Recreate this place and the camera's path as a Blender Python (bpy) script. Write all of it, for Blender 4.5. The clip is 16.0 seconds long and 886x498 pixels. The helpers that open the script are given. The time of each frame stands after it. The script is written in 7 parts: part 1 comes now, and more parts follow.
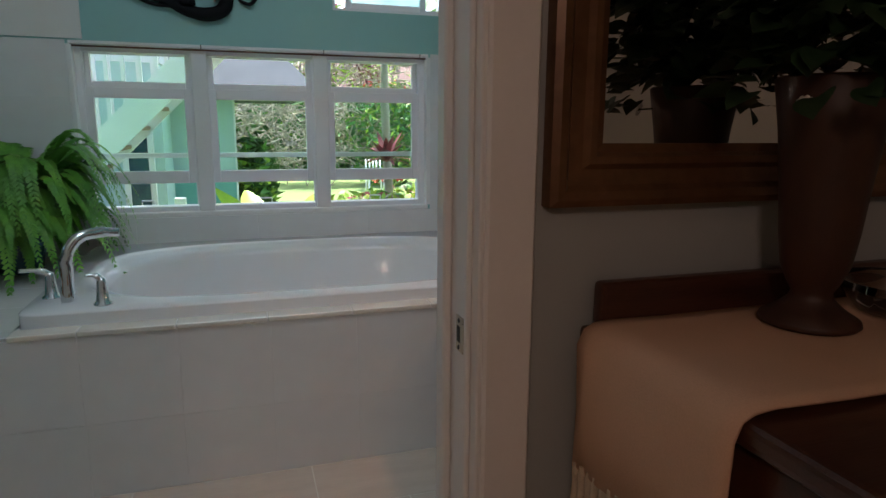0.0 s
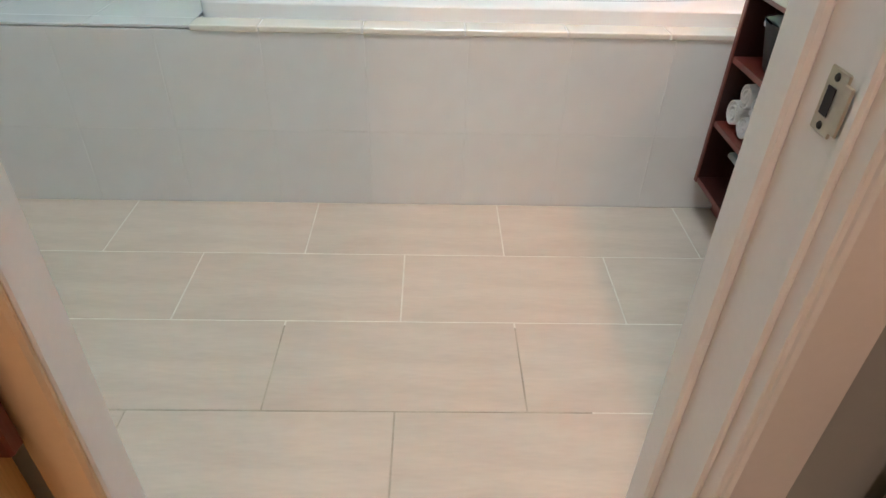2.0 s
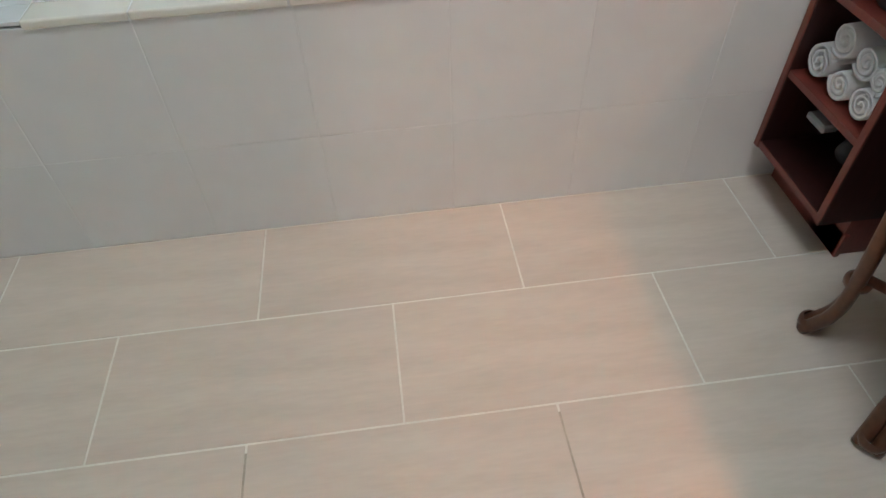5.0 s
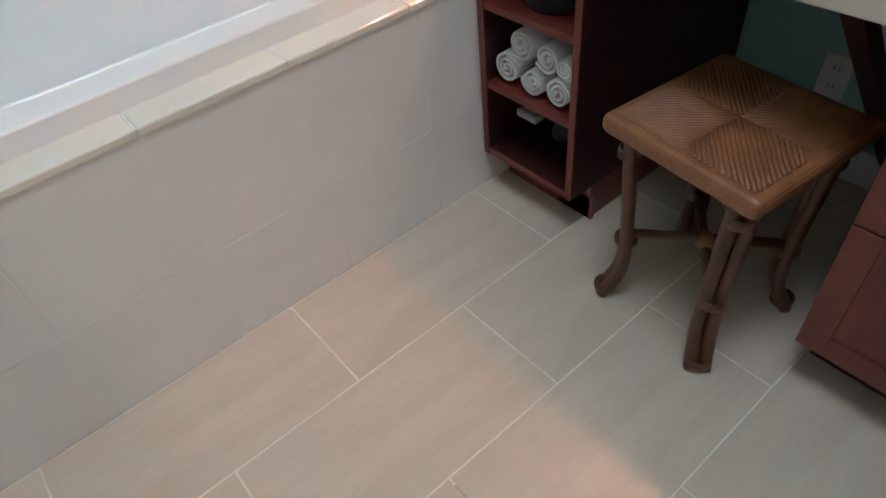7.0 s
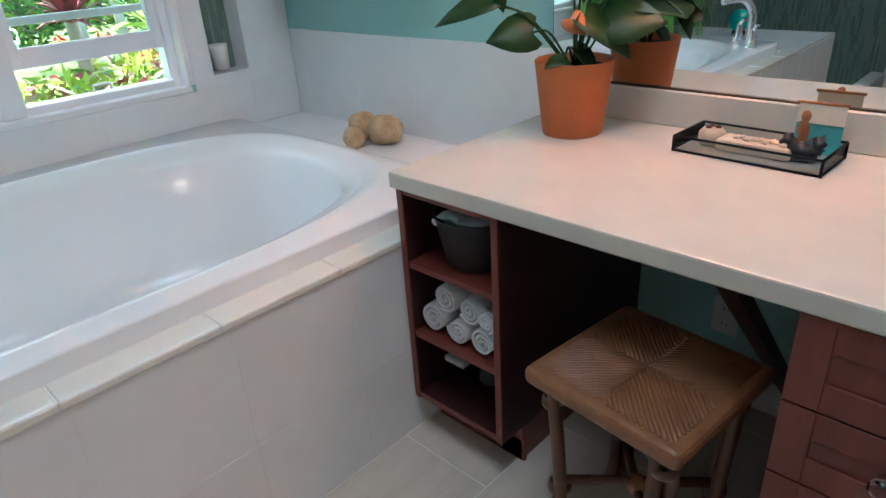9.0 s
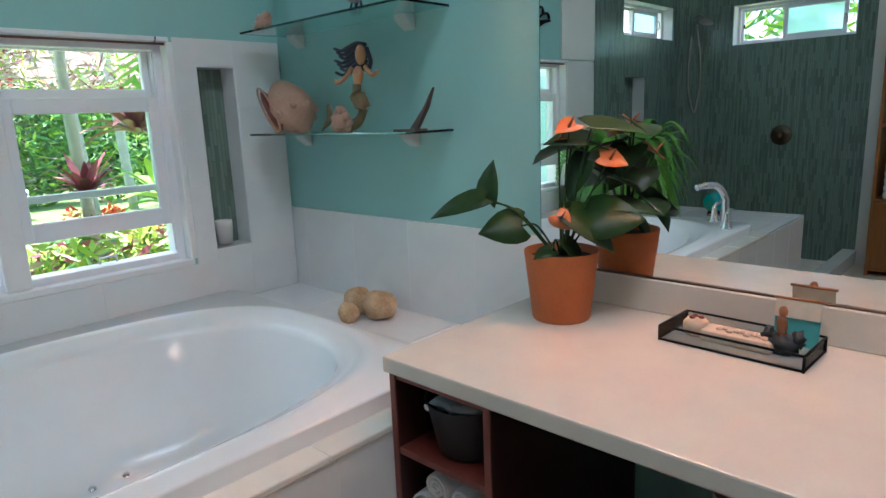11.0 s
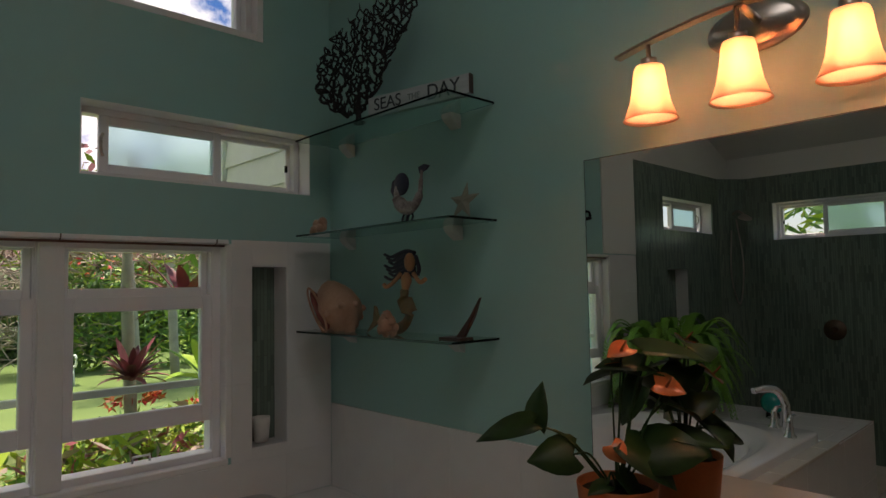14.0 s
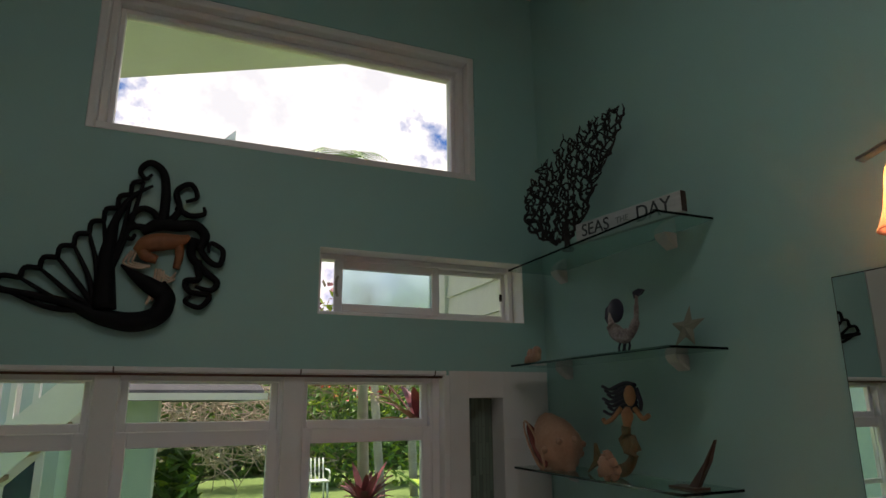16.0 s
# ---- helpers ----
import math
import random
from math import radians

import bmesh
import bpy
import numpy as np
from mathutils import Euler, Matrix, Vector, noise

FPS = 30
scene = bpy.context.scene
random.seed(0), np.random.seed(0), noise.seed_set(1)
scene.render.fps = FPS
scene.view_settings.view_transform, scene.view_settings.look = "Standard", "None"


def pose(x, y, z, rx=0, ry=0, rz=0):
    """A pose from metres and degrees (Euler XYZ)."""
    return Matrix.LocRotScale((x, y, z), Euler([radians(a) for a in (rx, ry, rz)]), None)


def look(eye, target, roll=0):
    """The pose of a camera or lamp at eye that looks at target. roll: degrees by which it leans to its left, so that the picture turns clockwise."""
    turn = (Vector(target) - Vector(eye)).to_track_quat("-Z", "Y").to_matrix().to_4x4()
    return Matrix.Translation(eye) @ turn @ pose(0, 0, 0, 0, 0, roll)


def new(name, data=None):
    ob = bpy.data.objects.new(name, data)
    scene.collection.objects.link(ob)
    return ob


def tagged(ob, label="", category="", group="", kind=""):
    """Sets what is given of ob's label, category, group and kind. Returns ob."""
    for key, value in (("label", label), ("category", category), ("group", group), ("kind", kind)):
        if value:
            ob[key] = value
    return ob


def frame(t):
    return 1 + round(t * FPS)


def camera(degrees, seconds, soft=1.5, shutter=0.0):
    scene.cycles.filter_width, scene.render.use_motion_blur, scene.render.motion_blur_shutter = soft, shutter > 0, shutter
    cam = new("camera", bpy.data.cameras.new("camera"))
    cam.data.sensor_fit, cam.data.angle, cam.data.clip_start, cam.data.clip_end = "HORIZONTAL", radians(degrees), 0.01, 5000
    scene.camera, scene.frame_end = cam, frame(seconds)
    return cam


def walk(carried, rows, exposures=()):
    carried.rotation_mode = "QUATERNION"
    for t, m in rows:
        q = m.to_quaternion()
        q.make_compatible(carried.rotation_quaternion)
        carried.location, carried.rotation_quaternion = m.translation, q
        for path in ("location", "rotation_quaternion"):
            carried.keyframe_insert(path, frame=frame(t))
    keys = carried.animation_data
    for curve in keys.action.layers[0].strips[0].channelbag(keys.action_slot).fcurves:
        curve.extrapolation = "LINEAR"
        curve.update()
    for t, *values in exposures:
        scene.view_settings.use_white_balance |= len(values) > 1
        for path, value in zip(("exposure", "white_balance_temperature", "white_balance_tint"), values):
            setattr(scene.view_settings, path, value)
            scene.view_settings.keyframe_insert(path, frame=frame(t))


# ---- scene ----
cam = camera(69.8, 16.0)
PATH = [
    (0, (-0.195, -0.231, 1.26), (0.398, 1.64, 0.877), 0.4),
    (0.5, (-0.233, -0.186, 1.238), (0.162, 1.681, 0.638), 1.1),
    (1, (-0.246, -0.09, 1.208), (0.02, 1.692, 0.341), 1.2),
    (1.5, (-0.247, 0.007, 1.177), (-0.106, 1.708, 0.134), 1.7),
    (2, (-0.23, 0.138, 1.154), (-0.187, 1.76, -0.016), 1.6),
    (2.5, (-0.249, 0.251, 1.137), (-0.219, 1.811, -0.115), 2.0),
    (3, (-0.277, 0.38, 1.134), (-0.246, 1.878, -0.191), 2.5),
    (5.5, (-0.273, 0.855, 1.132), (-0.051, 2.205, -0.327), -6.5),
    (6, (-0.295, 0.906, 1.144), (0.162, 2.21, -0.302), -7.4),
    (6.5, (-0.287, 0.92, 1.162), (0.389, 2.131, -0.279), -8.3),
    (7, (-0.282, 0.924, 1.17), (0.534, 2.082, -0.242), -7.4),
    (7.5, (-0.271, 0.921, 1.187), (0.664, 2.062, -0.164), -6.7),
    (8, (-0.264, 0.921, 1.209), (0.79, 2.1, -0.015), -5.6),
    (8.5, (-0.268, 0.924, 1.233), (0.905, 2.157, 0.183), -4.6),
    (9, (-0.271, 0.919, 1.258), (0.995, 2.192, 0.377), -3.8),
    (9.5, (-0.28, 0.916, 1.276), (1.044, 2.22, 0.536), -3.2),
    (10, (-0.283, 0.912, 1.292), (1.08, 2.239, 0.675), -2.8),
    (12.5, (-0.288, 0.919, 1.384), (1.198, 2.245, 1.201), -1.4),
    (13, (-0.3, 0.941, 1.398), (1.194, 2.266, 1.292), -1.1),
    (13.5, (-0.286, 0.952, 1.434), (1.18, 2.313, 1.424), -1.0),
    (14, (-0.268, 0.953, 1.455), (1.107, 2.401, 1.571), -1.0),
    (14.5, (-0.236, 0.935, 1.471), (0.979, 2.509, 1.688), -0.5),
    (15, (-0.224, 0.934, 1.48), (0.852, 2.587, 1.809), -0.2),
    (15.5, (-0.199, 0.928, 1.505), (0.738, 2.648, 1.908), -0.5),
    (16, (-0.187, 0.955, 1.511), (0.573, 2.741, 1.994), -0.5),
]

# exposure follows the clip's own brightening and darkening
EXPOSURES = [(0, 1.4, 5900, 10), (0.5, 1.98, 5800, 10), (1.0, 2.48, 5900, 9), (1.5, 2.97, 6100, 10), (2.5, 2.95, 6300, 9), (3.0, 2.9, 6300, 9), (5.5, 2.67, 6100, 11), (7.0, 2.5, 6000, 10), (8.0, 2.4, 5900, 10),
             (9.0, 2.38, 5600, 10), (10.0, 2.25, 5600, 10), (12.5, 1.8, 6300, 13), (13.0, 1.05, 6700, 16), (13.5, 0.3, 7300, 22), (14.5, 0.2, 7600, 23), (16, 0.25, 7600, 22)]
walk(cam, [(t, look(eye, target, roll)) for t, eye, target, roll in PATH], EXPOSURES)

# ---- world, sun, large lights ----
world = bpy.data.worlds.new("sky")
scene.world = world
world.use_nodes = True
_wn = world.node_tree.nodes
_sky = _wn.new("ShaderNodeTexSky")
_sky.sky_type = "NISHITA"
_sky.sun_disc = False
_sky.sun_elevation, _sky.sun_rotation = radians(77), radians(329)
_wn["Background"].inputs[1].default_value = 0.15
world.node_tree.links.new(_sky.outputs[0], _wn["Background"].inputs[0])


def lamp(name, kind, m, power, color, **more):
    data = bpy.data.lights.new(name, kind)
    data.energy, data.color = power, color
    for key, value in more.items():
        if key == "angle":
            data.angle = value
        elif key == "size":
            data.size = value
        elif key == "size_y":
            data.shape = "RECTANGLE"
            data.size_y = value
        elif key == "radius":
            data.shadow_soft_size = value
    ob = new(name, data)
    ob.matrix_world = m
    return ob


lamp("sun", "SUN", look((-3, 5, 26), (0, 0, 0)), 5.0, (1.0, 0.95, 0.86), angle=radians(1.5))
# added fill light under the ceiling; no opening or fixture stands there
lamp("ceiling_fill_lamp", "AREA", look((-0.12, 1.15, 3.46), (-0.12, 1.15, 0)), 5.2, (0.86, 0.94, 1.0), size=1.1, size_y=0.7)
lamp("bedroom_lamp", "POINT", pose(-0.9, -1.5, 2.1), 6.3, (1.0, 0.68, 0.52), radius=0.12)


# ---- materials ----
def mat(name, color, rough=0.5, metal=0.0, var=0.12, scale=6.0, fine=60.0, bump=0.08, spec=0.5, stretch=(1, 1, 1), coat=0.0, random_tint=0.0, alt=None):
    """A surface with colour variation at two scales and fine relief."""
    m = bpy.data.materials.new(name)
    m.use_nodes = True
    nt = m.node_tree
    n, link = nt.nodes, nt.links.new
    b = n["Principled BSDF"]
    b.inputs["Roughness"].default_value, b.inputs["Metallic"].default_value = rough, metal
    b.inputs["Specular IOR Level"].default_value = spec
    b.inputs["Coat Weight"].default_value = coat
    co = n.new("ShaderNodeTexCoord")
    mp = n.new("ShaderNodeMapping")
    mp.inputs["Scale"].default_value = stretch
    link(co.outputs["Object"], mp.inputs[0])
    big, small = n.new("ShaderNodeTexNoise"), n.new("ShaderNodeTexNoise")
    big.inputs["Scale"].default_value, small.inputs["Scale"].default_value = scale, fine
    big.inputs["Detail"].default_value, small.inputs["Detail"].default_value = 4, 3
    link(mp.outputs[0], big.inputs["Vector"])
    link(mp.outputs[0], small.inputs["Vector"])
    add = n.new("ShaderNodeMath")
    add.operation = "MULTIPLY_ADD"
    link(small.outputs[0], add.inputs[0])
    add.inputs[1].default_value = 0.45
    link(big.outputs[0], add.inputs[2])
    last = add.outputs[0]
    if random_tint:
        info = n.new("ShaderNodeObjectInfo")
        ma = n.new("ShaderNodeMath")
        ma.operation = "MULTIPLY_ADD"
        link(info.outputs["Random"], ma.inputs[0])
        ma.inputs[1].default_value = random_tint
        link(last, ma.inputs[2])
        last = ma.outputs[0]
    ramp = n.new("ShaderNodeValToRGB")
    lo = alt if alt else tuple(c * (1 - var) for c in color)
    hi = color if alt else tuple(min(1, c * (1 + var)) for c in color)
    ramp.color_ramp.elements[0].position, ramp.color_ramp.elements[1].position = 0.45, 0.98
    ramp.color_ramp.elements[0].color, ramp.color_ramp.elements[1].color = (*lo, 1), (*hi, 1)
    link(last, ramp.inputs[0])
    link(ramp.outputs[0], b.inputs["Base Color"])
    if bump:
        bp = n.new("ShaderNodeBump")
        bp.inputs["Strength"].default_value, bp.inputs["Distance"].default_value = bump, 0.004
        link(small.outputs[0], bp.inputs["Height"])
        link(bp.outputs[0], b.inputs["Normal"])
    return m


def glass_mat(name, color=(1, 1, 1), rough=0.0, ior=1.45):
    m = bpy.data.materials.new(name)
    m.use_nodes = True
    b = m.node_tree.nodes["Principled BSDF"]
    b.inputs["Base Color"].default_value = (*color, 1)
    b.inputs["Roughness"].default_value, b.inputs["IOR"].default_value = rough, ior
    b.inputs["Transmission Weight"].default_value = 1
    return m


def pane_mat(name, color, gloss, rough=0.0):
    """Thin window glass: clear, with a faint gloss."""
    m = bpy.data.materials.new(name)
    m.use_nodes = True
    nt = m.node_tree
    n, link = nt.nodes, nt.links.new
    n.remove(n["Principled BSDF"])
    tr, gl, mix, fr = n.new("ShaderNodeBsdfTransparent"), n.new("ShaderNodeBsdfGlossy"), n.new("ShaderNodeMixShader"), n.new("ShaderNodeFresnel")
    tr.inputs[0].default_value = (*color, 1)
    gl.inputs["Roughness"].default_value = rough
    fr.inputs[0].default_value = gloss
    link(fr.outputs[0], mix.inputs[0])
    link(tr.outputs[0], mix.inputs[1])
    link(gl.outputs[0], mix.inputs[2])
    link(mix.outputs[0], n["Material Output"].inputs[0])
    return m


def glow(name, color, strength):
    m = bpy.data.materials.new(name)
    m.use_nodes = True
    b = m.node_tree.nodes["Principled BSDF"]
    b.inputs["Base Color"].default_value = (*color, 1)
    b.inputs["Emission Color"].default_value, b.inputs["Emission Strength"].default_value = (*color, 1), strength
    return m


def stick_mosaic(name):
    """Glass mosaic of narrow upright sticks in greens and greys."""
    m = mat(name, (0.3, 0.36, 0.3), 0.22, bump=0.0)
    nt = m.node_tree
    n, link = nt.nodes, nt.links.new
    b = n["Principled BSDF"]
    co, sep, com = n.new("ShaderNodeTexCoord"), n.new("ShaderNodeSeparateXYZ"), n.new("ShaderNodeCombineXYZ")
    link(co.outputs["Object"], sep.inputs[0])
    add = n.new("ShaderNodeMath")
    link(sep.outputs[0], add.inputs[0])
    link(sep.outputs[1], add.inputs[1])
    link(sep.outputs[2], com.inputs[0])
    link(add.outputs[0], com.inputs[1])
    br = n.new("ShaderNodeTexBrick")
    br.offset = 0.5
    for key, value in (("Scale", 1.0), ("Mortar Size", 0.0012), ("Mortar Smooth", 0.1), ("Bias", -0.35), ("Brick Width", 0.13), ("Row Height", 0.016)):
        br.inputs[key].default_value = value
    br.inputs["Color1"].default_value = (0.20, 0.28, 0.23, 1)
    br.inputs["Color2"].default_value = (0.075, 0.115, 0.09, 1)
    br.inputs["Mortar"].default_value = (0.14, 0.17, 0.14, 1)
    link(com.outputs[0], br.inputs["Vector"])
    link(br.outputs["Color"], b.inputs["Base Color"])
    bp = n.new("ShaderNodeBump")
    bp.inputs["Strength"].default_value, bp.inputs["Distance"].default_value = 0.5, 0.002
    bp.invert = True
    link(br.outputs["Fac"], bp.inputs["Height"])
    link(bp.outputs[0], b.inputs["Normal"])
    return m


def cloud_mat(name):
    """Distant sky: bright cloud with a few blue gaps."""
    m = bpy.data.materials.new(name)
    m.use_nodes = True
    nt = m.node_tree
    n, link = nt.nodes, nt.links.new
    n.remove(n["Principled BSDF"])
    em, co, no, ramp = n.new("ShaderNodeEmission"), n.new("ShaderNodeTexCoord"), n.new("ShaderNodeTexNoise"), n.new("ShaderNodeValToRGB")
    no.inputs["Scale"].default_value, no.inputs["Detail"].default_value = 0.028, 9
    no.inputs["Roughness"].default_value = 0.62
    link(co.outputs["Object"], no.inputs["Vector"])
    link(no.outputs[0], ramp.inputs[0])
    e = ramp.color_ramp.elements
    e[0].position, e[0].color = 0.40, (0.05, 0.16, 0.46, 1)
    e[1].position, e[1].color = 0.50, (0.95, 0.97, 1.0, 1)
    e2 = ramp.color_ramp.elements.new(0.68)
    e2.color = (0.62, 0.68, 0.78, 1)
    link(ramp.outputs[0], em.inputs[0])
    em.inputs[1].default_value = 1.25
    link(em.outputs[0], n["Material Output"].inputs[0])
    return m


M = {}
M["teal"] = mat("teal_paint", (0.32, 0.57, 0.54), 0.55, var=0.04, scale=1.5, fine=220, bump=0.10)
M["white_paint"] = mat("white_paint", (0.80, 0.79, 0.75), 0.5, var=0.03, scale=2, fine=200, bump=0.08)
# even grey, about half as bright as white_paint
M["grey_paint"] = mat("grey_wall_surface", (0.40, 0.42, 0.41), 0.6, var=0.04, scale=2, fine=200, bump=0.08)
M["trim"] = mat("white_trim_paint", (0.86, 0.85, 0.84), 0.32, var=0.03, scale=5, fine=90, bump=0.04)
M["vinyl"] = mat("white_vinyl", (0.88, 0.87, 0.89), 0.3, var=0.02, scale=5, fine=90, bump=0.02)
M["wall_tile"] = mat("white_wall_tile", (0.79, 0.79, 0.785), 0.14, var=0.035, scale=3, fine=14, bump=0.05, random_tint=0.08)
M["wall_grout"] = mat("white_grout", (0.80, 0.80, 0.79), 0.8, var=0.04, scale=9, fine=160, bump=0.15)
M["trim_tile"] = mat("cream_bullnose_tile", (0.82, 0.78, 0.70), 0.08, var=0.03, scale=5, fine=20, bump=0.03)
M["grout_worn"] = mat("worn_brown_grout", (0.47, 0.40, 0.31), 0.85, var=0.3, scale=7, fine=120, bump=0.25)
M["grout"] = mat("pale_grout", (0.82, 0.77, 0.68), 0.85, var=0.12, scale=9, fine=160, bump=0.25)
M["floor_tile"] = mat("beige_floor_tile", (0.70, 0.60, 0.50), 0.32, scale=2.6, fine=22, bump=0.05, stretch=(0.9, 6, 1), random_tint=0.14, alt=(0.59, 0.495, 0.405))
M["tub"] = mat("white_acrylic", (0.88, 0.885, 0.89), 0.13, var=0.01, scale=2, fine=30, bump=0.0)
M["counter"] = mat("cream_stone_counter", (0.70, 0.645, 0.565), 0.2, var=0.05, scale=9, fine=260, bump=0.015)
M["cherry"] = mat("cherry_wood", (0.21, 0.046, 0.032), 0.32, scale=4, fine=30, bump=0.06, stretch=(6, 6, 0.6), alt=(0.135, 0.027, 0.019), coat=0.15)
# cherry again, with the shade under the counter put into its colour
M["cherry_dark"] = mat("cherry_shade_tone", (0.05, 0.013, 0.011), 0.4, scale=4, fine=30, bump=0.06, stretch=(6, 6, 0.6), alt=(0.026, 0.008, 0.007))
M["rattan"] = mat("rattan_pole", (0.17, 0.066, 0.030), 0.34, scale=14, fine=70, bump=0.18, alt=(0.055, 0.022, 0.012), coat=0.2)
M["weave"] = mat("woven_rattan", (0.36, 0.15, 0.065), 0.36, scale=12, fine=120, bump=0.12, alt=(0.20, 0.075, 0.03), coat=0.25)
M["chrome"] = mat("chrome", (0.82, 0.83, 0.85), 0.07, 1.0, var=0.02, bump=0.0)
M["nickel"] = mat("brushed_nickel", (0.50, 0.45, 0.40), 0.3, 1.0, var=0.08, fine=140, bump=0.04)
M["bronze"] = mat("dark_bronze", (0.12, 0.085, 0.06), 0.36, 0.9, var=0.2, bump=0.05)
M["black_metal"] = mat("black_painted_metal", (0.006, 0.006, 0.007), 0.7, 0.0, var=0.3, bump=0.1, spec=0.2)
M["black_coral"] = mat("black_sea_fan", (0.016, 0.012, 0.012), 0.75, var=0.4, bump=0.3)
M["towel"] = mat("white_terry", (0.84, 0.84, 0.85), 0.95, var=0.05, scale=20, fine=420, bump=0.9)
M["charcoal"] = mat("charcoal_plastic", (0.022, 0.024, 0.026), 0.45, var=0.2, bump=0.05)
M["bag"] = mat("grey_plastic_bag", (0.42, 0.44, 0.46), 0.35, var=0.2, scale=20, fine=60, bump=0.5)
M["terracotta"] = mat("orange_terracotta", (0.60, 0.17, 0.045), 0.62, scale=7, fine=120, bump=0.1, alt=(0.48, 0.12, 0.03))
M["soil"] = mat("potting_soil", (0.03, 0.02, 0.014), 0.95, var=0.5, fine=200, bump=1.0)
M["leaf"] = mat("anthurium_leaf", (0.027, 0.070, 0.016), 0.42, scale=16, fine=60, bump=0.12, alt=(0.012, 0.034, 0.010), spec=0.3)
M["spathe"] = mat("orange_spathe", (0.62, 0.20, 0.06), 0.28, scale=14, fine=60, bump=0.08, alt=(0.55, 0.14, 0.05), coat=0.2)
M["fern"] = mat("fern_green", (0.20, 0.47, 0.05), 0.5, scale=7, fine=60, bump=0.05, alt=(0.06, 0.22, 0.03))
M["glazed"] = mat("blue_green_glaze", (0.03, 0.085, 0.10), 0.16, scale=6, fine=60, bump=0.05, alt=(0.02, 0.04, 0.06), coat=0.4)
M["coral"] = mat("tan_coral", (0.74, 0.58, 0.37), 0.9, scale=14, fine=130, bump=1.0, alt=(0.42, 0.25, 0.12))
M["shell"] = mat("conch_shell", (0.56, 0.34, 0.24), 0.5, scale=14, fine=80, bump=0.5, alt=(0.42, 0.22, 0.14))
M["shell_in"] = mat("conch_inside", (0.20, 0.05, 0.04), 0.25, scale=10, fine=40, bump=0.05)
M["sand"] = mat("pale_shell", (0.76, 0.62, 0.48), 0.7, scale=30, fine=200, bump=0.5, alt=(0.6, 0.42, 0.3))
M["star"] = mat("pale_starfish", (0.27, 0.27, 0.21), 0.8, scale=20, fine=200, bump=0.6)
M["mosaic"] = stick_mosaic("green_stick_mosaic")
M["bamboo"] = mat("pale_striped_wood", (0.78, 0.48, 0.18), 0.4, scale=5, fine=40, bump=0.05, stretch=(9, 9, 0.5), alt=(0.58, 0.34, 0.12))
M["plank"] = mat("floor_plank", (0.44, 0.28, 0.13), 0.36, scale=5, fine=40, bump=0.06, stretch=(0.6, 9, 1), alt=(0.3, 0.17, 0.07), random_tint=0.15)
M["orange_wood"] = mat("orange_wood", (0.40, 0.15, 0.04), 0.4, scale=5, fine=40, bump=0.06, stretch=(8, 8, 0.6), alt=(0.26, 0.085, 0.02))
M["dark_wood"] = mat("dark_stained_wood", (0.085, 0.03, 0.016), 0.36, scale=5, fine=50, bump=0.08, stretch=(0.7, 7, 7), alt=(0.04, 0.014, 0.008), coat=0.15)
M["gilt_wood"] = mat("brown_gilt_moulding", (0.20, 0.10, 0.045), 0.33, 0.25, scale=8, fine=60, bump=0.08, alt=(0.09, 0.04, 0.016))
M["cloth"] = mat("tan_woven_cloth", (0.72, 0.46, 0.31), 0.95, scale=3, fine=420, bump=0.25, alt=(0.58, 0.37, 0.24))
M["fringe"] = mat("cream_cotton_fringe", (0.62, 0.50, 0.36), 0.95, scale=20, fine=400, bump=0.6)
M["vase"] = mat("brown_carved_wood", (0.07, 0.028, 0.015), 0.5, scale=9, fine=60, bump=0.2, stretch=(1, 1, 0.4), alt=(0.035, 0.014, 0.008))
M["ivy"] = mat("dark_green_leaf", (0.014, 0.034, 0.010), 0.5, var=0.4, bump=0.1)
M["petal"] = mat("white_petal", (0.7, 0.68, 0.6), 0.7, bump=0.05)
M["gold"] = mat("ochre_paint", (0.32, 0.12, 0.05), 0.5, var=0.3, bump=0.2)
M["tail"] = mat("green_bronze_scales", (0.13, 0.13, 0.06), 0.45, scale=30, fine=150, bump=0.8, alt=(0.22, 0.11, 0.04))
M["hair"] = mat("dark_blue_paint", (0.02, 0.02, 0.045), 0.5, var=0.3, bump=0.2)
M["skin"] = mat("painted_tan_metal", (0.52, 0.25, 0.12), 0.5, var=0.2, bump=0.1)
M["pearl"] = mat("silver_shell_inlay", (0.45, 0.38, 0.36), 0.3, 0.3, scale=40, fine=160, bump=0.8, alt=(0.12, 0.07, 0.08))
M["sign"] = mat("weathered_white_board", (0.52, 0.57, 0.58), 0.75, scale=12, fine=90, bump=0.25, stretch=(1, 0.5, 6), alt=(0.38, 0.43, 0.44))
M["ink"] = mat("dark_ink", (0.03, 0.04, 0.045), 0.7, var=0.3, bump=0.0)
M["ink_pale"] = mat("grey_ink", (0.20, 0.24, 0.24), 0.7, var=0.3, bump=0.0)
M["card_sky"] = mat("cream_card", (0.72, 0.62, 0.50), 0.7, bump=0.05)
M["card_sea"] = mat("turquoise_card", (0.10, 0.45, 0.45), 0.7, bump=0.05)
M["plastic_white"] = mat("white_plastic", (0.75, 0.74, 0.70), 0.4, var=0.03, bump=0.02)
M["slot"] = mat("dark_slot", (0.03, 0.03, 0.03), 0.7, bump=0.0)
M["brass"] = mat("aged_brass", (0.62, 0.56, 0.46), 0.4, 0.8, var=0.25, bump=0.1)
M["rod"] = mat("brown_rod", (0.14, 0.05, 0.03), 0.4, var=0.2, bump=0.03)
M["bracket"] = mat("white_bracket", (0.56, 0.58, 0.55), 0.4, var=0.04, bump=0.02)
M["pane"] = pane_mat("window_glass", (0.93, 0.97, 0.95), 1.35)
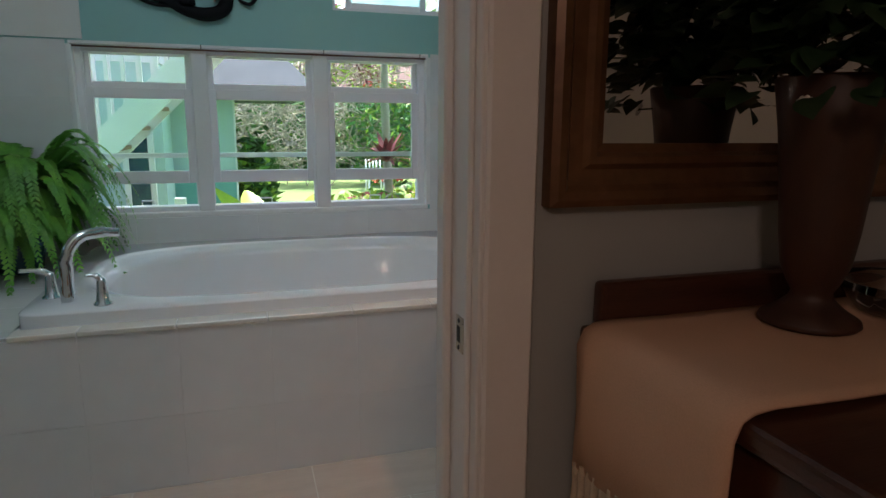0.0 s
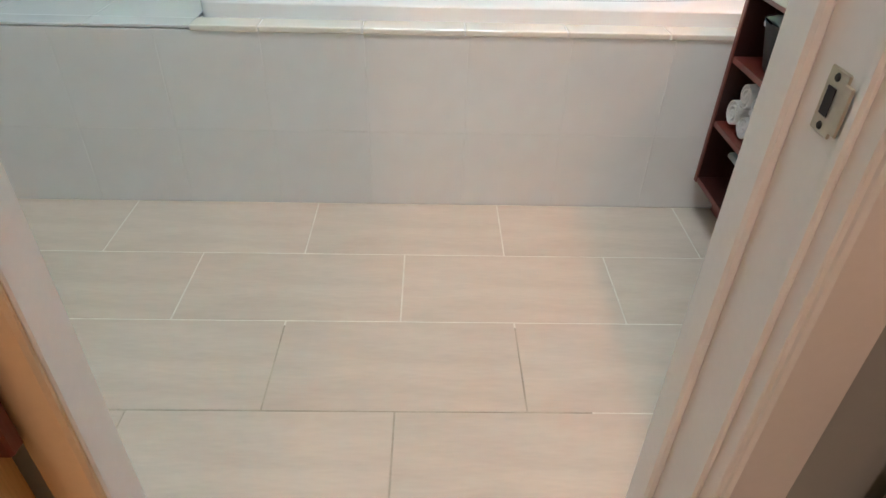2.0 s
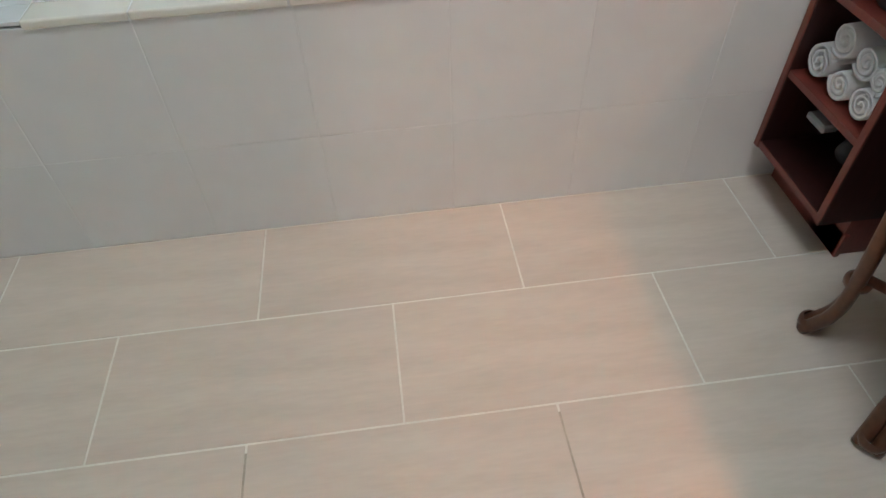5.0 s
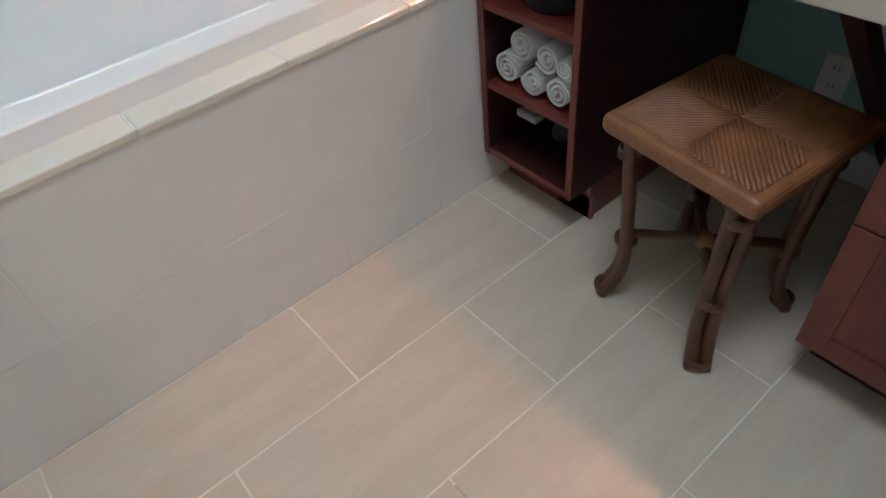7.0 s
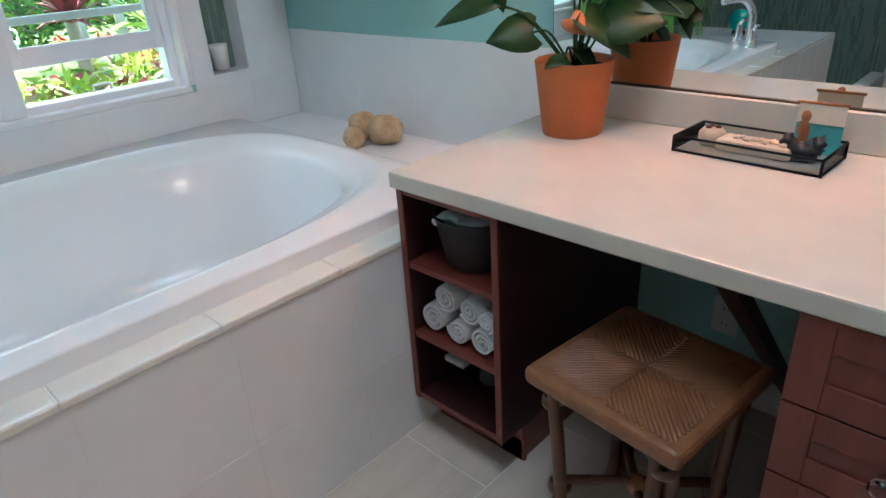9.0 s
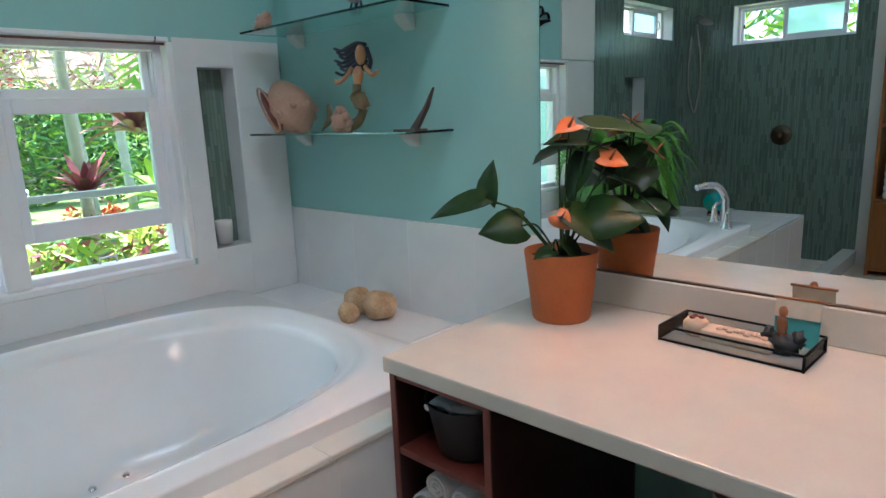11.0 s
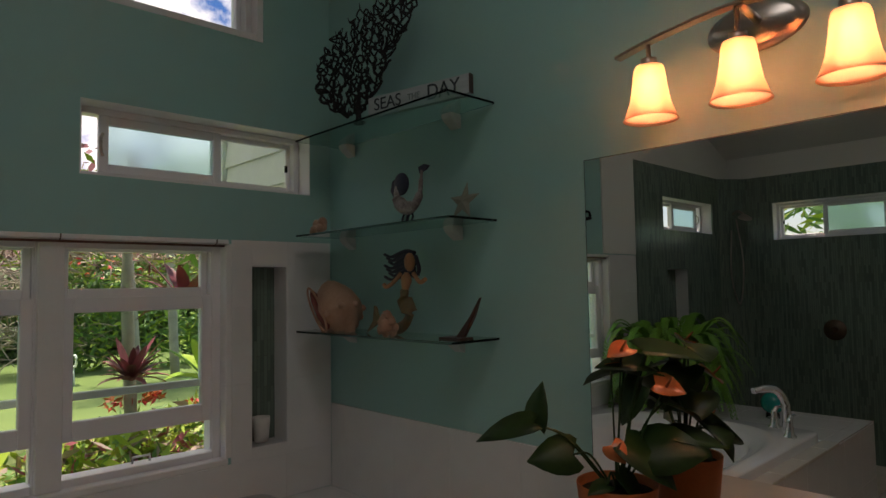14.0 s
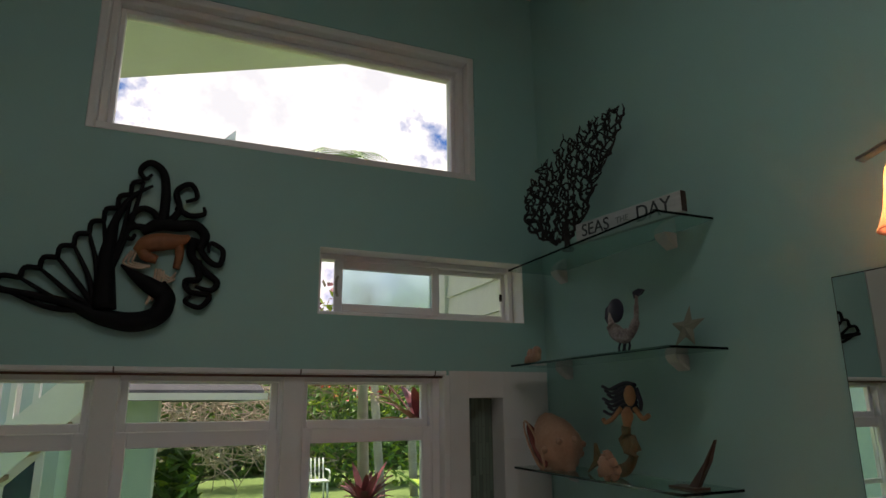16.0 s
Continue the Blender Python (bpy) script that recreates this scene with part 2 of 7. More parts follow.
M["screen_pane"] = pane_mat("green_window_glass", (0.80, 0.92, 0.87), 1.35)
M["frost"] = glass_mat("frosted_glass", (0.50, 0.72, 0.73), 0.45, 1.08)
M["shelf_glass"] = glass_mat("green_edge_glass", (0.72, 0.92, 0.86), 0.0)
M["tray_glass"] = pane_mat("tray_glass", (0.90, 0.93, 0.93), 1.25, 0.03)
M["tray_base"] = mat("silver_grey_base", (0.45, 0.47, 0.46), 0.15, 0.3, var=0.1, bump=0.05)
M["crystal"] = glass_mat("crystal", (0.97, 0.97, 1.0), 0.02, 1.5)
M["float_glass"] = mat("turquoise_glass", (0.0, 0.30, 0.27), 0.08, var=0.15, bump=0.02, coat=0.6)
M["mirror"] = mat("mirror_silver", (0.80, 0.83, 0.82), 0.0, 1.0, var=0.0, bump=0.0)
M["mirror_edge"] = mat("mirror_edge", (0.03, 0.06, 0.055), 0.3, bump=0.0)
M["bulb"] = glow("lit_bulb", (1.0, 0.66, 0.38), 20)
M["grass"] = mat("lawn", (0.23, 0.31, 0.09), 0.9, scale=0.7, fine=40, bump=0.8, alt=(0.16, 0.235, 0.065))
M["hedge"] = mat("hedge_leaf", (0.11, 0.20, 0.06), 0.6, scale=1.5, fine=30, bump=0.3, alt=(0.05, 0.10, 0.03))
M["bright_leaf"] = mat("yellow_green_leaf", (0.45, 0.55, 0.06), 0.45, scale=3, fine=30, bump=0.1, alt=(0.24, 0.42, 0.05))
M["mid_leaf"] = mat("garden_leaf", (0.17, 0.34, 0.07), 0.5, scale=3, fine=30, bump=0.1, alt=(0.08, 0.20, 0.04))
M["red_leaf"] = mat("dark_red_leaf", (0.26, 0.04, 0.06), 0.45, scale=6, fine=30, bump=0.1, alt=(0.10, 0.035, 0.04))
M["pink_leaf"] = mat("pink_red_leaf", (0.50, 0.12, 0.16), 0.45, scale=6, fine=30, bump=0.1, alt=(0.30, 0.08, 0.10))
M["flower_red"] = mat("red_flower", (0.7, 0.04, 0.04), 0.5, bump=0.05)
M["twig"] = mat("grey_twig", (0.42, 0.34, 0.28), 0.9, var=0.3, bump=0.3)
M["bark"] = mat("pale_bark", (0.50, 0.46, 0.40), 0.9, scale=3, fine=30, bump=0.7, alt=(0.32, 0.28, 0.24))
M["house_teal"] = mat("teal_siding", (0.50, 0.65, 0.64), 0.7, var=0.06, bump=0.05)
M["house_white"] = mat("white_siding", (0.80, 0.80, 0.80), 0.6, var=0.04, bump=0.03)
M["soffit"] = mat("pale_soffit_paint", (0.66, 0.69, 0.71), 0.6, var=0.03, bump=0.03)
M["roof"] = mat("grey_shingle", (0.08, 0.083, 0.095), 0.9, var=0.2, scale=3, fine=30, bump=0.6)
M["roof_brown"] = mat("brown_roof", (0.22, 0.13, 0.11), 0.9, var=0.2, scale=3, fine=30, bump=0.6)
M["tread"] = mat("weathered_tread", (0.30, 0.20, 0.14), 0.8, var=0.2, bump=0.3)
M["chair_white"] = mat("white_resin", (0.8, 0.8, 0.78), 0.5, var=0.03, bump=0.03)
M["house_band"] = mat("deep_teal_siding", (0.17, 0.40, 0.37), 0.7, var=0.06, bump=0.05)
# white trim with the warm lamplight mixed into its base colour
M["tan_trim"] = mat("warm_lit_white_trim", (0.80, 0.60, 0.38), 0.4, var=0.05, scale=5, fine=90, bump=0.04)
M["clouds"] = cloud_mat("cloudy_sky")

# frosted amber lamp shade: lets the bulb's light through
_m = mat("frosted_amber_shade", (0.93, 0.70, 0.55), 0.5, var=0.04, bump=0.0)
_b = _m.node_tree.nodes["Principled BSDF"]
_t, _x = _m.node_tree.nodes.new("ShaderNodeBsdfTranslucent"), _m.node_tree.nodes.new("ShaderNodeMixShader")
_r, _y = _m.node_tree.nodes.new("ShaderNodeBsdfRefraction"), _m.node_tree.nodes.new("ShaderNodeMixShader")
_t.inputs[0].default_value = (0.80, 0.60, 0.47, 1)
_r.inputs[0].default_value = (1.0, 0.84, 0.68, 1)
_r.inputs["Roughness"].default_value, _r.inputs["IOR"].default_value = 0.5, 1.12
_x.inputs[0].default_value, _y.inputs[0].default_value = 0.55, 0.22
_m.node_tree.links.new(_b.outputs[0], _x.inputs[1])
_m.node_tree.links.new(_t.outputs[0], _x.inputs[2])
_m.node_tree.links.new(_x.outputs[0], _y.inputs[1])
_m.node_tree.links.new(_r.outputs[0], _y.inputs[2])
_m.node_tree.links.new(_y.outputs[0], _m.node_tree.nodes["Material Output"].inputs[0])
M["shade"] = _m


# ---- mesh helpers ----
BASE = {}


def bx(bm, x0, x1, y0, y1, z0, z1, bev=0.0, m=None, idx=0, seg=1):
    """A box; bev rounds its edges; m moves it."""
    r = bmesh.ops.create_cube(bm, size=1)
    vs = r["verts"]
    for v in vs:
        v.co = Vector(((x0 + x1) / 2 + v.co.x * (x1 - x0), (y0 + y1) / 2 + v.co.y * (y1 - y0), (z0 + z1) / 2 + v.co.z * (z1 - z0)))
    faces = set(f for v in vs for f in v.link_faces)
    if bev:
        es = list(set(e for v in vs for e in v.link_edges))
        r2 = bmesh.ops.bevel(bm, geom=es, offset=bev, segments=seg, affect="EDGES", profile=0.6)
        faces = set(r2["faces"]) | set(f for f in faces if f.is_valid)
        vs = list(set(v for f in faces for v in f.verts))
    for f in faces:
        f.material_index = idx
    if m:
        bmesh.ops.transform(bm, matrix=m, verts=vs)
    return bm


def lathe(bm, prof, cx=0, cy=0, n=24, m=None, idx=0, arc=2 * math.pi):
    """A turned body from (radius, height) pairs."""
    rings = []
    for r, z in prof:
        if r < 1e-5:
            rings.append([bm.verts.new((cx, cy, z))])
        else:
            rings.append([bm.verts.new((cx + r * math.cos(arc * i / n), cy + r * math.sin(arc * i / n), z)) for i in range(n)])
    for a, b in zip(rings, rings[1:]):
        for i in range(n):
            j = (i + 1) % n
            if len(a) == 1 and len(b) == 1:
                continue
            if len(a) == 1:
                f = bm.faces.new((a[0], b[j], b[i]))
            elif len(b) == 1:
                f = bm.faces.new((a[i], a[j], b[0]))
            else:
                f = bm.faces.new((a[i], a[j], b[j], b[i]))
            f.smooth, f.material_index = True, idx
    if m:
        bmesh.ops.transform(bm, matrix=m, verts=[v for r in rings for v in r])
    return bm


def tube(bm, pts, rad, n=8, idx=0, flat=1.0):
    """A round rod along pts; rad is one radius or one for each point."""
    pts = [Vector(p) for p in pts]
    rads = rad if isinstance(rad, (list, tuple)) else [rad] * len(pts)
    rings = []
    up = Vector((0.13, 0.21, 0.97))
    for i, p in enumerate(pts):
        d = (pts[min(i + 1, len(pts) - 1)] - pts[max(i - 1, 0)]).normalized()
        a = d.cross(up)
        if a.length < 1e-3:
            a = d.cross(Vector((1, 0, 0)))
        a.normalize()
        b = d.cross(a).normalized()
        rings.append([bm.verts.new(p + rads[i] * (math.cos(2 * math.pi * k / n) * a * flat + math.sin(2 * math.pi * k / n) * b)) for k in range(n)])
    for a, b in zip(rings, rings[1:]):
        for k in range(n):
            f = bm.faces.new((a[k], a[(k + 1) % n], b[(k + 1) % n], b[k]))
            f.smooth, f.material_index = True, idx
    for ring in (rings[0], rings[-1]):
        bm.faces.new(ring).material_index = idx
    return bm


def spline(pts, steps=6):
    """A smooth curve through the points."""
    P = [Vector(p) for p in pts]
    P = [2 * P[0] - P[1]] + P + [2 * P[-1] - P[-2]]
    out = []
    for i in range(1, len(P) - 2):
        a, b, c, d = P[i - 1:i + 3]
        for s in range(steps):
            t = s / steps
            out.append(0.5 * ((2 * b) + (c - a) * t + (2 * a - 5 * b + 4 * c - d) * t * t + (3 * b - a - 3 * c + d) * t ** 3))
    return out + [P[-2]]


def ell(bm, c, r, seg=14, idx=0, rough=0.0, m=None):
    """An ellipsoid, lumpy if rough is given."""
    res = bmesh.ops.create_uvsphere(bm, u_segments=seg, v_segments=max(6, seg // 2 + 2), radius=1)
    for v in res["verts"]:
        k = 1 + rough * noise.noise(v.co * 2.3 + Vector(c) * 9) * 2
        v.co = Vector((c[0] + v.co.x * r[0] * k, c[1] + v.co.y * r[1] * k, c[2] + v.co.z * r[2] * k))
        for f in v.link_faces:
            f.smooth, f.material_index = True, idx
    if m:
        bmesh.ops.transform(bm, matrix=m, verts=res["verts"])
    return bm


def plate(bm, pts, thick, idx=0):
    """A flat piece with the outline pts (3D, in one plane) and a thickness vector."""
    a = [bm.verts.new(p) for p in pts]
    b = [bm.verts.new(Vector(p) + Vector(thick)) for p in pts]
    n = len(pts)
    fs = [bm.faces.new(a), bm.faces.new(b[::-1])]
    for i in range(n):
        fs.append(bm.faces.new((a[i], a[(i + 1) % n], b[(i + 1) % n], b[i])))
    for f in fs:
        f.material_index = idx
    return bm


def B():
    return bmesh.new()


def finish(name, bm, mats):
    bmesh.ops.recalc_face_normals(bm, faces=bm.faces)
    me = bpy.data.meshes.new(name)
    bm.to_mesh(me)
    bm.free()
    for k in mats if isinstance(mats, (list, tuple)) else [mats]:
        me.materials.append(M[k])
    return me


def thing(name, base, label, category, group=""):
    """A thing of several parts: an Empty at its base."""
    ob = new(name)
    ob.empty_display_size = 0.1
    ob.location = base
    BASE[ob.name] = Vector(base)
    return tagged(ob, label, category, group)


def part(name, bm, mats, parent, label=""):
    """One mesh under a thing or a part."""
    base = BASE[parent.name]
    bmesh.ops.translate(bm, vec=-base, verts=bm.verts)
    ob = new(name, finish(name, bm, mats))
    ob.parent = parent
    BASE[ob.name] = base
    return tagged(ob, label)


def single(name, bm, mats, base, label, category, group="", kind=""):
    """A thing that is one mesh."""
    bmesh.ops.translate(bm, vec=-Vector(base), verts=bm.verts)
    ob = new(name, finish(name, bm, mats))
    ob.location = base
    BASE[ob.name] = Vector(base)
    return tagged(ob, label, category, group, kind)


def setting(name, bm, mats, label="", category=""):
    ob = new(name, finish(name, bm, mats))
    BASE[ob.name] = Vector((0, 0, 0))
    return tagged(ob, label, category, "", "structure")


def wall(name, axis, p0, p1, u0, u1, z0, z1, holes, mats, label, category="wall"):
    """A wall along x ('x') or y ('y'), from p0 to p1 in thickness, with holes (u0, u1, z0, z1) through it."""
    us = sorted({u0, u1, *[h[0] for h in holes], *[h[1] for h in holes]})
    zs = sorted({z0, z1, *[h[2] for h in holes], *[h[3] for h in holes]})
    bm, seen = B(), {}

    def v(u, p, z):
        key = (round(u, 5), round(p, 5), round(z, 5))
        if key not in seen:
            seen[key] = bm.verts.new((u, p, z) if axis == "x" else (p, u, z))
        return seen[key]

    def solid(i, j):
        if not (0 <= i < len(us) - 1 and 0 <= j < len(zs) - 1):
            return False
        u, z = (us[i] + us[i + 1]) / 2, (zs[j] + zs[j + 1]) / 2
        return not any(h[0] < u < h[1] and h[2] < z < h[3] for h in holes)

    for i in range(len(us) - 1):
        for j in range(len(zs) - 1):
            if not solid(i, j):
                continue
            a, b, c, d = us[i], us[i + 1], zs[j], zs[j + 1]
            for p in (p0, p1):
                bm.faces.new((v(a, p, c), v(b, p, c), v(b, p, d), v(a, p, d)))
            for di, dj, e in ((-1, 0, ((a, c), (a, d))), (1, 0, ((b, c), (b, d))), (0, -1, ((a, c), (b, c))), (0, 1, ((a, d), (b, d)))):
                if not solid(i + di, j + dj):
                    (q, r), (s, t) = e
                    bm.faces.new((v(q, p0, r), v(s, p0, t), v(s, p1, t), v(q, p1, r)))
    return setting(name, bm, mats, label, category)


def heart(bm, center, direction, normal, length, width, idx=0, curl=0.25):
    """A heart-shaped leaf with a folded midrib; the stalk joins at its notch."""
    d = Vector(direction).normalized()
    nrm = Vector(normal)
    s = d.cross(nrm).normalized()
    nrm = s.cross(d).normalized()
    c = Vector(center)
    rows = ((-0.42, 0.0, 0.34), (-0.3, 0.0, 0.46), (-0.1, 0.0, 0.5), (0.12, 0.0, 0.44), (0.32, 0.0, 0.28), (0.46, 0.0, 0.12), (0.56, 0.0, 0.012))
    left, mid, right = [], [], []
    for t, _, w in rows:
        drop = -curl * (t + 0.3) ** 2 * length
        base = c + d * t * length + nrm * drop
        notch = 0.14 * length if t == -0.42 else 0
        mid.append(bm.verts.new(base + d * notch))
        left.append(bm.verts.new(base + s * w * width + nrm * 0.22 * w * width))
        right.append(bm.verts.new(base - s * w * width + nrm * 0.22 * w * width))
    for i in range(len(rows) - 1):
        for side in (left, right):
            f = bm.faces.new((mid[i], side[i], side[i + 1], mid[i + 1]))
            f.smooth, f.material_index = True, idx
    return bm


def solidify(ob, t):
    md = ob.modifiers.new("thickness", "SOLIDIFY")
    md.thickness = t
    return ob


# ---- the bathroom's shell ----
XE, YN, XW, YA = 1.331, 3.372, -3.0, 2.0
DECK, TOPZ = 0.592, 0.776
WIN = (-0.965, 0.850, 0.786, 1.648)
SMALL = (0.316, 1.226, 1.862, 2.128)
BIG = (-0.542, 1.005, 2.493, 3.105)
SHOWER_WIN = (-2.66, -1.76, 1.867, 2.133)
NICHE = (0.947, 1.109, 0.816, 1.549)
NICHE_2 = (-2.15, -1.80, 0.95, 1.557)
wall("wall_north", "x", YN, YN + 0.15, XW - 0.15, XE + 0.15, -0.7, 4.0, [WIN, SMALL, BIG, SHOWER_WIN, NICHE, NICHE_2], "teal",
     "teal painted bathroom wall with three windows", "wall")
wall("wall_east", "y", XE, XE + 0.15, 0.45, YN, -0.7, 4.0, [], "teal", "teal painted wall behind shelves and vanity mirror", "wall")
WEST_WIN = (2.06, 2.98, 1.805, 2.13)
wall("wall_west", "y", XW - 0.15, XW, 0.45, YN, -0.7, 4.0, [WEST_WIN], "teal", "wall of the shower and shelf side", "wall")
wall("wall_south", "x", 0.585, 0.76, 0.127, XE, 0, 4.0, [], "grey_paint", "grey wall beside the bathroom door", "wall")
wall("wall_south_left", "x", 0.585, 0.632, XW, -0.614, 0, 4.0, [], "white_paint", "painted wall on the hinge side of the door", "wall")
wall("wall_over_door", "x", 0.585, 0.632, -0.614, 0.127, 2.06, 4.0, [], "white_paint", "painted wall above the doorway", "wall")

bm = B()
for a, b in (((XW - 0.15, 2.5), (-0.7, 3.5)), ((-0.7, 3.5), (XE + 0.15, 3.5))):
    lo = [(a[0], y, a[1]) for y in (0.45, YN + 0.15)] + [(b[0], y, b[1]) for y in (YN + 0.15, 0.45)]
    plate(bm, lo, (0, 0, 0.12))
setting("ceiling", bm, "white_paint", "white sloped ceiling rising to a flat part", "ceiling")

# shower: mosaic lining on two walls and the cut corner between them
bm = B()
wall_top = 2.37
tile_holes = [SHOWER_WIN, NICHE_2]
ob = wall("shower_wall_north", "x", YN - 0.012, YN - 0.001, -2.775, -1.33, 0.0, wall_top, tile_holes, "mosaic", "green stick mosaic shower wall", "shower wall")
ob = wall("shower_wall_west", "y", XW + 0.001, XW + 0.012, 1.93, 3.19, 0.0, wall_top, [WEST_WIN], "mosaic", "green stick mosaic shower wall", "shower wall")
plate(bm, [(-2.775, YN - 0.006, 0), (XW + 0.006, 3.19, 0), (XW + 0.006, 3.19, wall_top), (-2.775, YN - 0.006, wall_top)], (-0.02, 0.02, 0))
setting("shower_corner", bm, "mosaic", "green mosaic facet across the shower corner", "shower wall")
bm = B()
bx(bm, -1.33, -0.9, YN - 0.010, YN - 0.001, 1.66, 3.4)
bx(bm, XW, -1.33, YN - 0.010, YN - 0.001, wall_top, 2.75)
bx(bm, XW + 0.001, XW + 0.010, 1.80, YN, wall_top, 2.58)
bx(bm, XW + 0.001, XW + 0.010, 1.80, 1.93, 0, wall_top)
setting("shower_border", bm, "white_paint", "white border round the shower mosaic", "trim")
# linings at the back of the recesses
bm = B()
bx(bm, NICHE[0], NICHE[1], YN + 0.10, YN + 0.14, NICHE[2], NICHE[3])
bx(bm, NICHE_2[0], NICHE_2[1], YN + 0.10, YN + 0.14, NICHE_2[2], NICHE_2[3])
for nx0, nx1, nz0, nz1 in (NICHE, NICHE_2):
    lin = B()
    for q in ((nx0 - 0.001, nx0 + 0.003, nz0, nz1), (nx1 - 0.003, nx1 + 0.001, nz0, nz1), (nx0, nx1, nz0 - 0.001, nz0 + 0.003), (nx0, nx1, nz1 - 0.003, nz1 + 0.001)):
        bx(lin, q[0], q[1], YN - 0.004, YN + 0.10, q[2], q[3])
    setting("niche_lining", lin, "wall_tile", "white tiled sides of a wall niche", "niche")
setting("niche_back", bm, "mosaic", "green glass mosaic at the back of the niches", "niche")

# bathroom floor slab
bm = B()
bx(bm, XW, XE, 1.385, YN, -0.3, -0.0012)
bx(bm, 0.15, XE, 0.45, 1.385, -0.3, -0.0012)
bx(bm, XW, 0.15, 0.45, 1.385, -0.3, -0.0012, 0.0, None, 1)
floor = setting("floor", bm, ["grout", "grout_worn"], "bathroom floor of large beige tiles", "floor")
bm = B()
bx(bm, -4.5, 3.2, -4.2, 0.632, -0.3, -0.012)
bedroom_floor = setting("bedroom_floor", bm, "plank", "pale wooden plank floor outside the bathroom", "floor")
# bedroom walls and ceiling
bm = B()
bx(bm, -4.6, -4.5, -4.2, 0.6, 0, 2.6)
bx(bm, 3.2, 3.3, -4.2, 0.6, 0, 2.6)
bx(bm, -4.6, 3.3, -4.3, -4.2, 0, 2.6)
setting("bedroom_wall", bm, "white_paint", "plain pale bedroom walls", "wall")
bm = B()
bx(bm, XE, 3.2, 0.585, 0.70, 0, 2.6)
bx(bm, -4.5, XW - 0.15, 0.585, 0.632, 0, 2.6)
setting("bedroom_wall_north", bm, "white_paint", "pale bedroom wall beside the bathroom", "wall")
bm = B()
bx(bm, -4.6, 3.3, -4.3, 0.585, 2.6, 2.7)
setting("bedroom_ceiling", bm, "white_paint", "plain bedroom ceiling", "ceiling")

# door frame: jambs with stops, casings, head
door = thing("door_1", (-0.22, 0.60, 0), "white door frame with moulded stop and open doorway", "doorway")
door["kind"] = "structure"
bm = B()
bx(bm, 0.113, 0.127, 0.575, 0.772, 0, 2.045, 0.002)
part("jamb", bm, "trim", door, "white painted latch-side jamb")
bm = B()
bx(bm, 0.098, 0.113, 0.690, 0.728, 0, 2.03, 0.004)
part("door_stop", bm, "trim", door)
bm = B()
bx(bm, 0.104, 0.113, 0.598, 0.612, 0, 2.03, 0.003)
part("stop_bead", bm, "trim", door)
bm = B()
bx(bm, -0.614, -0.600, 0.575, 0.632, 0, 2.045, 0.002)
part("jamb", bm, "trim", door, "white painted hinge-side jamb")
bm = B()
bx(bm, -0.600, 0.113, 0.575, 0.632, 2.03, 2.045, 0.002)
part("head_jamb", bm, "trim", door)
bm = B()
bx(bm, 0.120, 0.194, 0.566, 0.585, 0, 2.115, 0.004)
part("casing", bm, "trim", door)
# hinge-side casing: the bedroom's warm light is painted in
bm = B()
bx(bm, -0.660, -0.604, 0.566, 0.585, 0, 2.115, 0.004)
part("casing", bm, "tan_trim", door, "white casing with warm lamplight in its colour")
bm = B()
bx(bm, -0.604, 0.120, 0.566, 0.585, 2.037, 2.115, 0.004)
part("head_casing", bm, "trim", door)
bm = B()
bx(bm, 0.127, 0.215, 0.760, 0.776, 0, 2.115, 0.004)
part("casing", bm, "trim", door)
bm = B()
bx(bm, 0.1105, 0.1135, 0.634, 0.664, 0.917, 0.974, 0.0012)
bx(bm, 0.108, 0.1115, 0.622, 0.634, 0.924, 0.967, 0.001)
strike = part("strike_plate", bm, "brass", door, "worn brass strike plate")
bm = B()
bx(bm, 0.1095, 0.111, 0.645, 0.657, 0.933, 0.958)
part("latch_hole", bm, "slot", strike)
bm = B()
for z in (0.924, 0.967):
    lathe(bm, [(0.0, 0.0), (0.004, 0.0), (0.003, 0.0012), (0, 0.0012)], n=10, m=pose(0.1105, 0.650, z, 0, -90, 0))
part("screw", bm, "slot", strike)


# ---- windows ----
def framed(bm, u0, u1, z0, z1, y0, y1, w, bev=0.003):
    """A rectangular frame in the plane of the north wall."""
    bx(bm, u0, u0 + w, y0, y1, z0, z1, bev)
    bx(bm, u1 - w, u1, y0, y1, z0, z1, bev)
    bx(bm, u0 + w, u1 - w, y0, y1, z1 - w, z1, bev)
    bx(bm, u0 + w, u1 - w, y0, y1, z0, z0 + w, bev)


def pane(parent, u0, u1, z0, z1, y, key="pane", label=""):
    bm = B()
    bm.faces.new([bm.verts.new(p) for p in ((u0, y, z0), (u1, y, z0), (u1, y, z1), (u0, y, z1))])
    ob = part("pane", bm, key, parent, label)
    ob.visible_shadow = False
    return ob


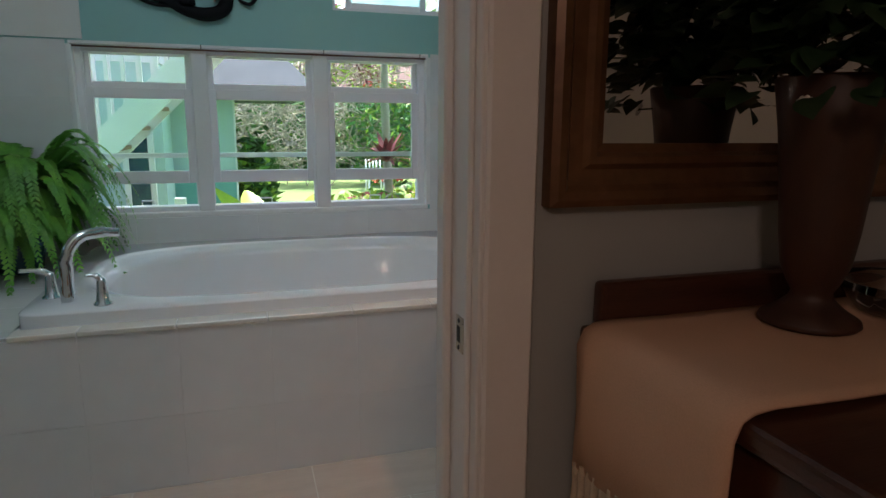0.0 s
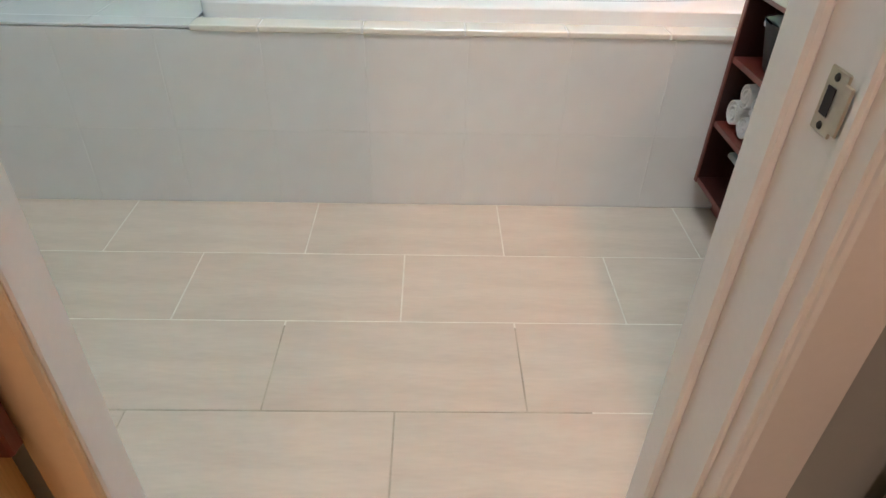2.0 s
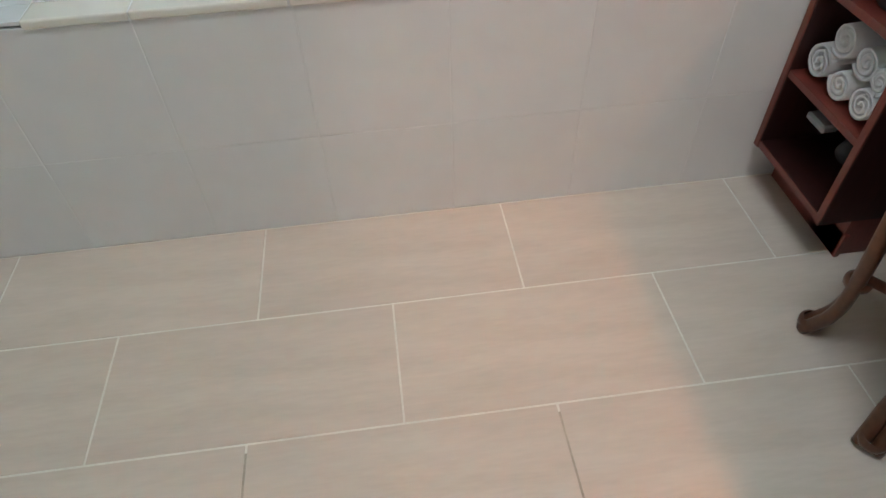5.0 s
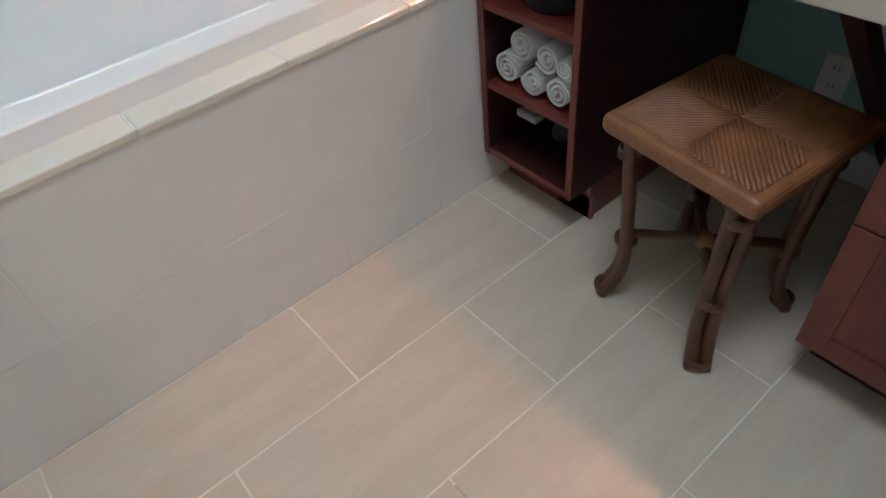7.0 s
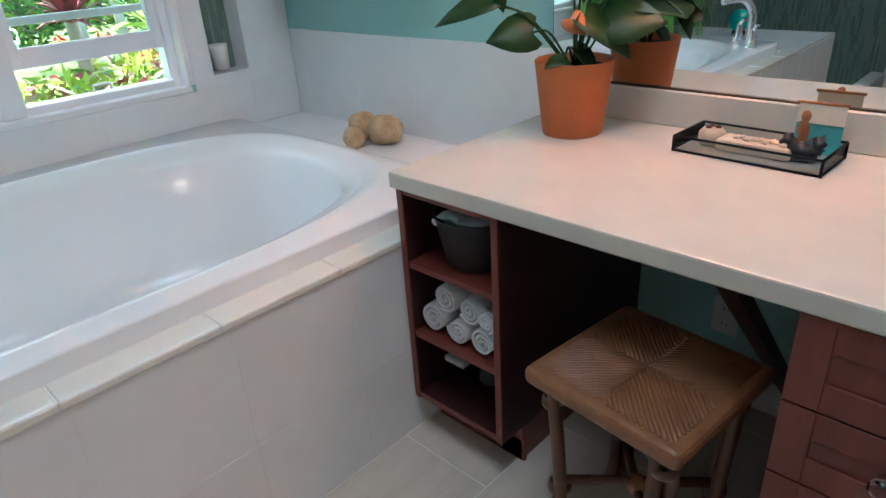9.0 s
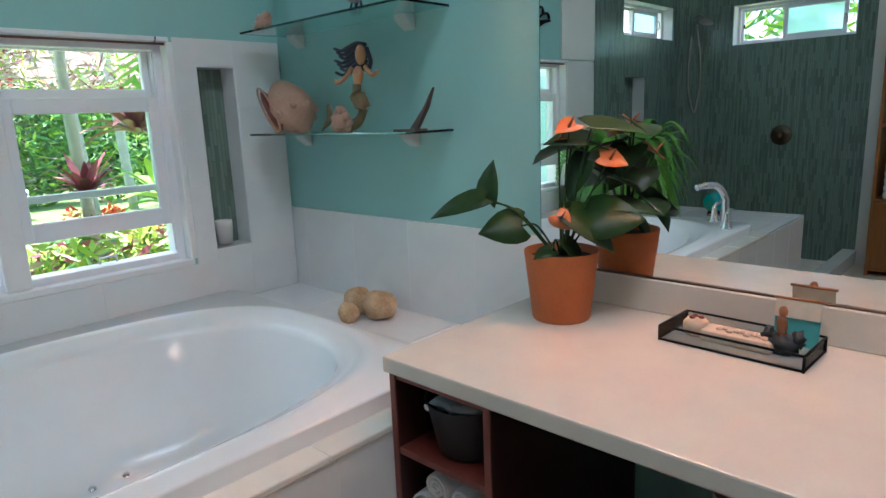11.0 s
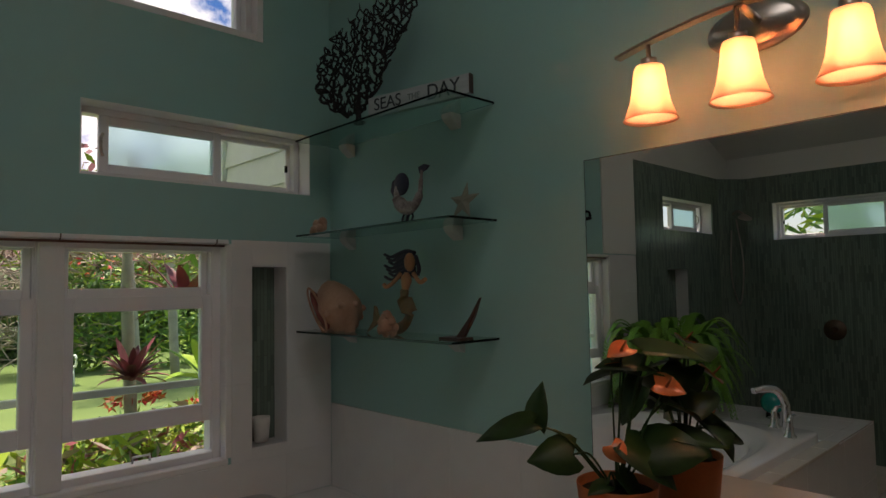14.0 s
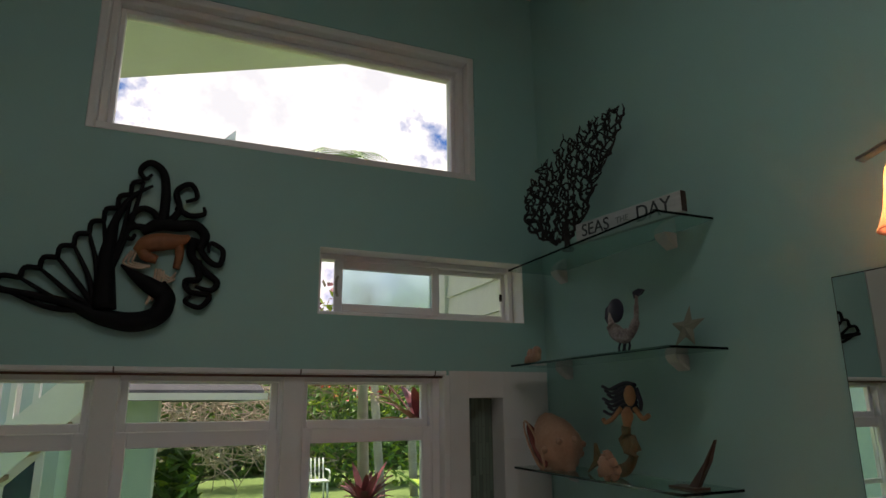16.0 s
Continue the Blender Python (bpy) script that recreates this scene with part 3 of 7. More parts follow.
def hung_window(name, u0, u1):
    """A single-hung vinyl window, its lower sash raised a hand's breadth."""
    w = thing(name, (u0, YN + 0.05, WIN[2]), "white vinyl sash window with raised lower sash", "window")
    w["kind"] = "structure"
    z0, z1 = 0.790, 1.640
    bm = B()
    framed(bm, u0, u1, z0, z1, YN + 0.045, YN + 0.125, 0.034)
    part("window_frame", bm, "vinyl", w)
    # fixed upper sash behind
    bm = B()
    a, b = u0 + 0.036, u1 - 0.036
    framed(bm, a, b, 1.078, 1.626, YN + 0.092, YN + 0.118, 0.026)
    bx(bm, a + 0.026, b - 0.026, YN + 0.088, YN + 0.118, 1.430, 1.467, 0.003)
    up = part("upper_sash", bm, "vinyl", w)
    pane(up, a + 0.026, b - 0.026, 1.467, 1.60, YN + 0.106)
    pane(up, a + 0.026, b - 0.026, 1.104, 1.430, YN + 0.106)
    # raised lower sash in front
    bm = B()
    for q in ((a - 0.004, a + 0.036, 0.946, 1.437), (b - 0.036, b + 0.004, 0.946, 1.437), (a + 0.036, b - 0.036, 1.383, 1.437), (a + 0.036, b - 0.036, 0.946, 1.011)):
        bx(bm, q[0], q[1], YN + 0.052, YN + 0.084, q[2], q[3], 0.003)
    low = part("lower_sash", bm, "vinyl", w)
    pane(low, a + 0.036, b - 0.036, 1.011, 1.383, YN + 0.068, "screen_pane", "slightly green window glass")
    c = (u0 + u1) / 2
    # pull handle on the sill rail
    bm = B()
    tube(bm, [(c - 0.03, YN + 0.05, 0.834), (c - 0.03, YN + 0.05, 0.856), (c + 0.03, YN + 0.05, 0.856), (c + 0.03, YN + 0.05, 0.834)], 0.005, 6)
    part("sash_lift", bm, "vinyl", w)
    bm = B()
    for x in (u0 + 0.034, u1 - 0.040):
        bx(bm, x, x + 0.006, YN + 0.050, YN + 0.060, 0.834, 1.612, 0.002)
    part("side_track", bm, "vinyl", w)
    return w


for name, u0, u1 in (("window_1", -0.956, -0.388), ("window_2", -0.374, 0.234), ("window_3", 0.248, 0.840)):
    hung_window(name, u0, u1)
bm = B()
for x in (-0.388, 0.234):
    bx(bm, x - 0.028, x + 0.050, YN + 0.022, YN + 0.13, 0.798, 1.636, 0.003)
setting("window_mullion", bm, "trim", "white posts between the sash windows", "trim")
bm = B()
bx(bm, WIN[0], WIN[1], YN - 0.006, YN + 0.15, 0.772, 0.798, 0.004)
bx(bm, WIN[0], WIN[1], YN - 0.0075, YN + 0.15, 1.636, 1.653, 0.003)
bx(bm, WIN[0] - 0.012, WIN[0] + 0.012, YN - 0.0075, YN + 0.15, 0.798, 1.636, 0.003)
bx(bm, WIN[1] - 0.012, WIN[1] + 0.012, YN - 0.0075, YN + 0.15, 0.798, 1.636, 0.003)
setting("window_reveal", bm, "trim", "white lining of the triple window opening", "trim")
rod = thing("curtain_rod", (-0.06, YN + 0.005, 1.632), "thin brown curtain rod under the window head", "curtain rod")
bm = B()
tube(bm, [(-0.95, YN + 0.006, 1.628), (0.836, YN + 0.006, 1.628)], 0.0045, 8)
part("rod", bm, "rod", rod)
for x in (-0.36, 0.262, 0.80):
    bm = B()
    tube(bm, [(x, YN + 0.006, 1.632), (x, YN - 0.008, 1.640), (x, YN - 0.010, 1.652)], 0.0025, 6)
    part("hook", bm, "bronze", rod)


def slider(name, h, label, along="x", p=YN, out=1):
    """A small sliding window set deep in its opening: one frosted sash, one clear."""
    u0, u1, z0, z1 = h
    w = thing(name, (0, 0, 0), label, "window")
    w["kind"] = "structure"

    def place(bm):
        if along == "y":
            bmesh.ops.transform(bm, matrix=Matrix(((0, out, 0, p - out * YN), (1, 0, 0, 0), (0, 0, 1, 0), (0, 0, 0, 1))), verts=bm.verts)
        return bm

    bm = B()
    for q in ((u0, u1, YN + 0.001, YN + 0.15, z0 - 0.004, z0 + 0.003), (u0, u1, YN + 0.001, YN + 0.15, z1 - 0.003, z1 + 0.004),
              (u0 - 0.004, u0 + 0.003, YN + 0.001, YN + 0.15, z0, z1), (u1 - 0.003, u1 + 0.004, YN + 0.001, YN + 0.15, z0, z1)):
        bx(bm, *q)
    part("lining", place(bm), "trim", w)
    bm = B()
    framed(bm, u0 + 0.004, u1 - 0.004, z0 + 0.003, z1 - 0.003, YN + 0.09, YN + 0.148, 0.024)
    part("window_frame", place(bm), "vinyl", w)
    m = u0 + (u1 - u0) * 0.58
    bm = B()
    framed(bm, u0 + 0.085, m + 0.02, z0 + 0.027, z1 - 0.027, YN + 0.096, YN + 0.118, 0.034)
    sash = part("sliding_sash", place(bm), "vinyl", w)
    bm = B()
    bx(bm, u0 + 0.119, m - 0.014, YN + 0.105, YN + 0.109, z0 + 0.061, z1 - 0.061)
    g = part("pane", place(bm), "frost", sash, "frosted window glass")
    g.visible_shadow = False
    bm = B()
    framed(bm, m - 0.01, u1 - 0.028, z0 + 0.027, z1 - 0.027, YN + 0.122, YN + 0.144, 0.020)
    fixed = part("fixed_sash", place(bm), "vinyl", w)
    bm = B()
    bx(bm, u1 - 0.058, u1 - 0.046, YN + 0.112, YN + 0.122, (z0 + z1) / 2 - 0.02, (z0 + z1) / 2 + 0.012, 0.002)
    part("latch", place(bm), "black_metal", fixed)
    bm = B()
    tube(bm, spline([(u0 + 0.098, YN + 0.094, z0 + 0.09), (u0 + 0.088, YN + 0.080, z0 + 0.11), (u0 + 0.088, YN + 0.080, z0 + 0.15), (u0 + 0.098, YN + 0.094, z0 + 0.17)], 4), 0.006, 6)
    part("pull", place(bm), "nickel", sash)
    return w


slider("window_4", SMALL, "small white sliding window with one frosted sash")
slider("window_5", SHOWER_WIN, "small white sliding window in the shower")
slider("window_6", WEST_WIN, "small white sliding window over the shower valve", "y", XW, -1)

w = thing("window_7", (0.2, YN, BIG[2]), "large fixed clerestory window with moulded white frame", "window")
w["kind"] = "structure"
bm = B()
framed(bm, BIG[0], BIG[1], BIG[2] + 0.0, BIG[3], YN + 0.002, YN + 0.148, 0.030, 0.004)
part("window_frame", bm, "trim", w)
bm = B()
framed(bm, BIG[0] + 0.030, BIG[1] - 0.030, BIG[2] + 0.0, BIG[3] - 0.03, YN + 0.05, YN + 0.146, 0.028, 0.004)
part("inner_frame", bm, "trim", w)
bm = B()
framed(bm, BIG[0] + 0.058, BIG[1] - 0.058, BIG[2] + 0.004, BIG[3] - 0.058, YN + 0.09, YN + 0.146, 0.020, 0.003)
part("sash", bm, "vinyl", w)
pane(w, BIG[0] + 0.07, BIG[1] - 0.07, BIG[2] + 0.015, BIG[3] - 0.07, YN + 0.12)


# ---- bath: apron, deck, tub ----
TUB = (-0.93, 1.0, 2.075, 3.362, 0.64)
bm = B()
bx(bm, -1.655, XE, YA + 0.0012, TUB[2] + 0.02, 0, DECK - 0.0125)
bx(bm, TUB[0] + 0.01, XE - 0.01, YA + 0.0015, TUB[2] - 0.002, DECK - 0.03, DECK - 0.0005)
bx(bm, -1.655, TUB[0] + 0.02, TUB[2] + 0.02, YN, 0, DECK - 0.010)
bx(bm, TUB[1] - 0.02, XE, TUB[2] + 0.02, YN, 0, DECK - 0.010)
surround = setting("tub_surround", bm, "wall_grout", "tiled platform round the bathtub", "tub surround")

tub = thing("bathtub", (0.07, 2.7, 0), "white oval drop-in bathtub with glossy rim", "bathtub")


def oval(n, cx, cy, a, b, p, z):
    out = []
    for i in range(n):
        t = 2 * math.pi * i / n
        c, s = math.cos(t), math.sin(t)
        out.append((cx + a * math.copysign(abs(c) ** (2 / p), c), cy + b * math.copysign(abs(s) ** (2 / p), s), z))
    return out


bm = B()
cx, cy = (TUB[0] + TUB[1]) / 2, (TUB[2] + TUB[3]) / 2
ha, hb = (TUB[1] - TUB[0]) / 2, (TUB[3] - TUB[2]) / 2
ox, oy = 0.07, 2.685
z = TUB[4]
stack = [oval(72, cx, cy, ha, hb, 26, DECK - 0.012), oval(72, cx, cy, ha, hb, 26, z - 0.006), oval(72, cx, cy, ha - 0.006, hb - 0.006, 24, z),
         oval(72, ox, oy, 0.915, 0.572, 3.4, z), oval(72, ox, oy, 0.90, 0.558, 3.3, z + 0.007), oval(72, ox, oy, 0.880, 0.540, 3.2, z + 0.007),
         oval(72, ox, oy, 0.866, 0.526, 3.0, z - 0.002), oval(72, ox, oy, 0.848, 0.508, 2.9, z - 0.016), oval(72, ox, oy, 0.818, 0.478, 2.8, z - 0.026),
         oval(72, ox, oy, 0.806, 0.466, 2.8, z - 0.05), oval(72, ox - 0.01, oy, 0.77, 0.44, 2.8, z - 0.2), oval(72, ox - 0.02, oy, 0.70, 0.40, 2.9, z - 0.36),
         oval(72, ox - 0.02, oy, 0.64, 0.37, 3.0, z - 0.43), oval(72, ox - 0.02, oy, 0.55, 0.30, 3.0, z - 0.455), oval(72, ox - 0.02, oy, 0.2, 0.1, 2, z - 0.46)]
rings = [[bm.verts.new(p) for p in ring] for ring in stack]
for a, b in zip(rings, rings[1:]):
    for i in range(72):
        f = bm.faces.new((a[i], a[(i + 1) % 72], b[(i + 1) % 72], b[i]))
        f.smooth = a is not rings[0]
bm.faces.new(rings[-1])
part("tub_shell", bm, "tub", tub)
for i in range(6):
    bm = B()
    x = -0.163 + 0.105 * i
    lathe(bm, [(0.0, 0.006), (0.006, 0.006), (0.009, 0.003), (0.012, 0.003), (0.013, 0)], n=14, m=pose(x, oy + 0.325, z - 0.438, 20, 0, 0))
    part("air_jet", bm, "chrome", tub, "small grey air jet ring")
bm = B()
lathe(bm, [(0, 0.004), (0.028, 0.004), (0.034, 0)], n=20, m=pose(0.62, oy, z - 0.448, 0, 0, 0))
part("drain", bm, "chrome", tub)

# tub filler
fa = thing("tub_faucet", (-0.79, 2.20, z), "polished chrome roman tub faucet with two levers", "faucet")
sx, sy = -0.79, 2.20
bm = B()
tube(bm, spline([(sx, sy, z - 0.004), (sx, sy, z + 0.09), (sx + 0.004, sy + 0.008, z + 0.17), (sx + 0.04, sy + 0.035, z + 0.225), (sx + 0.10, sy + 0.075, z + 0.235), (sx + 0.155, sy + 0.11, z + 0.226)], 6),
     [0.026] * 4 + [0.023] * 8 + [0.021] * 8 + [0.020] * 6 + [0.017] * 5, 14, 0)
part("spout", bm, "chrome", fa)
for hx, hy, ax in ((-0.675, 2.15, -0.035), (-0.865, 2.29, -0.07)):
    bm = B()
    lathe(bm, [(0.0, 0), (0.032, 0), (0.031, 0.010), (0.022, 0.016), (0.017, 0.06), (0.015, 0.085), (0.011, 0.098), (0, 0.1)], hx, hy, 18, pose(0, 0, z - 0.002))
    hd = part("handle", bm, "chrome", fa)
    bm = B()
    tube(bm, spline([(hx, hy, z + 0.085), (hx + ax * 0.4, hy - 0.004, z + 0.104), (hx + ax * 1.3, hy - 0.01, z + 0.108)], 5), [0.012] * 6 + [0.008] * 5, 10)
    part("lever", bm, "chrome", hd)

# ---- vanity: open cabinet, counter, drawers, mirror ----
XF = 0.655
cab = thing("open_cabinet", (0.95, 1.84, 0), "cherry wood open shelf cabinet beside the tub", "cabinet")
# sides, bottom and back carry painted shade
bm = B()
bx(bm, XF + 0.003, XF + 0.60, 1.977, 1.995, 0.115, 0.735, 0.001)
part("side_panel", bm, "cherry_dark", cab, "cherry side panel with shade in its colour")
# thin front strips keep the plain cherry, free of painted shade
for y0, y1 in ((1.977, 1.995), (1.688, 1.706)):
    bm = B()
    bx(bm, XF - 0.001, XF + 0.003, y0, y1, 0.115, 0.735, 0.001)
    part("front_edge", bm, "cherry", cab)
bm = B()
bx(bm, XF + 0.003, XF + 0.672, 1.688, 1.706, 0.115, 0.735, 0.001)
part("side_panel", bm, "cherry_dark", cab, "cherry side panel with shade in its colour")
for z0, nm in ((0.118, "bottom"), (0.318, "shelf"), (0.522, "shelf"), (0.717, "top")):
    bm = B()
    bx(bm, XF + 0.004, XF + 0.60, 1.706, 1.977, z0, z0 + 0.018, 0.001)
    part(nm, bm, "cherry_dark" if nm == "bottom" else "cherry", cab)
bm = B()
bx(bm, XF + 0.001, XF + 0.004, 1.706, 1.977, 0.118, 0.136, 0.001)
part("front_edge", bm, "cherry", cab)
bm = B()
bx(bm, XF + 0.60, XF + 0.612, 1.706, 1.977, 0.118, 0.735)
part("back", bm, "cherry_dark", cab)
bm = B()
bx(bm, XF + 0.085, XF + 0.60, 1.692, 1.99, 0.0, 0.115, 0.001)
part("toe_kick", bm, "cherry", cab)
bm = B()
bx(bm, XF + 0.085, XF + 0.098, 1.685, 1.80, 0.0, 0.07, 0.001)
part("scribe_strip", bm, "cherry", cab)

# rolled towels on the middle shelf
def towel_roll(y, z, r, tilt):
    bm = B()
    pts = []
    n = 40
    for i in range(n + 1):
        t = i / n
        a = t * 5.2 * math.pi
        rr = r * (0.18 + 0.82 * t)
        pts.append((rr * math.cos(a), rr * math.sin(a)))
    x0, x1 = XF + 0.012 + random.uniform(0, 0.015), XF + 0.24
    rows = []
    for s in range(5):
        x = x0 + (x1 - x0) * s / 4
        k = 0.94 if s in (0, 4) else 1 + random.uniform(-0.02, 0.02)
        rows.append([bm.verts.new((x, y + k * p[0] * (1 + 0.05 * noise.noise(Vector((x * 9, p[0] * 40, p[1] * 40)))), z + k * p[1])) for p in pts])
    for a, b in zip(rows, rows[1:]):
        for i in range(n):
            f = bm.faces.new((a[i], a[i + 1], b[i + 1], b[i]))
            f.smooth = True
    bmesh.ops.rotate(bm, cent=(XF + 0.12, y, z), matrix=Matrix.Rotation(radians(tilt), 3, "X"), verts=bm.verts)
    ob = single("rolled_towel", bm, "towel", (XF + 0.12, y, z - r), "rolled white terry hand towel on a shelf", "towel", "rolled towels")
    solidify(ob, 0.007)
    return ob


for y, zz, r in ((1.926, 0.383, 0.046), (1.843, 0.377, 0.040), (1.760, 0.379, 0.042), (1.884, 0.457, 0.043), (1.800, 0.452, 0.041), (1.744, 0.444, 0.031)):
    towel_roll(y, zz, r, random.uniform(0, 360))

# charcoal tote on the top shelf
tote = thing("storage_tub", (XF + 0.15, 1.82, 0.541), "charcoal plastic tub holding a grey bag", "tub")
bm = B()
lathe(bm, [(0, 0.541), (0.068, 0.541), (0.074, 0.548), (0.100, 0.672), (0.104, 0.676), (0.098, 0.674), (0.070, 0.556), (0, 0.553)], XF + 0.108, 1.842, 28)
part("body", bm, "charcoal", tote)
for s in (1, -1):
    bm = B()
    yy = 1.842 + s * 0.10
    plate(bm, [(XF + 0.068, yy, 0.664), (XF + 0.148, yy, 0.664), (XF + 0.138, yy + s * 0.03, 0.692), (XF + 0.078, yy + s * 0.03, 0.692)], (0, 0, 0.006))
    part("grip", bm, "charcoal", tote)
bm = B()
lathe(bm, [(0, 0), (0.011, 0), (0.012, 0.004), (0.006, 0.005), (0, 0.004)], n=14, m=pose(XF + 0.030, 1.900, 0.658, 0, -100, 0))
part("rivet", bm, "chrome", tote)
bm = B()
ell(bm, (XF + 0.108, 1.835, 0.672), (0.075, 0.07, 0.036), 18, rough=0.4)
part("bag", bm, "bag", tote, "crumpled grey plastic bag")
dryer = thing("hair_dryer", (XF + 0.16, 1.87, 0.136), "dark hair dryer with grey nozzle on the bottom shelf", "hair dryer")
bm = B()
lathe(bm, [(0, 0), (0.032, 0), (0.038, 0.03), (0.036, 0.09), (0.026, 0.14), (0, 0.14)], n=16, m=pose(XF + 0.22, 1.85, 0.215, 0, -90, 20))
part("barrel", bm, "charcoal", dryer)
bm = B()
tube(bm, [(XF + 0.19, 1.86, 0.20), (XF + 0.20, 1.865, 0.150), (XF + 0.20, 1.866, 0.138)], [0.016, 0.015, 0.013], 10)
part("grip", bm, "charcoal", dryer)
bm = B()
bx(bm, XF + 0.05, XF + 0.09, 1.855, 1.925, 0.236, 0.256, 0.005)
bx(bm, XF + 0.08, XF + 0.12, 1.875, 1.905, 0.225, 0.245, 0.003)
part("nozzle", bm, "bag", dryer)

bm = B()
bx(bm, 0.641, XE - 0.001, 0.762, 2.002, 0.736, TOPZ, 0.005, seg=2)
single("vanity_counter", bm, "counter", (0.98, 1.4, 0.736), "cream solid-surface vanity counter", "countertop")
bm = B()
bx(bm, XE - 0.020, XE - 0.001, 0.764, 2.0, TOPZ, 0.868, 0.003)
single("backsplash", bm, "counter", (XE - 0.01, 1.4, TOPZ), "low cream backsplash under the mirror", "backsplash")
bm = B()
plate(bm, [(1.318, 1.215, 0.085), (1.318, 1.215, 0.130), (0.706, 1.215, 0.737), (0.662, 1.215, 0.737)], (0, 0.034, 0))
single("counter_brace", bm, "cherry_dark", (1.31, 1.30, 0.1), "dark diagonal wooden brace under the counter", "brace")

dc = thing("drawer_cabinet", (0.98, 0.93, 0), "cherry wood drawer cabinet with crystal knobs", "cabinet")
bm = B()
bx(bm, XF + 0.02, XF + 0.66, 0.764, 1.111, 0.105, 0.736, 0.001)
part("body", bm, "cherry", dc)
# recessed toe kick, its shade in the colour too
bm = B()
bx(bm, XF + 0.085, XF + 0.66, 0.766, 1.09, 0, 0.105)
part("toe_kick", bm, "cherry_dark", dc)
for z0, z1 in ((0.572, 0.732), (0.424, 0.568), (0.112, 0.420)):
    bm = B()
    bx(bm, XF, XF + 0.018, 0.768, 1.109, z0, z1, 0.002)
    dr = part("drawer", bm, "cherry", dc)
    bm = B()
    y0, y1, f = 0.768, 1.109, 0.052
    bx(bm, XF - 0.006, XF, y0, y0 + f, z0, z1, 0.001)
    bx(bm, XF - 0.006, XF, y1 - f, y1, z0, z1, 0.001)
    bx(bm, XF - 0.006, XF, y0 + f, y1 - f, z1 - f, z1, 0.001)
    bx(bm, XF - 0.006, XF, y0 + f, y1 - f, z0, z0 + f, 0.001)
    part("drawer_frame", bm, "cherry", dr)
    bm = B()
    zk = (z0 + z1) / 2
    lathe(bm, [(0, 0), (0.011, 0), (0.007, 0.008), (0.008, 0.012)], n=12, m=pose(XF, 0.953, zk, 0, -90, 0))
    k = part("knob_base", bm, "chrome", dr)
    bm = B()
    lathe(bm, [(0, 0.010), (0.008, 0.011), (0.017, 0.022), (0.018, 0.030), (0.010, 0.038), (0, 0.039)], n=10, m=pose(XF, 0.953, zk, 0, -90, 0))
    ob = part("knob", bm, "crystal", dr, "clear faceted crystal knob")

mir = thing("vanity_mirror", (XE - 0.005, 1.4, 0.872), "large frameless wall mirror above the vanity", "mirror")
bm = B()
bx(bm, XE - 0.005, XE - 0.001, 0.764, 2.018, 0.872, 1.820)
part("glass_edge", bm, "mirror_edge", mir)
bm = B()
bx(bm, XE - 0.0065, XE - 0.005, 0.766, 2.015, 0.874, 1.817)
part("silvered_face", bm, "mirror", mir)
bm = B()
bx(bm, XE - 0.012, XE - 0.003, 0.764, 2.018, 0.868, 0.873, 0.001)
part("channel", bm, "bronze", mir)
ol = thing("wall_outlet", (XE - 0.004, 1.425, 0.26), "white double wall outlet", "outlet")
bm = B()
bx(bm, XE - 0.006, XE - 0.001, 1.390, 1.462, 0.205, 0.320, 0.002)
part("cover_plate", bm, "plastic_white", ol)
for zz in (0.238, 0.287):
    bm = B()
    bx(bm, XE - 0.008, XE - 0.006, 1.410, 1.442, zz - 0.014, zz + 0.014, 0.001)
    so = part("socket", bm, "plastic_white", ol)
    bm = B()
    for yy in (1.420, 1.432):
        bx(bm, XE - 0.0085, XE - 0.0079, yy - 0.001, yy + 0.001, zz - 0.006, zz + 0.006)
    part("slot", bm, "slot", so)
bm = B()
bx(bm, XE - 0.012, XE - 0.001, 1.107, 1.69, 0.0, 0.10, 0.003)
setting("baseboard", bm, "wall_tile", "white tile base under the vanity", "baseboard")

# ---- stool ----
stool = thing("rattan_stool", (0.69, 1.35, 0), "square woven rattan stool with pole legs", "stool")
SC, SR, SZ = Vector((0.697, 1.353, 0)), radians(-6.5), 0.494
SM = Matrix.Translation(SC) @ Matrix.Rotation(SR, 4, "Z")
H = 0.171
bm = B()
bx(bm, -H, H, -H, H, SZ - 0.044, SZ - 0.003, 0.019, SM, 0, 4)
seat = part("seat", bm, "weave", stool, "brown woven rattan seat")
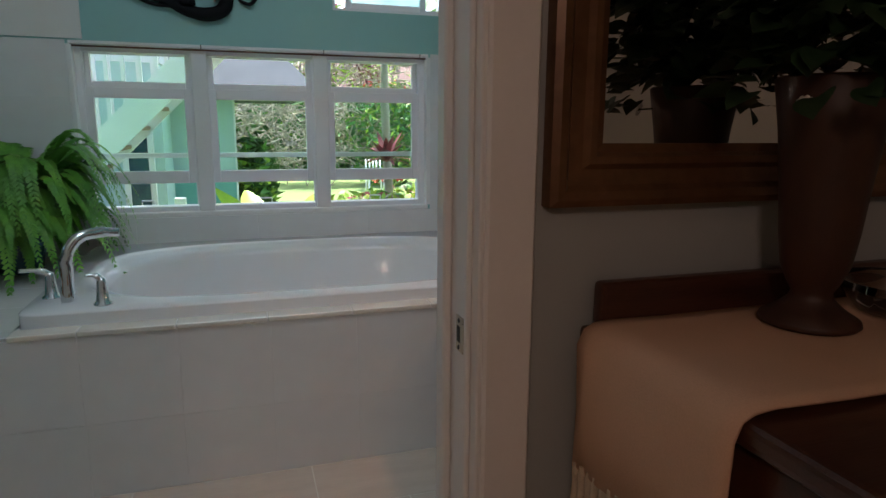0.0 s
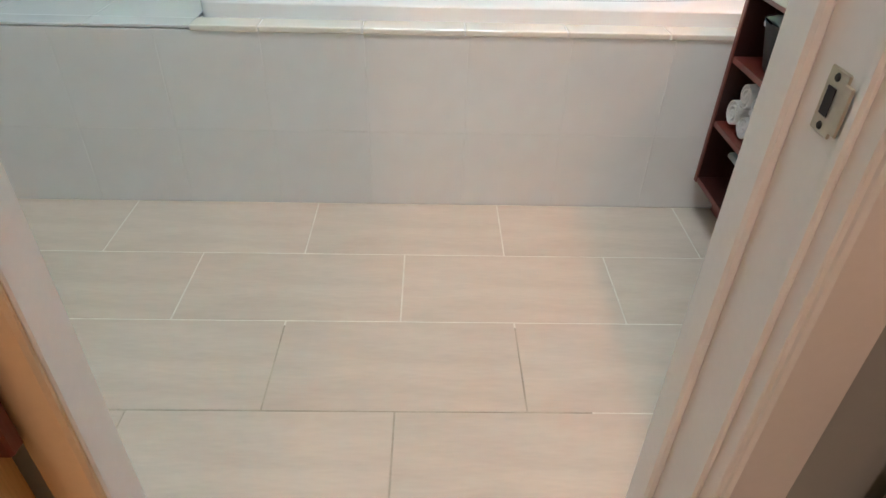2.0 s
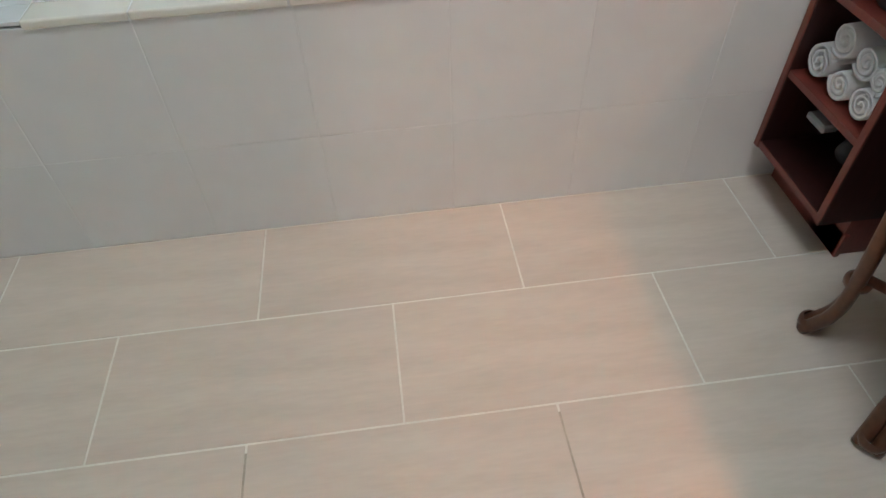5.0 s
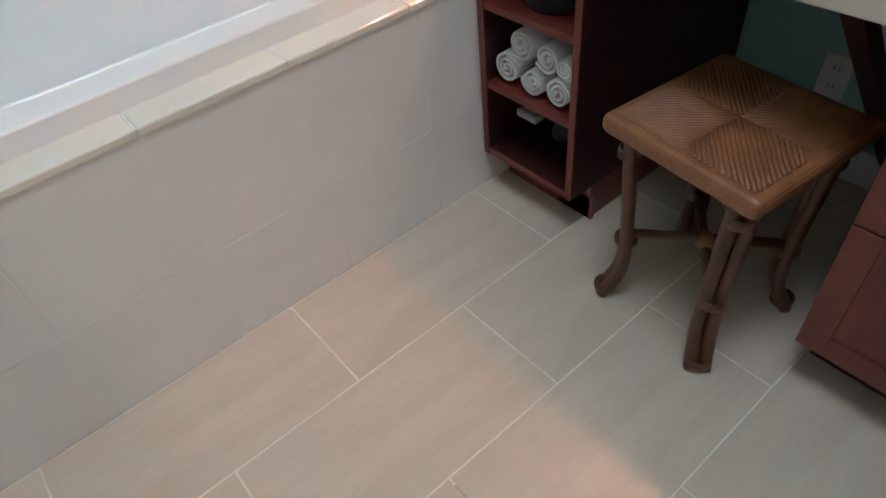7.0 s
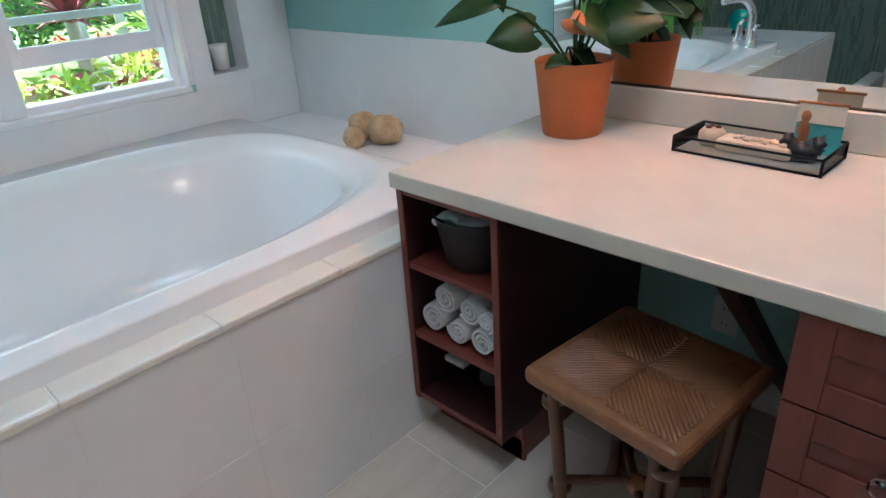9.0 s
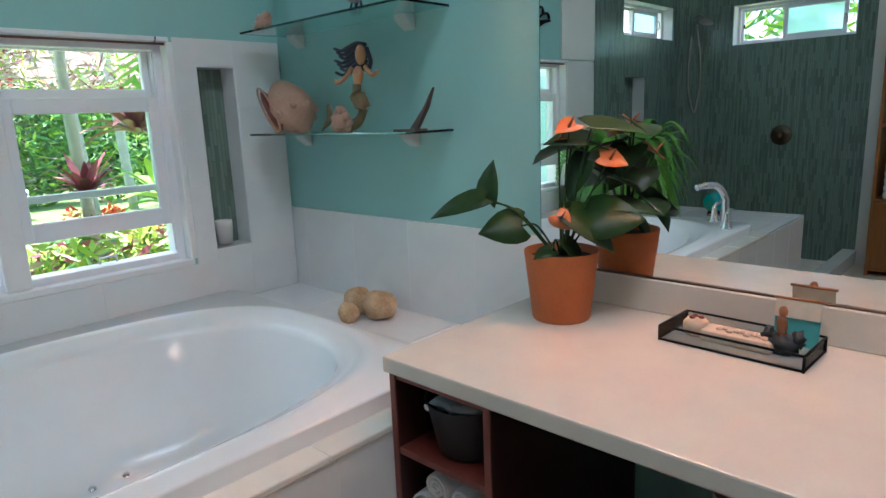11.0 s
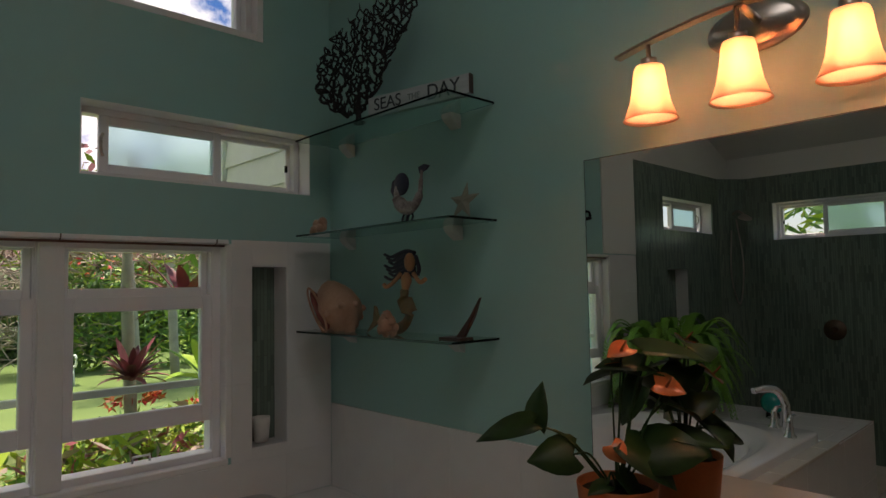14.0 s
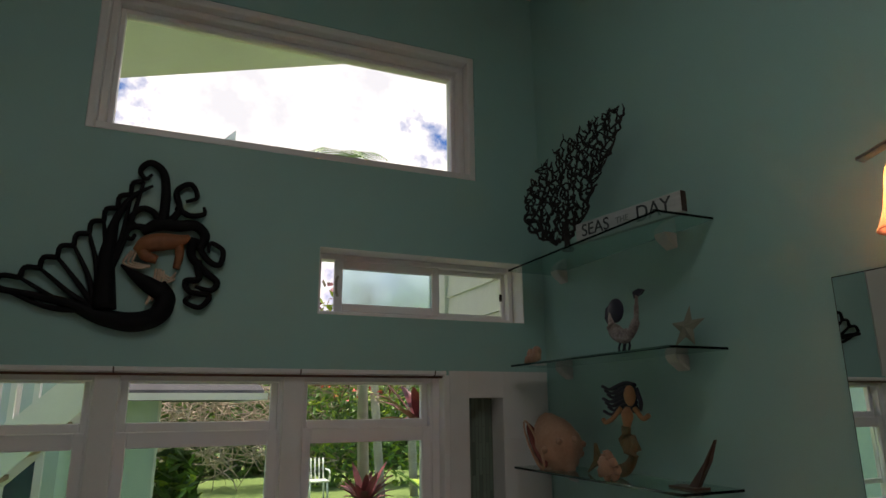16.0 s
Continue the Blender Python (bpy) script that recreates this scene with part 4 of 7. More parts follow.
# herringbone strands in four quarters
pitch = 0.0118
for qx in (-1, 1):
    for qy in (-1, 1):
        for k in range(1, 26):
            c = k * pitch
            lo, hi = max(0.001, c - 0.150), min(0.150, c - 0.001)
            if hi - lo < 0.012:
                continue
            pts = []
            n = 7
            for i in range(n):
                u = lo + (hi - lo) * i / (n - 1)
                pts.append(SM @ Vector((qx * u, qy * (0.150 - (c - u)), SZ - 0.0042 + 0.0014 * (i % 2))))
            bm = B()
            tube(bm, pts, 0.0046, 5)
            part("strand", bm, "weave", seat)
for sx_ in (-1, 1):
    for sy_ in (-1, 1):
        bm = B()
        for off in (-0.010, 0.010):
            pts = [(0.128, 0.128, SZ - 0.035), (0.124, 0.124, 0.38), (0.114, 0.114, 0.17), (0.117, 0.117, 0.085), (0.130, 0.130, 0.035), (0.142, 0.142, 0.004)]
            pts = [SM @ Vector((sx_ * (p[0]) + off, sy_ * p[1] - off * sx_ * sy_, p[2])) for p in pts]
            tube(bm, spline(pts, 4), 0.0145, 9)
        leg = part("leg", bm, "rattan", stool)
        for zz, pp in ((0.405, 0.125), (0.175, 0.114), (0.022, 0.136)):
            bm = B()
            c = SM @ Vector((sx_ * pp, sy_ * pp, zz))
            lathe(bm, [(0.020, -0.011), (0.0255, -0.008), (0.0262, 0.0), (0.0255, 0.008), (0.020, 0.011)], c.x, c.y, 14, pose(0, 0, c.z))
            part("binding", bm, "rattan", leg)
        bm = B()
        for ex, ey in ((0.045, 0.134), (0.134, 0.045)):
            pts = [(sx_ * 0.124, sy_ * 0.124, 0.385), (sx_ * (0.126 + ex) / 2 * 1.02, sy_ * (0.126 + ey) / 2 * 1.02, 0.44), (sx_ * ex, sy_ * ey, SZ - 0.038)]
            tube(bm, spline([SM @ Vector(p) for p in pts], 5), 0.010, 7)
        part("brace", bm, "rattan", leg)
for a, b in (((-1, -1), (1, 1)), ((-1, 1), (1, -1))):
    bm = B()
    zz = 0.175 if a[1] < 0 else 0.190
    tube(bm, [SM @ Vector((a[0] * 0.114, a[1] * 0.114, zz)), SM @ Vector((b[0] * 0.114, b[1] * 0.114, zz))], 0.011, 8)
    part("stretcher", bm, "rattan", stool)
bm = B()
c = SM @ Vector((0, 0, 0.182))
ell(bm, c, (0.024, 0.024, 0.022), 12)
part("stretcher_binding", bm, "weave", stool)

# ---- glass shelves and what stands on them ----
SHELF_Z = (2.077, 1.676, 1.280)
for sz in SHELF_Z:
    sh = thing("glass_shelf", (1.21, 2.82, sz), "green-edged glass wall shelf on white clips", "shelf", "glass shelves")
    bm = B()
    bx(bm, 1.106, XE - 0.002, 2.368, 3.29, sz - 0.008, sz, 0.001)
    part("glass", bm, "shelf_glass", sh)
    for y in (2.555, 3.20):
        bm = B()
        plate(bm, [(XE - 0.001, y - 0.028, sz - 0.009), (XE - 0.056, y - 0.028, sz - 0.009), (XE - 0.046, y - 0.028, sz - 0.030), (XE - 0.001, y - 0.028, sz - 0.062)], (0, 0.056, 0))
        bmesh.ops.bevel(bm, geom=bm.edges[:], offset=0.004, segments=2, affect="EDGES")
        part("clip", bm, "bracket", sh)


def letters(text, size, m, key, parent, depth=0.001):
    cu = bpy.data.curves.new("lettering", "FONT")
    cu.body, cu.size, cu.extrude = text, size, depth
    cu.align_x, cu.align_y = "CENTER", "CENTER"
    tmp = bpy.data.objects.new("lettering", cu)
    scene.collection.objects.link(tmp)
    me = bpy.data.meshes.new_from_object(tmp.evaluated_get(bpy.context.evaluated_depsgraph_get()))
    bpy.data.objects.remove(tmp)
    bpy.data.curves.remove(cu)
    me.materials.clear()
    me.materials.append(M[key])
    me.transform(Matrix.Translation(-BASE[parent.name]) @ m)
    ob = new("lettering", me)
    ob.parent = parent
    return ob


# sign: stands on the top shelf, a little askew
sign = thing("wooden_sign", (1.14, 2.555, 2.08), "weathered white wooden sign with dark lettering", "sign")
SG = Matrix.Translation((1.152, 2.573, 2.0775)) @ Matrix.Rotation(radians(10), 4, "Z")
bm = B()
bx(bm, 0.0, 0.022, -0.2225, 0.2225, 0.0, 0.066, 0.002, SG)
part("board", bm, "sign", sign)
bm = B()
bx(bm, 0.0005, 0.0215, -0.2255, -0.2220, 0.001, 0.065, 0.0, SG)
part("board_end", bm, "dark_wood", sign, "dark end grain of the board")
FACE = SG @ Matrix(((0, 0, -1, -0.001), (-1, 0, 0, 0), (0, 1, 0, 0.033), (0, 0, 0, 1)))
letters("SEAS", 0.062, FACE @ pose(-0.128, 0, 0), "ink", sign)
letters("THE", 0.030, FACE @ pose(-0.008, 0, 0), "ink_pale", sign)
letters("DAY", 0.068, FACE @ pose(0.118, 0, 0), "ink", sign)

# black sea fan: a net of branches that fork and rejoin in one plane
rnd = random.Random(5)
root = Vector((1.138, 2.880, SHELF_Z[0]))
sea_fan = thing("sea_fan", root, "dried black sea fan coral on the top shelf", "sea fan")
bm = B()
tube(bm, spline([root + Vector((0, 0, 0.001)), root + Vector((0, 0.004, 0.02)), root + Vector((0, 0.006, 0.06)), root + Vector((0, 0.0, 0.11))], 4), [0.024, 0.020, 0.014, 0.012, 0.011, 0.011, 0.011, 0.010, 0.010, 0.010, 0.009, 0.009, 0.008], 8)
part("stem", bm, "black_coral", sea_fan)
FAN_Z = (0.03, 0.11, 0.19, 0.27, 0.365, 0.435, 0.48)
FAN_Y = (0.015, 0.045, 0.035, 0.01, -0.05, -0.14, -0.195)
FAN_W = (0.07, 0.25, 0.31, 0.35, 0.34, 0.23, 0.11)
bm = B()
LV = 30
nodes = []
for i in range(LV):
    zz = 0.035 + 0.445 * i / (LV - 1)
    cy_, w = np.interp(zz, FAN_Z, FAN_Y), np.interp(zz, FAN_Z, FAN_W)
    k = 3 + int(w / 0.0155)
    row = []
    for j in range(k):
        u = j / (k - 1) - 0.5
        if abs(u) > 0.36 and rnd.random() < 0.30:
            continue
        off = float(cy_ + u * w) + rnd.uniform(-0.008, 0.008)
        row.append(root + Vector((rnd.uniform(-0.01, 0.01) - 0.37 * off, off, zz + rnd.uniform(-0.009, 0.009) - 0.08 * u * w)))
    nodes.append(row)
for i in range(LV - 1):
    for p in nodes[i + 1]:
        near = sorted(nodes[i], key=lambda q: (q - p).length)[:2]
        for q in near[: 2 if rnd.random() < 0.62 else 1]:
            mid = (p + q) / 2 + Vector((rnd.uniform(-0.004, 0.004), rnd.uniform(-0.006, 0.006), rnd.uniform(-0.004, 0.004)))
            tube(bm, [q, mid, p], 0.0050 - 0.0016 * i / LV, 4)
    for p in nodes[i]:
        if rnd.random() < 0.35:
            d = Vector((0, rnd.uniform(-0.9, 0.5), rnd.uniform(0.3, 1))).normalized()
            tube(bm, [p, p + d * 0.014, p + d * 0.026], [0.0028, 0.002, 0.0012], 4)
tagged(part("branch_net", bm, "black_coral", sea_fan), kind="stuff")

# painted metal figurine on the bottom shelf, one plain piece
def shelf_pt(y, z, x=1.21):
    return (x, y, z)


bm = B()
S3 = SHELF_Z[2]
tube(bm, spline([shelf_pt(2.89, S3 + 0.10), shelf_pt(2.86, S3 + 0.05), shelf_pt(2.80, S3 + 0.022), shelf_pt(2.73, S3 + 0.03), shelf_pt(2.69, S3 + 0.075), shelf_pt(2.715, S3 + 0.13), shelf_pt(2.715, S3 + 0.165)], 5),
     [0.008] * 5 + [0.014] * 7 + [0.022] * 8 + [0.03] * 8 + [0.028] * 3, 10, 0, 0.5)
plate(bm, [(1.205, 2.89, S3 + 0.105), (1.205, 2.865, S3 + 0.04), (1.205, 2.94, S3 + 0.002), (1.205, 2.90, S3 + 0.045)], (0.008, 0, 0), 0)
tube(bm, spline([shelf_pt(2.712, S3 + 0.16), shelf_pt(2.705, S3 + 0.195), shelf_pt(2.700, S3 + 0.225)], 4), [0.020, 0.022, 0.026, 0.030, 0.034, 0.034, 0.030, 0.020, 0.014], 10, 1, 0.5)
ell(bm, shelf_pt(2.685, S3 + 0.262), (0.016, 0.024, 0.034), 12, 1)
tube(bm, spline([shelf_pt(2.735, S3 + 0.222), shelf_pt(2.78, S3 + 0.19), shelf_pt(2.82, S3 + 0.175), shelf_pt(2.835, S3 + 0.185)], 4), 0.008, 7, 1)
tube(bm, spline([shelf_pt(2.665, S3 + 0.222), shelf_pt(2.63, S3 + 0.19), shelf_pt(2.60, S3 + 0.20)], 4), 0.008, 7, 1)
for k in range(7):
    z0 = S3 + 0.295 - 0.014 * k
    tube(bm, spline([shelf_pt(2.67, z0, 1.222), shelf_pt(2.72, z0 + 0.008, 1.222), shelf_pt(2.79 - 0.008 * (k % 3), z0 - 0.010, 1.215), shelf_pt(2.835 - 0.014 * (k % 3), z0 + 0.002, 1.215)], 4), [0.008] * 8 + [0.0055] * 5, 6, 2)
tube(bm, spline([shelf_pt(2.665, S3 + 0.285, 1.222), shelf_pt(2.648, S3 + 0.24, 1.222), shelf_pt(2.655, S3 + 0.215, 1.222)], 4), 0.008, 6, 2)
single("metal_figurine", bm, ["tail", "skin", "hair"], (1.21, 2.72, S3), "painted metal sea figurine with curled green tail", "figurine")
# conch shell
conch = thing("conch_shell", (1.19, 3.14, S3), "large pale pink conch shell with dark red opening", "shell")
CM = Matrix.Translation((1.19, 3.105, S3 + 0.088)) @ Matrix.Rotation(radians(-38), 4, "X") @ Matrix.Scale(1.12, 4)
bm = B()
prof = [(0.0, -0.118), (0.022, -0.108), (0.030, -0.090), (0.046, -0.082), (0.052, -0.062), (0.072, -0.052), (0.082, -0.03), (0.084, 0.0), (0.074, 0.04), (0.055, 0.08), (0.032, 0.108), (0.012, 0.122), (0, 0.124)]
lathe(bm, prof, n=26, m=CM)
for k in range(9):
    a = 2 * math.pi * k / 9
    ell(bm, CM @ Vector((0.080 * math.cos(a), 0.080 * math.sin(a), -0.036)), (0.013, 0.013, 0.013), 8)
for v in bm.verts:
    v.co += Vector((1, 1, 1)) * 0.004 * noise.noise(v.co * 60)
    v.co.z = max(v.co.z, S3)
part("whorl", bm, "shell", conch)
bm = B()
ell(bm, (0, 0, 0), (0.020, 0.017, 0.088), 18, m=CM @ Matrix.Translation((-0.068, 0.012, 0.012)))
for v in bm.verts:
    v.co.z = max(v.co.z, S3)
part("opening", bm, "shell_in", conch, "dark red shell opening")
bm = B()
rim = []
for k in range(19):
    a = 2 * math.pi * k / 18
    rim.append(CM @ Vector((-0.080, 0.012 + 0.026 * math.cos(a), 0.012 + 0.094 * math.sin(a))))
for q in rim:
    q.z = max(q.z, S3 + 0.008)
tube(bm, rim, 0.0045, 7)
part("lip", bm, "shell", conch, "flared pale lip")
# starfish-like shell beside the figurine
def star(name, c, r, key, tilt, label, thick=0.012):
    bm = B()
    cen = [bm.verts.new((0, 0, thick)), bm.verts.new((0, 0, -thick * 0.6))]
    ring = []
    for i in range(10):
        a = math.pi / 2 + math.pi * i / 5
        rr = r if i % 2 == 0 else r * 0.40
        ring.append(bm.verts.new((rr * math.cos(a), rr * math.sin(a), 0)))
    for i in range(10):
        for q in cen:
            bm.faces.new((q, ring[i], ring[(i + 1) % 10]))
    bmesh.ops.subdivide_edges(bm, edges=bm.edges[:], cuts=1, smooth=0.4)
    bmesh.ops.transform(bm, matrix=Matrix.Translation(c) @ tilt, verts=bm.verts)
    return single(name, bm, key, c, label, "starfish")


star("starfish", (1.285, 2.480, SHELF_Z[1] + 0.068), 0.075, "star", pose(0, 0, 0, 75, 0, -90), "pale dried starfish leaning on the wall")
bm = B()
for k in range(9):
    a = 2 * math.pi * k / 9
    ell(bm, (1.13 + 0.01 * math.sin(a * 2), 2.715 + 0.034 * math.cos(a), S3 + 0.045 + 0.034 * math.sin(a)), (0.014, 0.018, 0.016), 8, rough=0.3)
ell(bm, (1.125, 2.715, S3 + 0.043), (0.024, 0.034, 0.034), 12, rough=0.2)
for v in bm.verts:
    v.co.z = max(v.co.z, S3)
single("murex_shell", bm, "shell", (1.13, 2.715, S3), "knobbly orange shell in front of the figurine", "shell")
bm = B()
plate(bm, [(1.20, 2.452, S3), (1.20, 2.415, S3), (1.225, 2.385, S3 + 0.075), (1.235, 2.370, S3 + 0.135), (1.222, 2.405, S3 + 0.07)], (0.016, 0.004, 0))
plate(bm, [(1.175, 2.50, S3), (1.175, 2.40, S3), (1.235, 2.40, S3), (1.235, 2.50, S3)], (0, 0, 0.006))
single("wooden_fin", bm, "dark_wood", (1.2, 2.42, S3), "dark carved wooden fin on a flat base", "carving")
# shell-inlaid bird on the middle shelf
S2 = SHELF_Z[1]
bm = B()
tube(bm, spline([(1.20, 2.60, S2 + 0.185), (1.20, 2.605, S2 + 0.15), (1.20, 2.615, S2 + 0.10), (1.20, 2.65, S2 + 0.062), (1.20, 2.70, S2 + 0.065), (1.20, 2.735, S2 + 0.10), (1.20, 2.73, S2 + 0.145)], 5),
     [0.008] * 5 + [0.012] * 5 + [0.02] * 6 + [0.026] * 8 + [0.022] * 4 + [0.02] * 3, 10, 0, 0.6)
ell(bm, (1.20, 2.712, S2 + 0.150), (0.014, 0.040, 0.042), 14, 1)
plate(bm, [(1.196, 2.61, S2 + 0.175), (1.196, 2.575, S2 + 0.185), (1.196, 2.56, S2 + 0.197), (1.196, 2.585, S2 + 0.205), (1.196, 2.615, S2 + 0.198)], (0.008, 0, 0), 1)
plate(bm, [(1.196, 2.75, S2 + 0.10), (1.196, 2.77, S2 + 0.13), (1.196, 2.76, S2 + 0.165), (1.196, 2.735, S2 + 0.175), (1.196, 2.735, S2 + 0.12)], (0.008, 0, 0), 1)
for y in (2.665, 2.695):
    tube(bm, spline([(1.20, y, S2 + 0.045), (1.20, y - 0.014, S2 + 0.03), (1.20, y, S2 + 0.004), (1.20, y + 0.014, S2 + 0.02), (1.20, y, S2 + 0.045)], 4), 0.004, 6, 1)
single("bird_figurine", bm, ["pearl", "hair"], (1.2, 2.68, S2), "shell-inlaid metal bird figurine with raised tail", "figurine")
bm = B()
for k in range(12):
    a = 2.4 * k
    ell(bm, (1.15 + 0.018 * math.cos(a), 3.185 + 0.026 * math.sin(a), S2 + 0.026 + 0.020 * math.sin(a * 1.7)), (0.016, 0.018, 0.016), 8, rough=0.3)
for v in bm.verts:
    v.co.z = max(v.co.z, S2)
single("barnacle_cluster", bm, "shell", (1.15, 3.185, S2), "small pink barnacle cluster on a shelf", "shell")

# ---- vanity light ----
vl = thing("vanity_light", (XE - 0.01, 1.505, 2.07), "three-shade vanity light with brushed metal arm, lit", "wall lamp")
bm = B()
lathe(bm, [(0, 0.024), (0.085, 0.024), (0.096, 0.016), (0.100, 0.012), (0.108, 0.010), (0.112, 0)], n=40, m=Matrix.Translation((XE - 0.001, 1.518, 2.07)) @ pose(0, 0, 0, 0, -90, 0) @ Matrix.Diagonal((0.55, 1.06, 1, 1)))
part("back_plate", bm, "nickel", vl)
bm = B()
tube(bm, [(XE - 0.02, 1.505, 2.075), (1.20, 1.505, 2.085)], 0.010, 10)
part("arm", bm, "nickel", vl)
bm = B()
pts = spline([(1.20, 1.82, 2.038), (1.20, 1.70, 2.062), (1.20, 1.505, 2.082), (1.20, 1.31, 2.062), (1.20, 1.19, 2.038)], 8)
for a, b in zip(pts, pts[1:]):
    plate(bm, [a + Vector((-0.014, 0, 0)), a + Vector((0.014, 0, 0)), b + Vector((0.014, 0, 0)), b + Vector((-0.014, 0, 0))], (0, 0, 0.007))
bmesh.ops.remove_doubles(bm, verts=bm.verts, dist=0.0005)
part("bar", bm, "nickel", vl)
for y, zt in ((1.732, 2.054), (1.512, 2.080), (1.290, 2.054)):
    bm = B()
    lathe(bm, [(0, zt), (0.006, zt), (0.006, 2.020), (0.020, 2.018), (0.021, 1.996), (0.016, 1.992), (0, 1.992)], 1.20, y, 18)
    part("lamp_holder", bm, "nickel", vl)
    bm = B()
    lathe(bm, [(0.021, 2.002), (0.034, 1.998), (0.038, 1.985), (0.042, 1.95), (0.050, 1.905), (0.062, 1.872), (0.068, 1.862), (0.0665, 1.861), (0.060, 1.872), (0.048, 1.906), (0.040, 1.95), (0.036, 1.984), (0.030, 1.995)], 1.20, y, 32)
    part("shade", bm, "shade", vl, "frosted amber bell-shaped glass shade")
    bm = B()
    lathe(bm, [(0, 1.992), (0.010, 1.99), (0.012, 1.975), (0.020, 1.962), (0.021, 1.950), (0.015, 1.938), (0, 1.934)], 1.20, y, 16)
    part("bulb", bm, "bulb", vl, "glowing warm bulb")
    lamp("vanity_bulb_lamp", "POINT", pose(1.20, y, 1.910), 1.2, (1.0, 0.43, 0.25), radius=0.035)

# ---- on the counter ----
pot = thing("anthurium", (1.14, 1.825, TOPZ), "orange anthurium in a plain terracotta pot", "potted plant")
PX, PY = 1.140, 1.825
bm = B()
lathe(bm, [(0, TOPZ), (0.076, TOPZ), (0.078, TOPZ + 0.004), (0.099, TOPZ + 0.185), (0.0985, TOPZ + 0.188), (0.094, TOPZ + 0.186), (0.090, TOPZ + 0.165), (0, TOPZ + 0.165)], PX, PY, 40)
part("pot", bm, "terracotta", pot, "orange terracotta pot")
bm = B()
lathe(bm, [(0, TOPZ + 0.176), (0.05, TOPZ + 0.174), (0.0905, TOPZ + 0.166)], PX, PY, 20)
part("soil", bm, "soil", pot)
RV = Vector((0.665, -0.747, 0))
FV = Vector((0.747, 0.665, 0))


def at_plant(dx, dz, depth=0.0):
    return Vector((PX, PY, TOPZ + 0.175)) + RV * dx + FV * depth + Vector((0, 0, dz))


leaves = [
    # right, up, depth, length, width, direction(right, up, depth), normal(right, up, depth)
    (-0.255, 0.145, 0.0, 0.18, 0.085, (-1, -0.22, 0.1), (0.1, 0.8, -0.5)),
    (-0.19, 0.185, 0.01, 0.13, 0.08, (0.05, 1, 0.1), (-0.7, 0.2, -0.7)),
    (-0.145, 0.080, -0.02, 0.135, 0.105, (-0.9, -0.05, -0.2), (0.1, 0.55, -0.85)),
    (0.055, 0.085, -0.06, 0.17, 0.13, (0.75, -0.5, -0.3), (0.3, 0.8, -0.5)),
    (0.115, 0.10, -0.05, 0.16, 0.14, (0.9, 0.1, -0.3), (-0.1, 0.7, -0.75)),
    (0.02, 0.02, -0.04, 0.10, 0.07, (0.6, -0.7, -0.4), (0.4, 0.8, -0.4)),
    (0.14, 0.33, 0.02, 0.21, 0.12, (1, -0.05, 0.1), (0.0, 0.95, -0.3)),
    (0.05, 0.21, 0.03, 0.15, 0.11, (-0.4, -0.7, 0.3), (-0.5, 0.6, -0.5)),
    (0.10, 0.24, 0.05, 0.17, 0.12, (0.5, -0.5, 0.6), (0.3, 0.8, 0.3)),
    (0.0, 0.27, 0.06, 0.16, 0.11, (-0.7, -0.2, 0.7), (-0.2, 0.9, 0.3)),
    (0.16, 0.19, 0.03, 0.16, 0.11, (0.9, -0.3, 0.4), (0.2, 0.9, -0.1)),
    (0.19, 0.12, 0.0, 0.15, 0.10, (0.9, -0.1, 0.0), (0.1, 0.9, -0.3)),
    (0.04, 0.30, 0.02, 0.15, 0.10, (-0.9, 0.1, -0.2), (0.0, 0.9, -0.4)),
    (-0.05, 0.02, -0.07, 0.07, 0.05, (-0.8, -0.1, -0.5), (0.0, 0.9, -0.4)),
]


def dirv(t):
    return RV * t[0] + Vector((0, 0, t[1])) + FV * t[2]


for i, (dx, dz, dp, ln, wd, dr_, nm) in enumerate(leaves):
    c = at_plant(dx, dz, dp)
    bm = B()
    heart(bm, c, dirv(dr_), dirv(nm), ln, wd, 0, 0.18)
    lf = solidify(part("leaf", bm, "leaf", pot), 0.0012)
    a = at_plant(dx * 0.08, 0, dp * 0.2)
    e = c - dirv(dr_).normalized() * ln * 0.28
    bm = B()
    tube(bm, spline([a, a * 0.45 + e * 0.55 + Vector((0, 0, 0.035)), e], 5), 0.0030, 6)
    part("stem", bm, "leaf", lf)
for dx, dz, dp, ln, dr_, nm in ((-0.012, 0.105, -0.07, 0.062, (0.4, -0.5, -0.5), (-0.2, 0.5, -0.9)), (0.02, 0.335, 0.0, 0.075, (-0.7, -0.2, -0.3), (0.2, 0.9, -0.4)),
                               (0.12, 0.25, -0.03, 0.085, (0.8, -0.2, -0.2), (0.0, 0.8, -0.6)), (0.0, 0.30, 0.04, 0.07, (-0.8, -0.1, 0.2), (0.0, 1, -0.1))):
    c = at_plant(dx, dz, dp)
    bm = B()
    heart(bm, c, dirv(dr_), dirv(nm), ln, ln * 0.9, 0, 0.1)
    sp = solidify(part("spathe", bm, "spathe", pot, "waxy orange flower"), 0.0015)
    bm = B()
    tube(bm, [c, c + dirv((0.2, 0.6, -0.5)).normalized() * 0.035], [0.004, 0.0025], 7)
    part("spadix", bm, "gold", sp)
    bm = B()
    a = at_plant(dx * 0.1, 0, dp * 0.2)
    tube(bm, spline([a, a * 0.4 + c * 0.6 + Vector((0, 0, 0.02)), c], 5), 0.0025, 6)
    part("stem", bm, "leaf", sp)

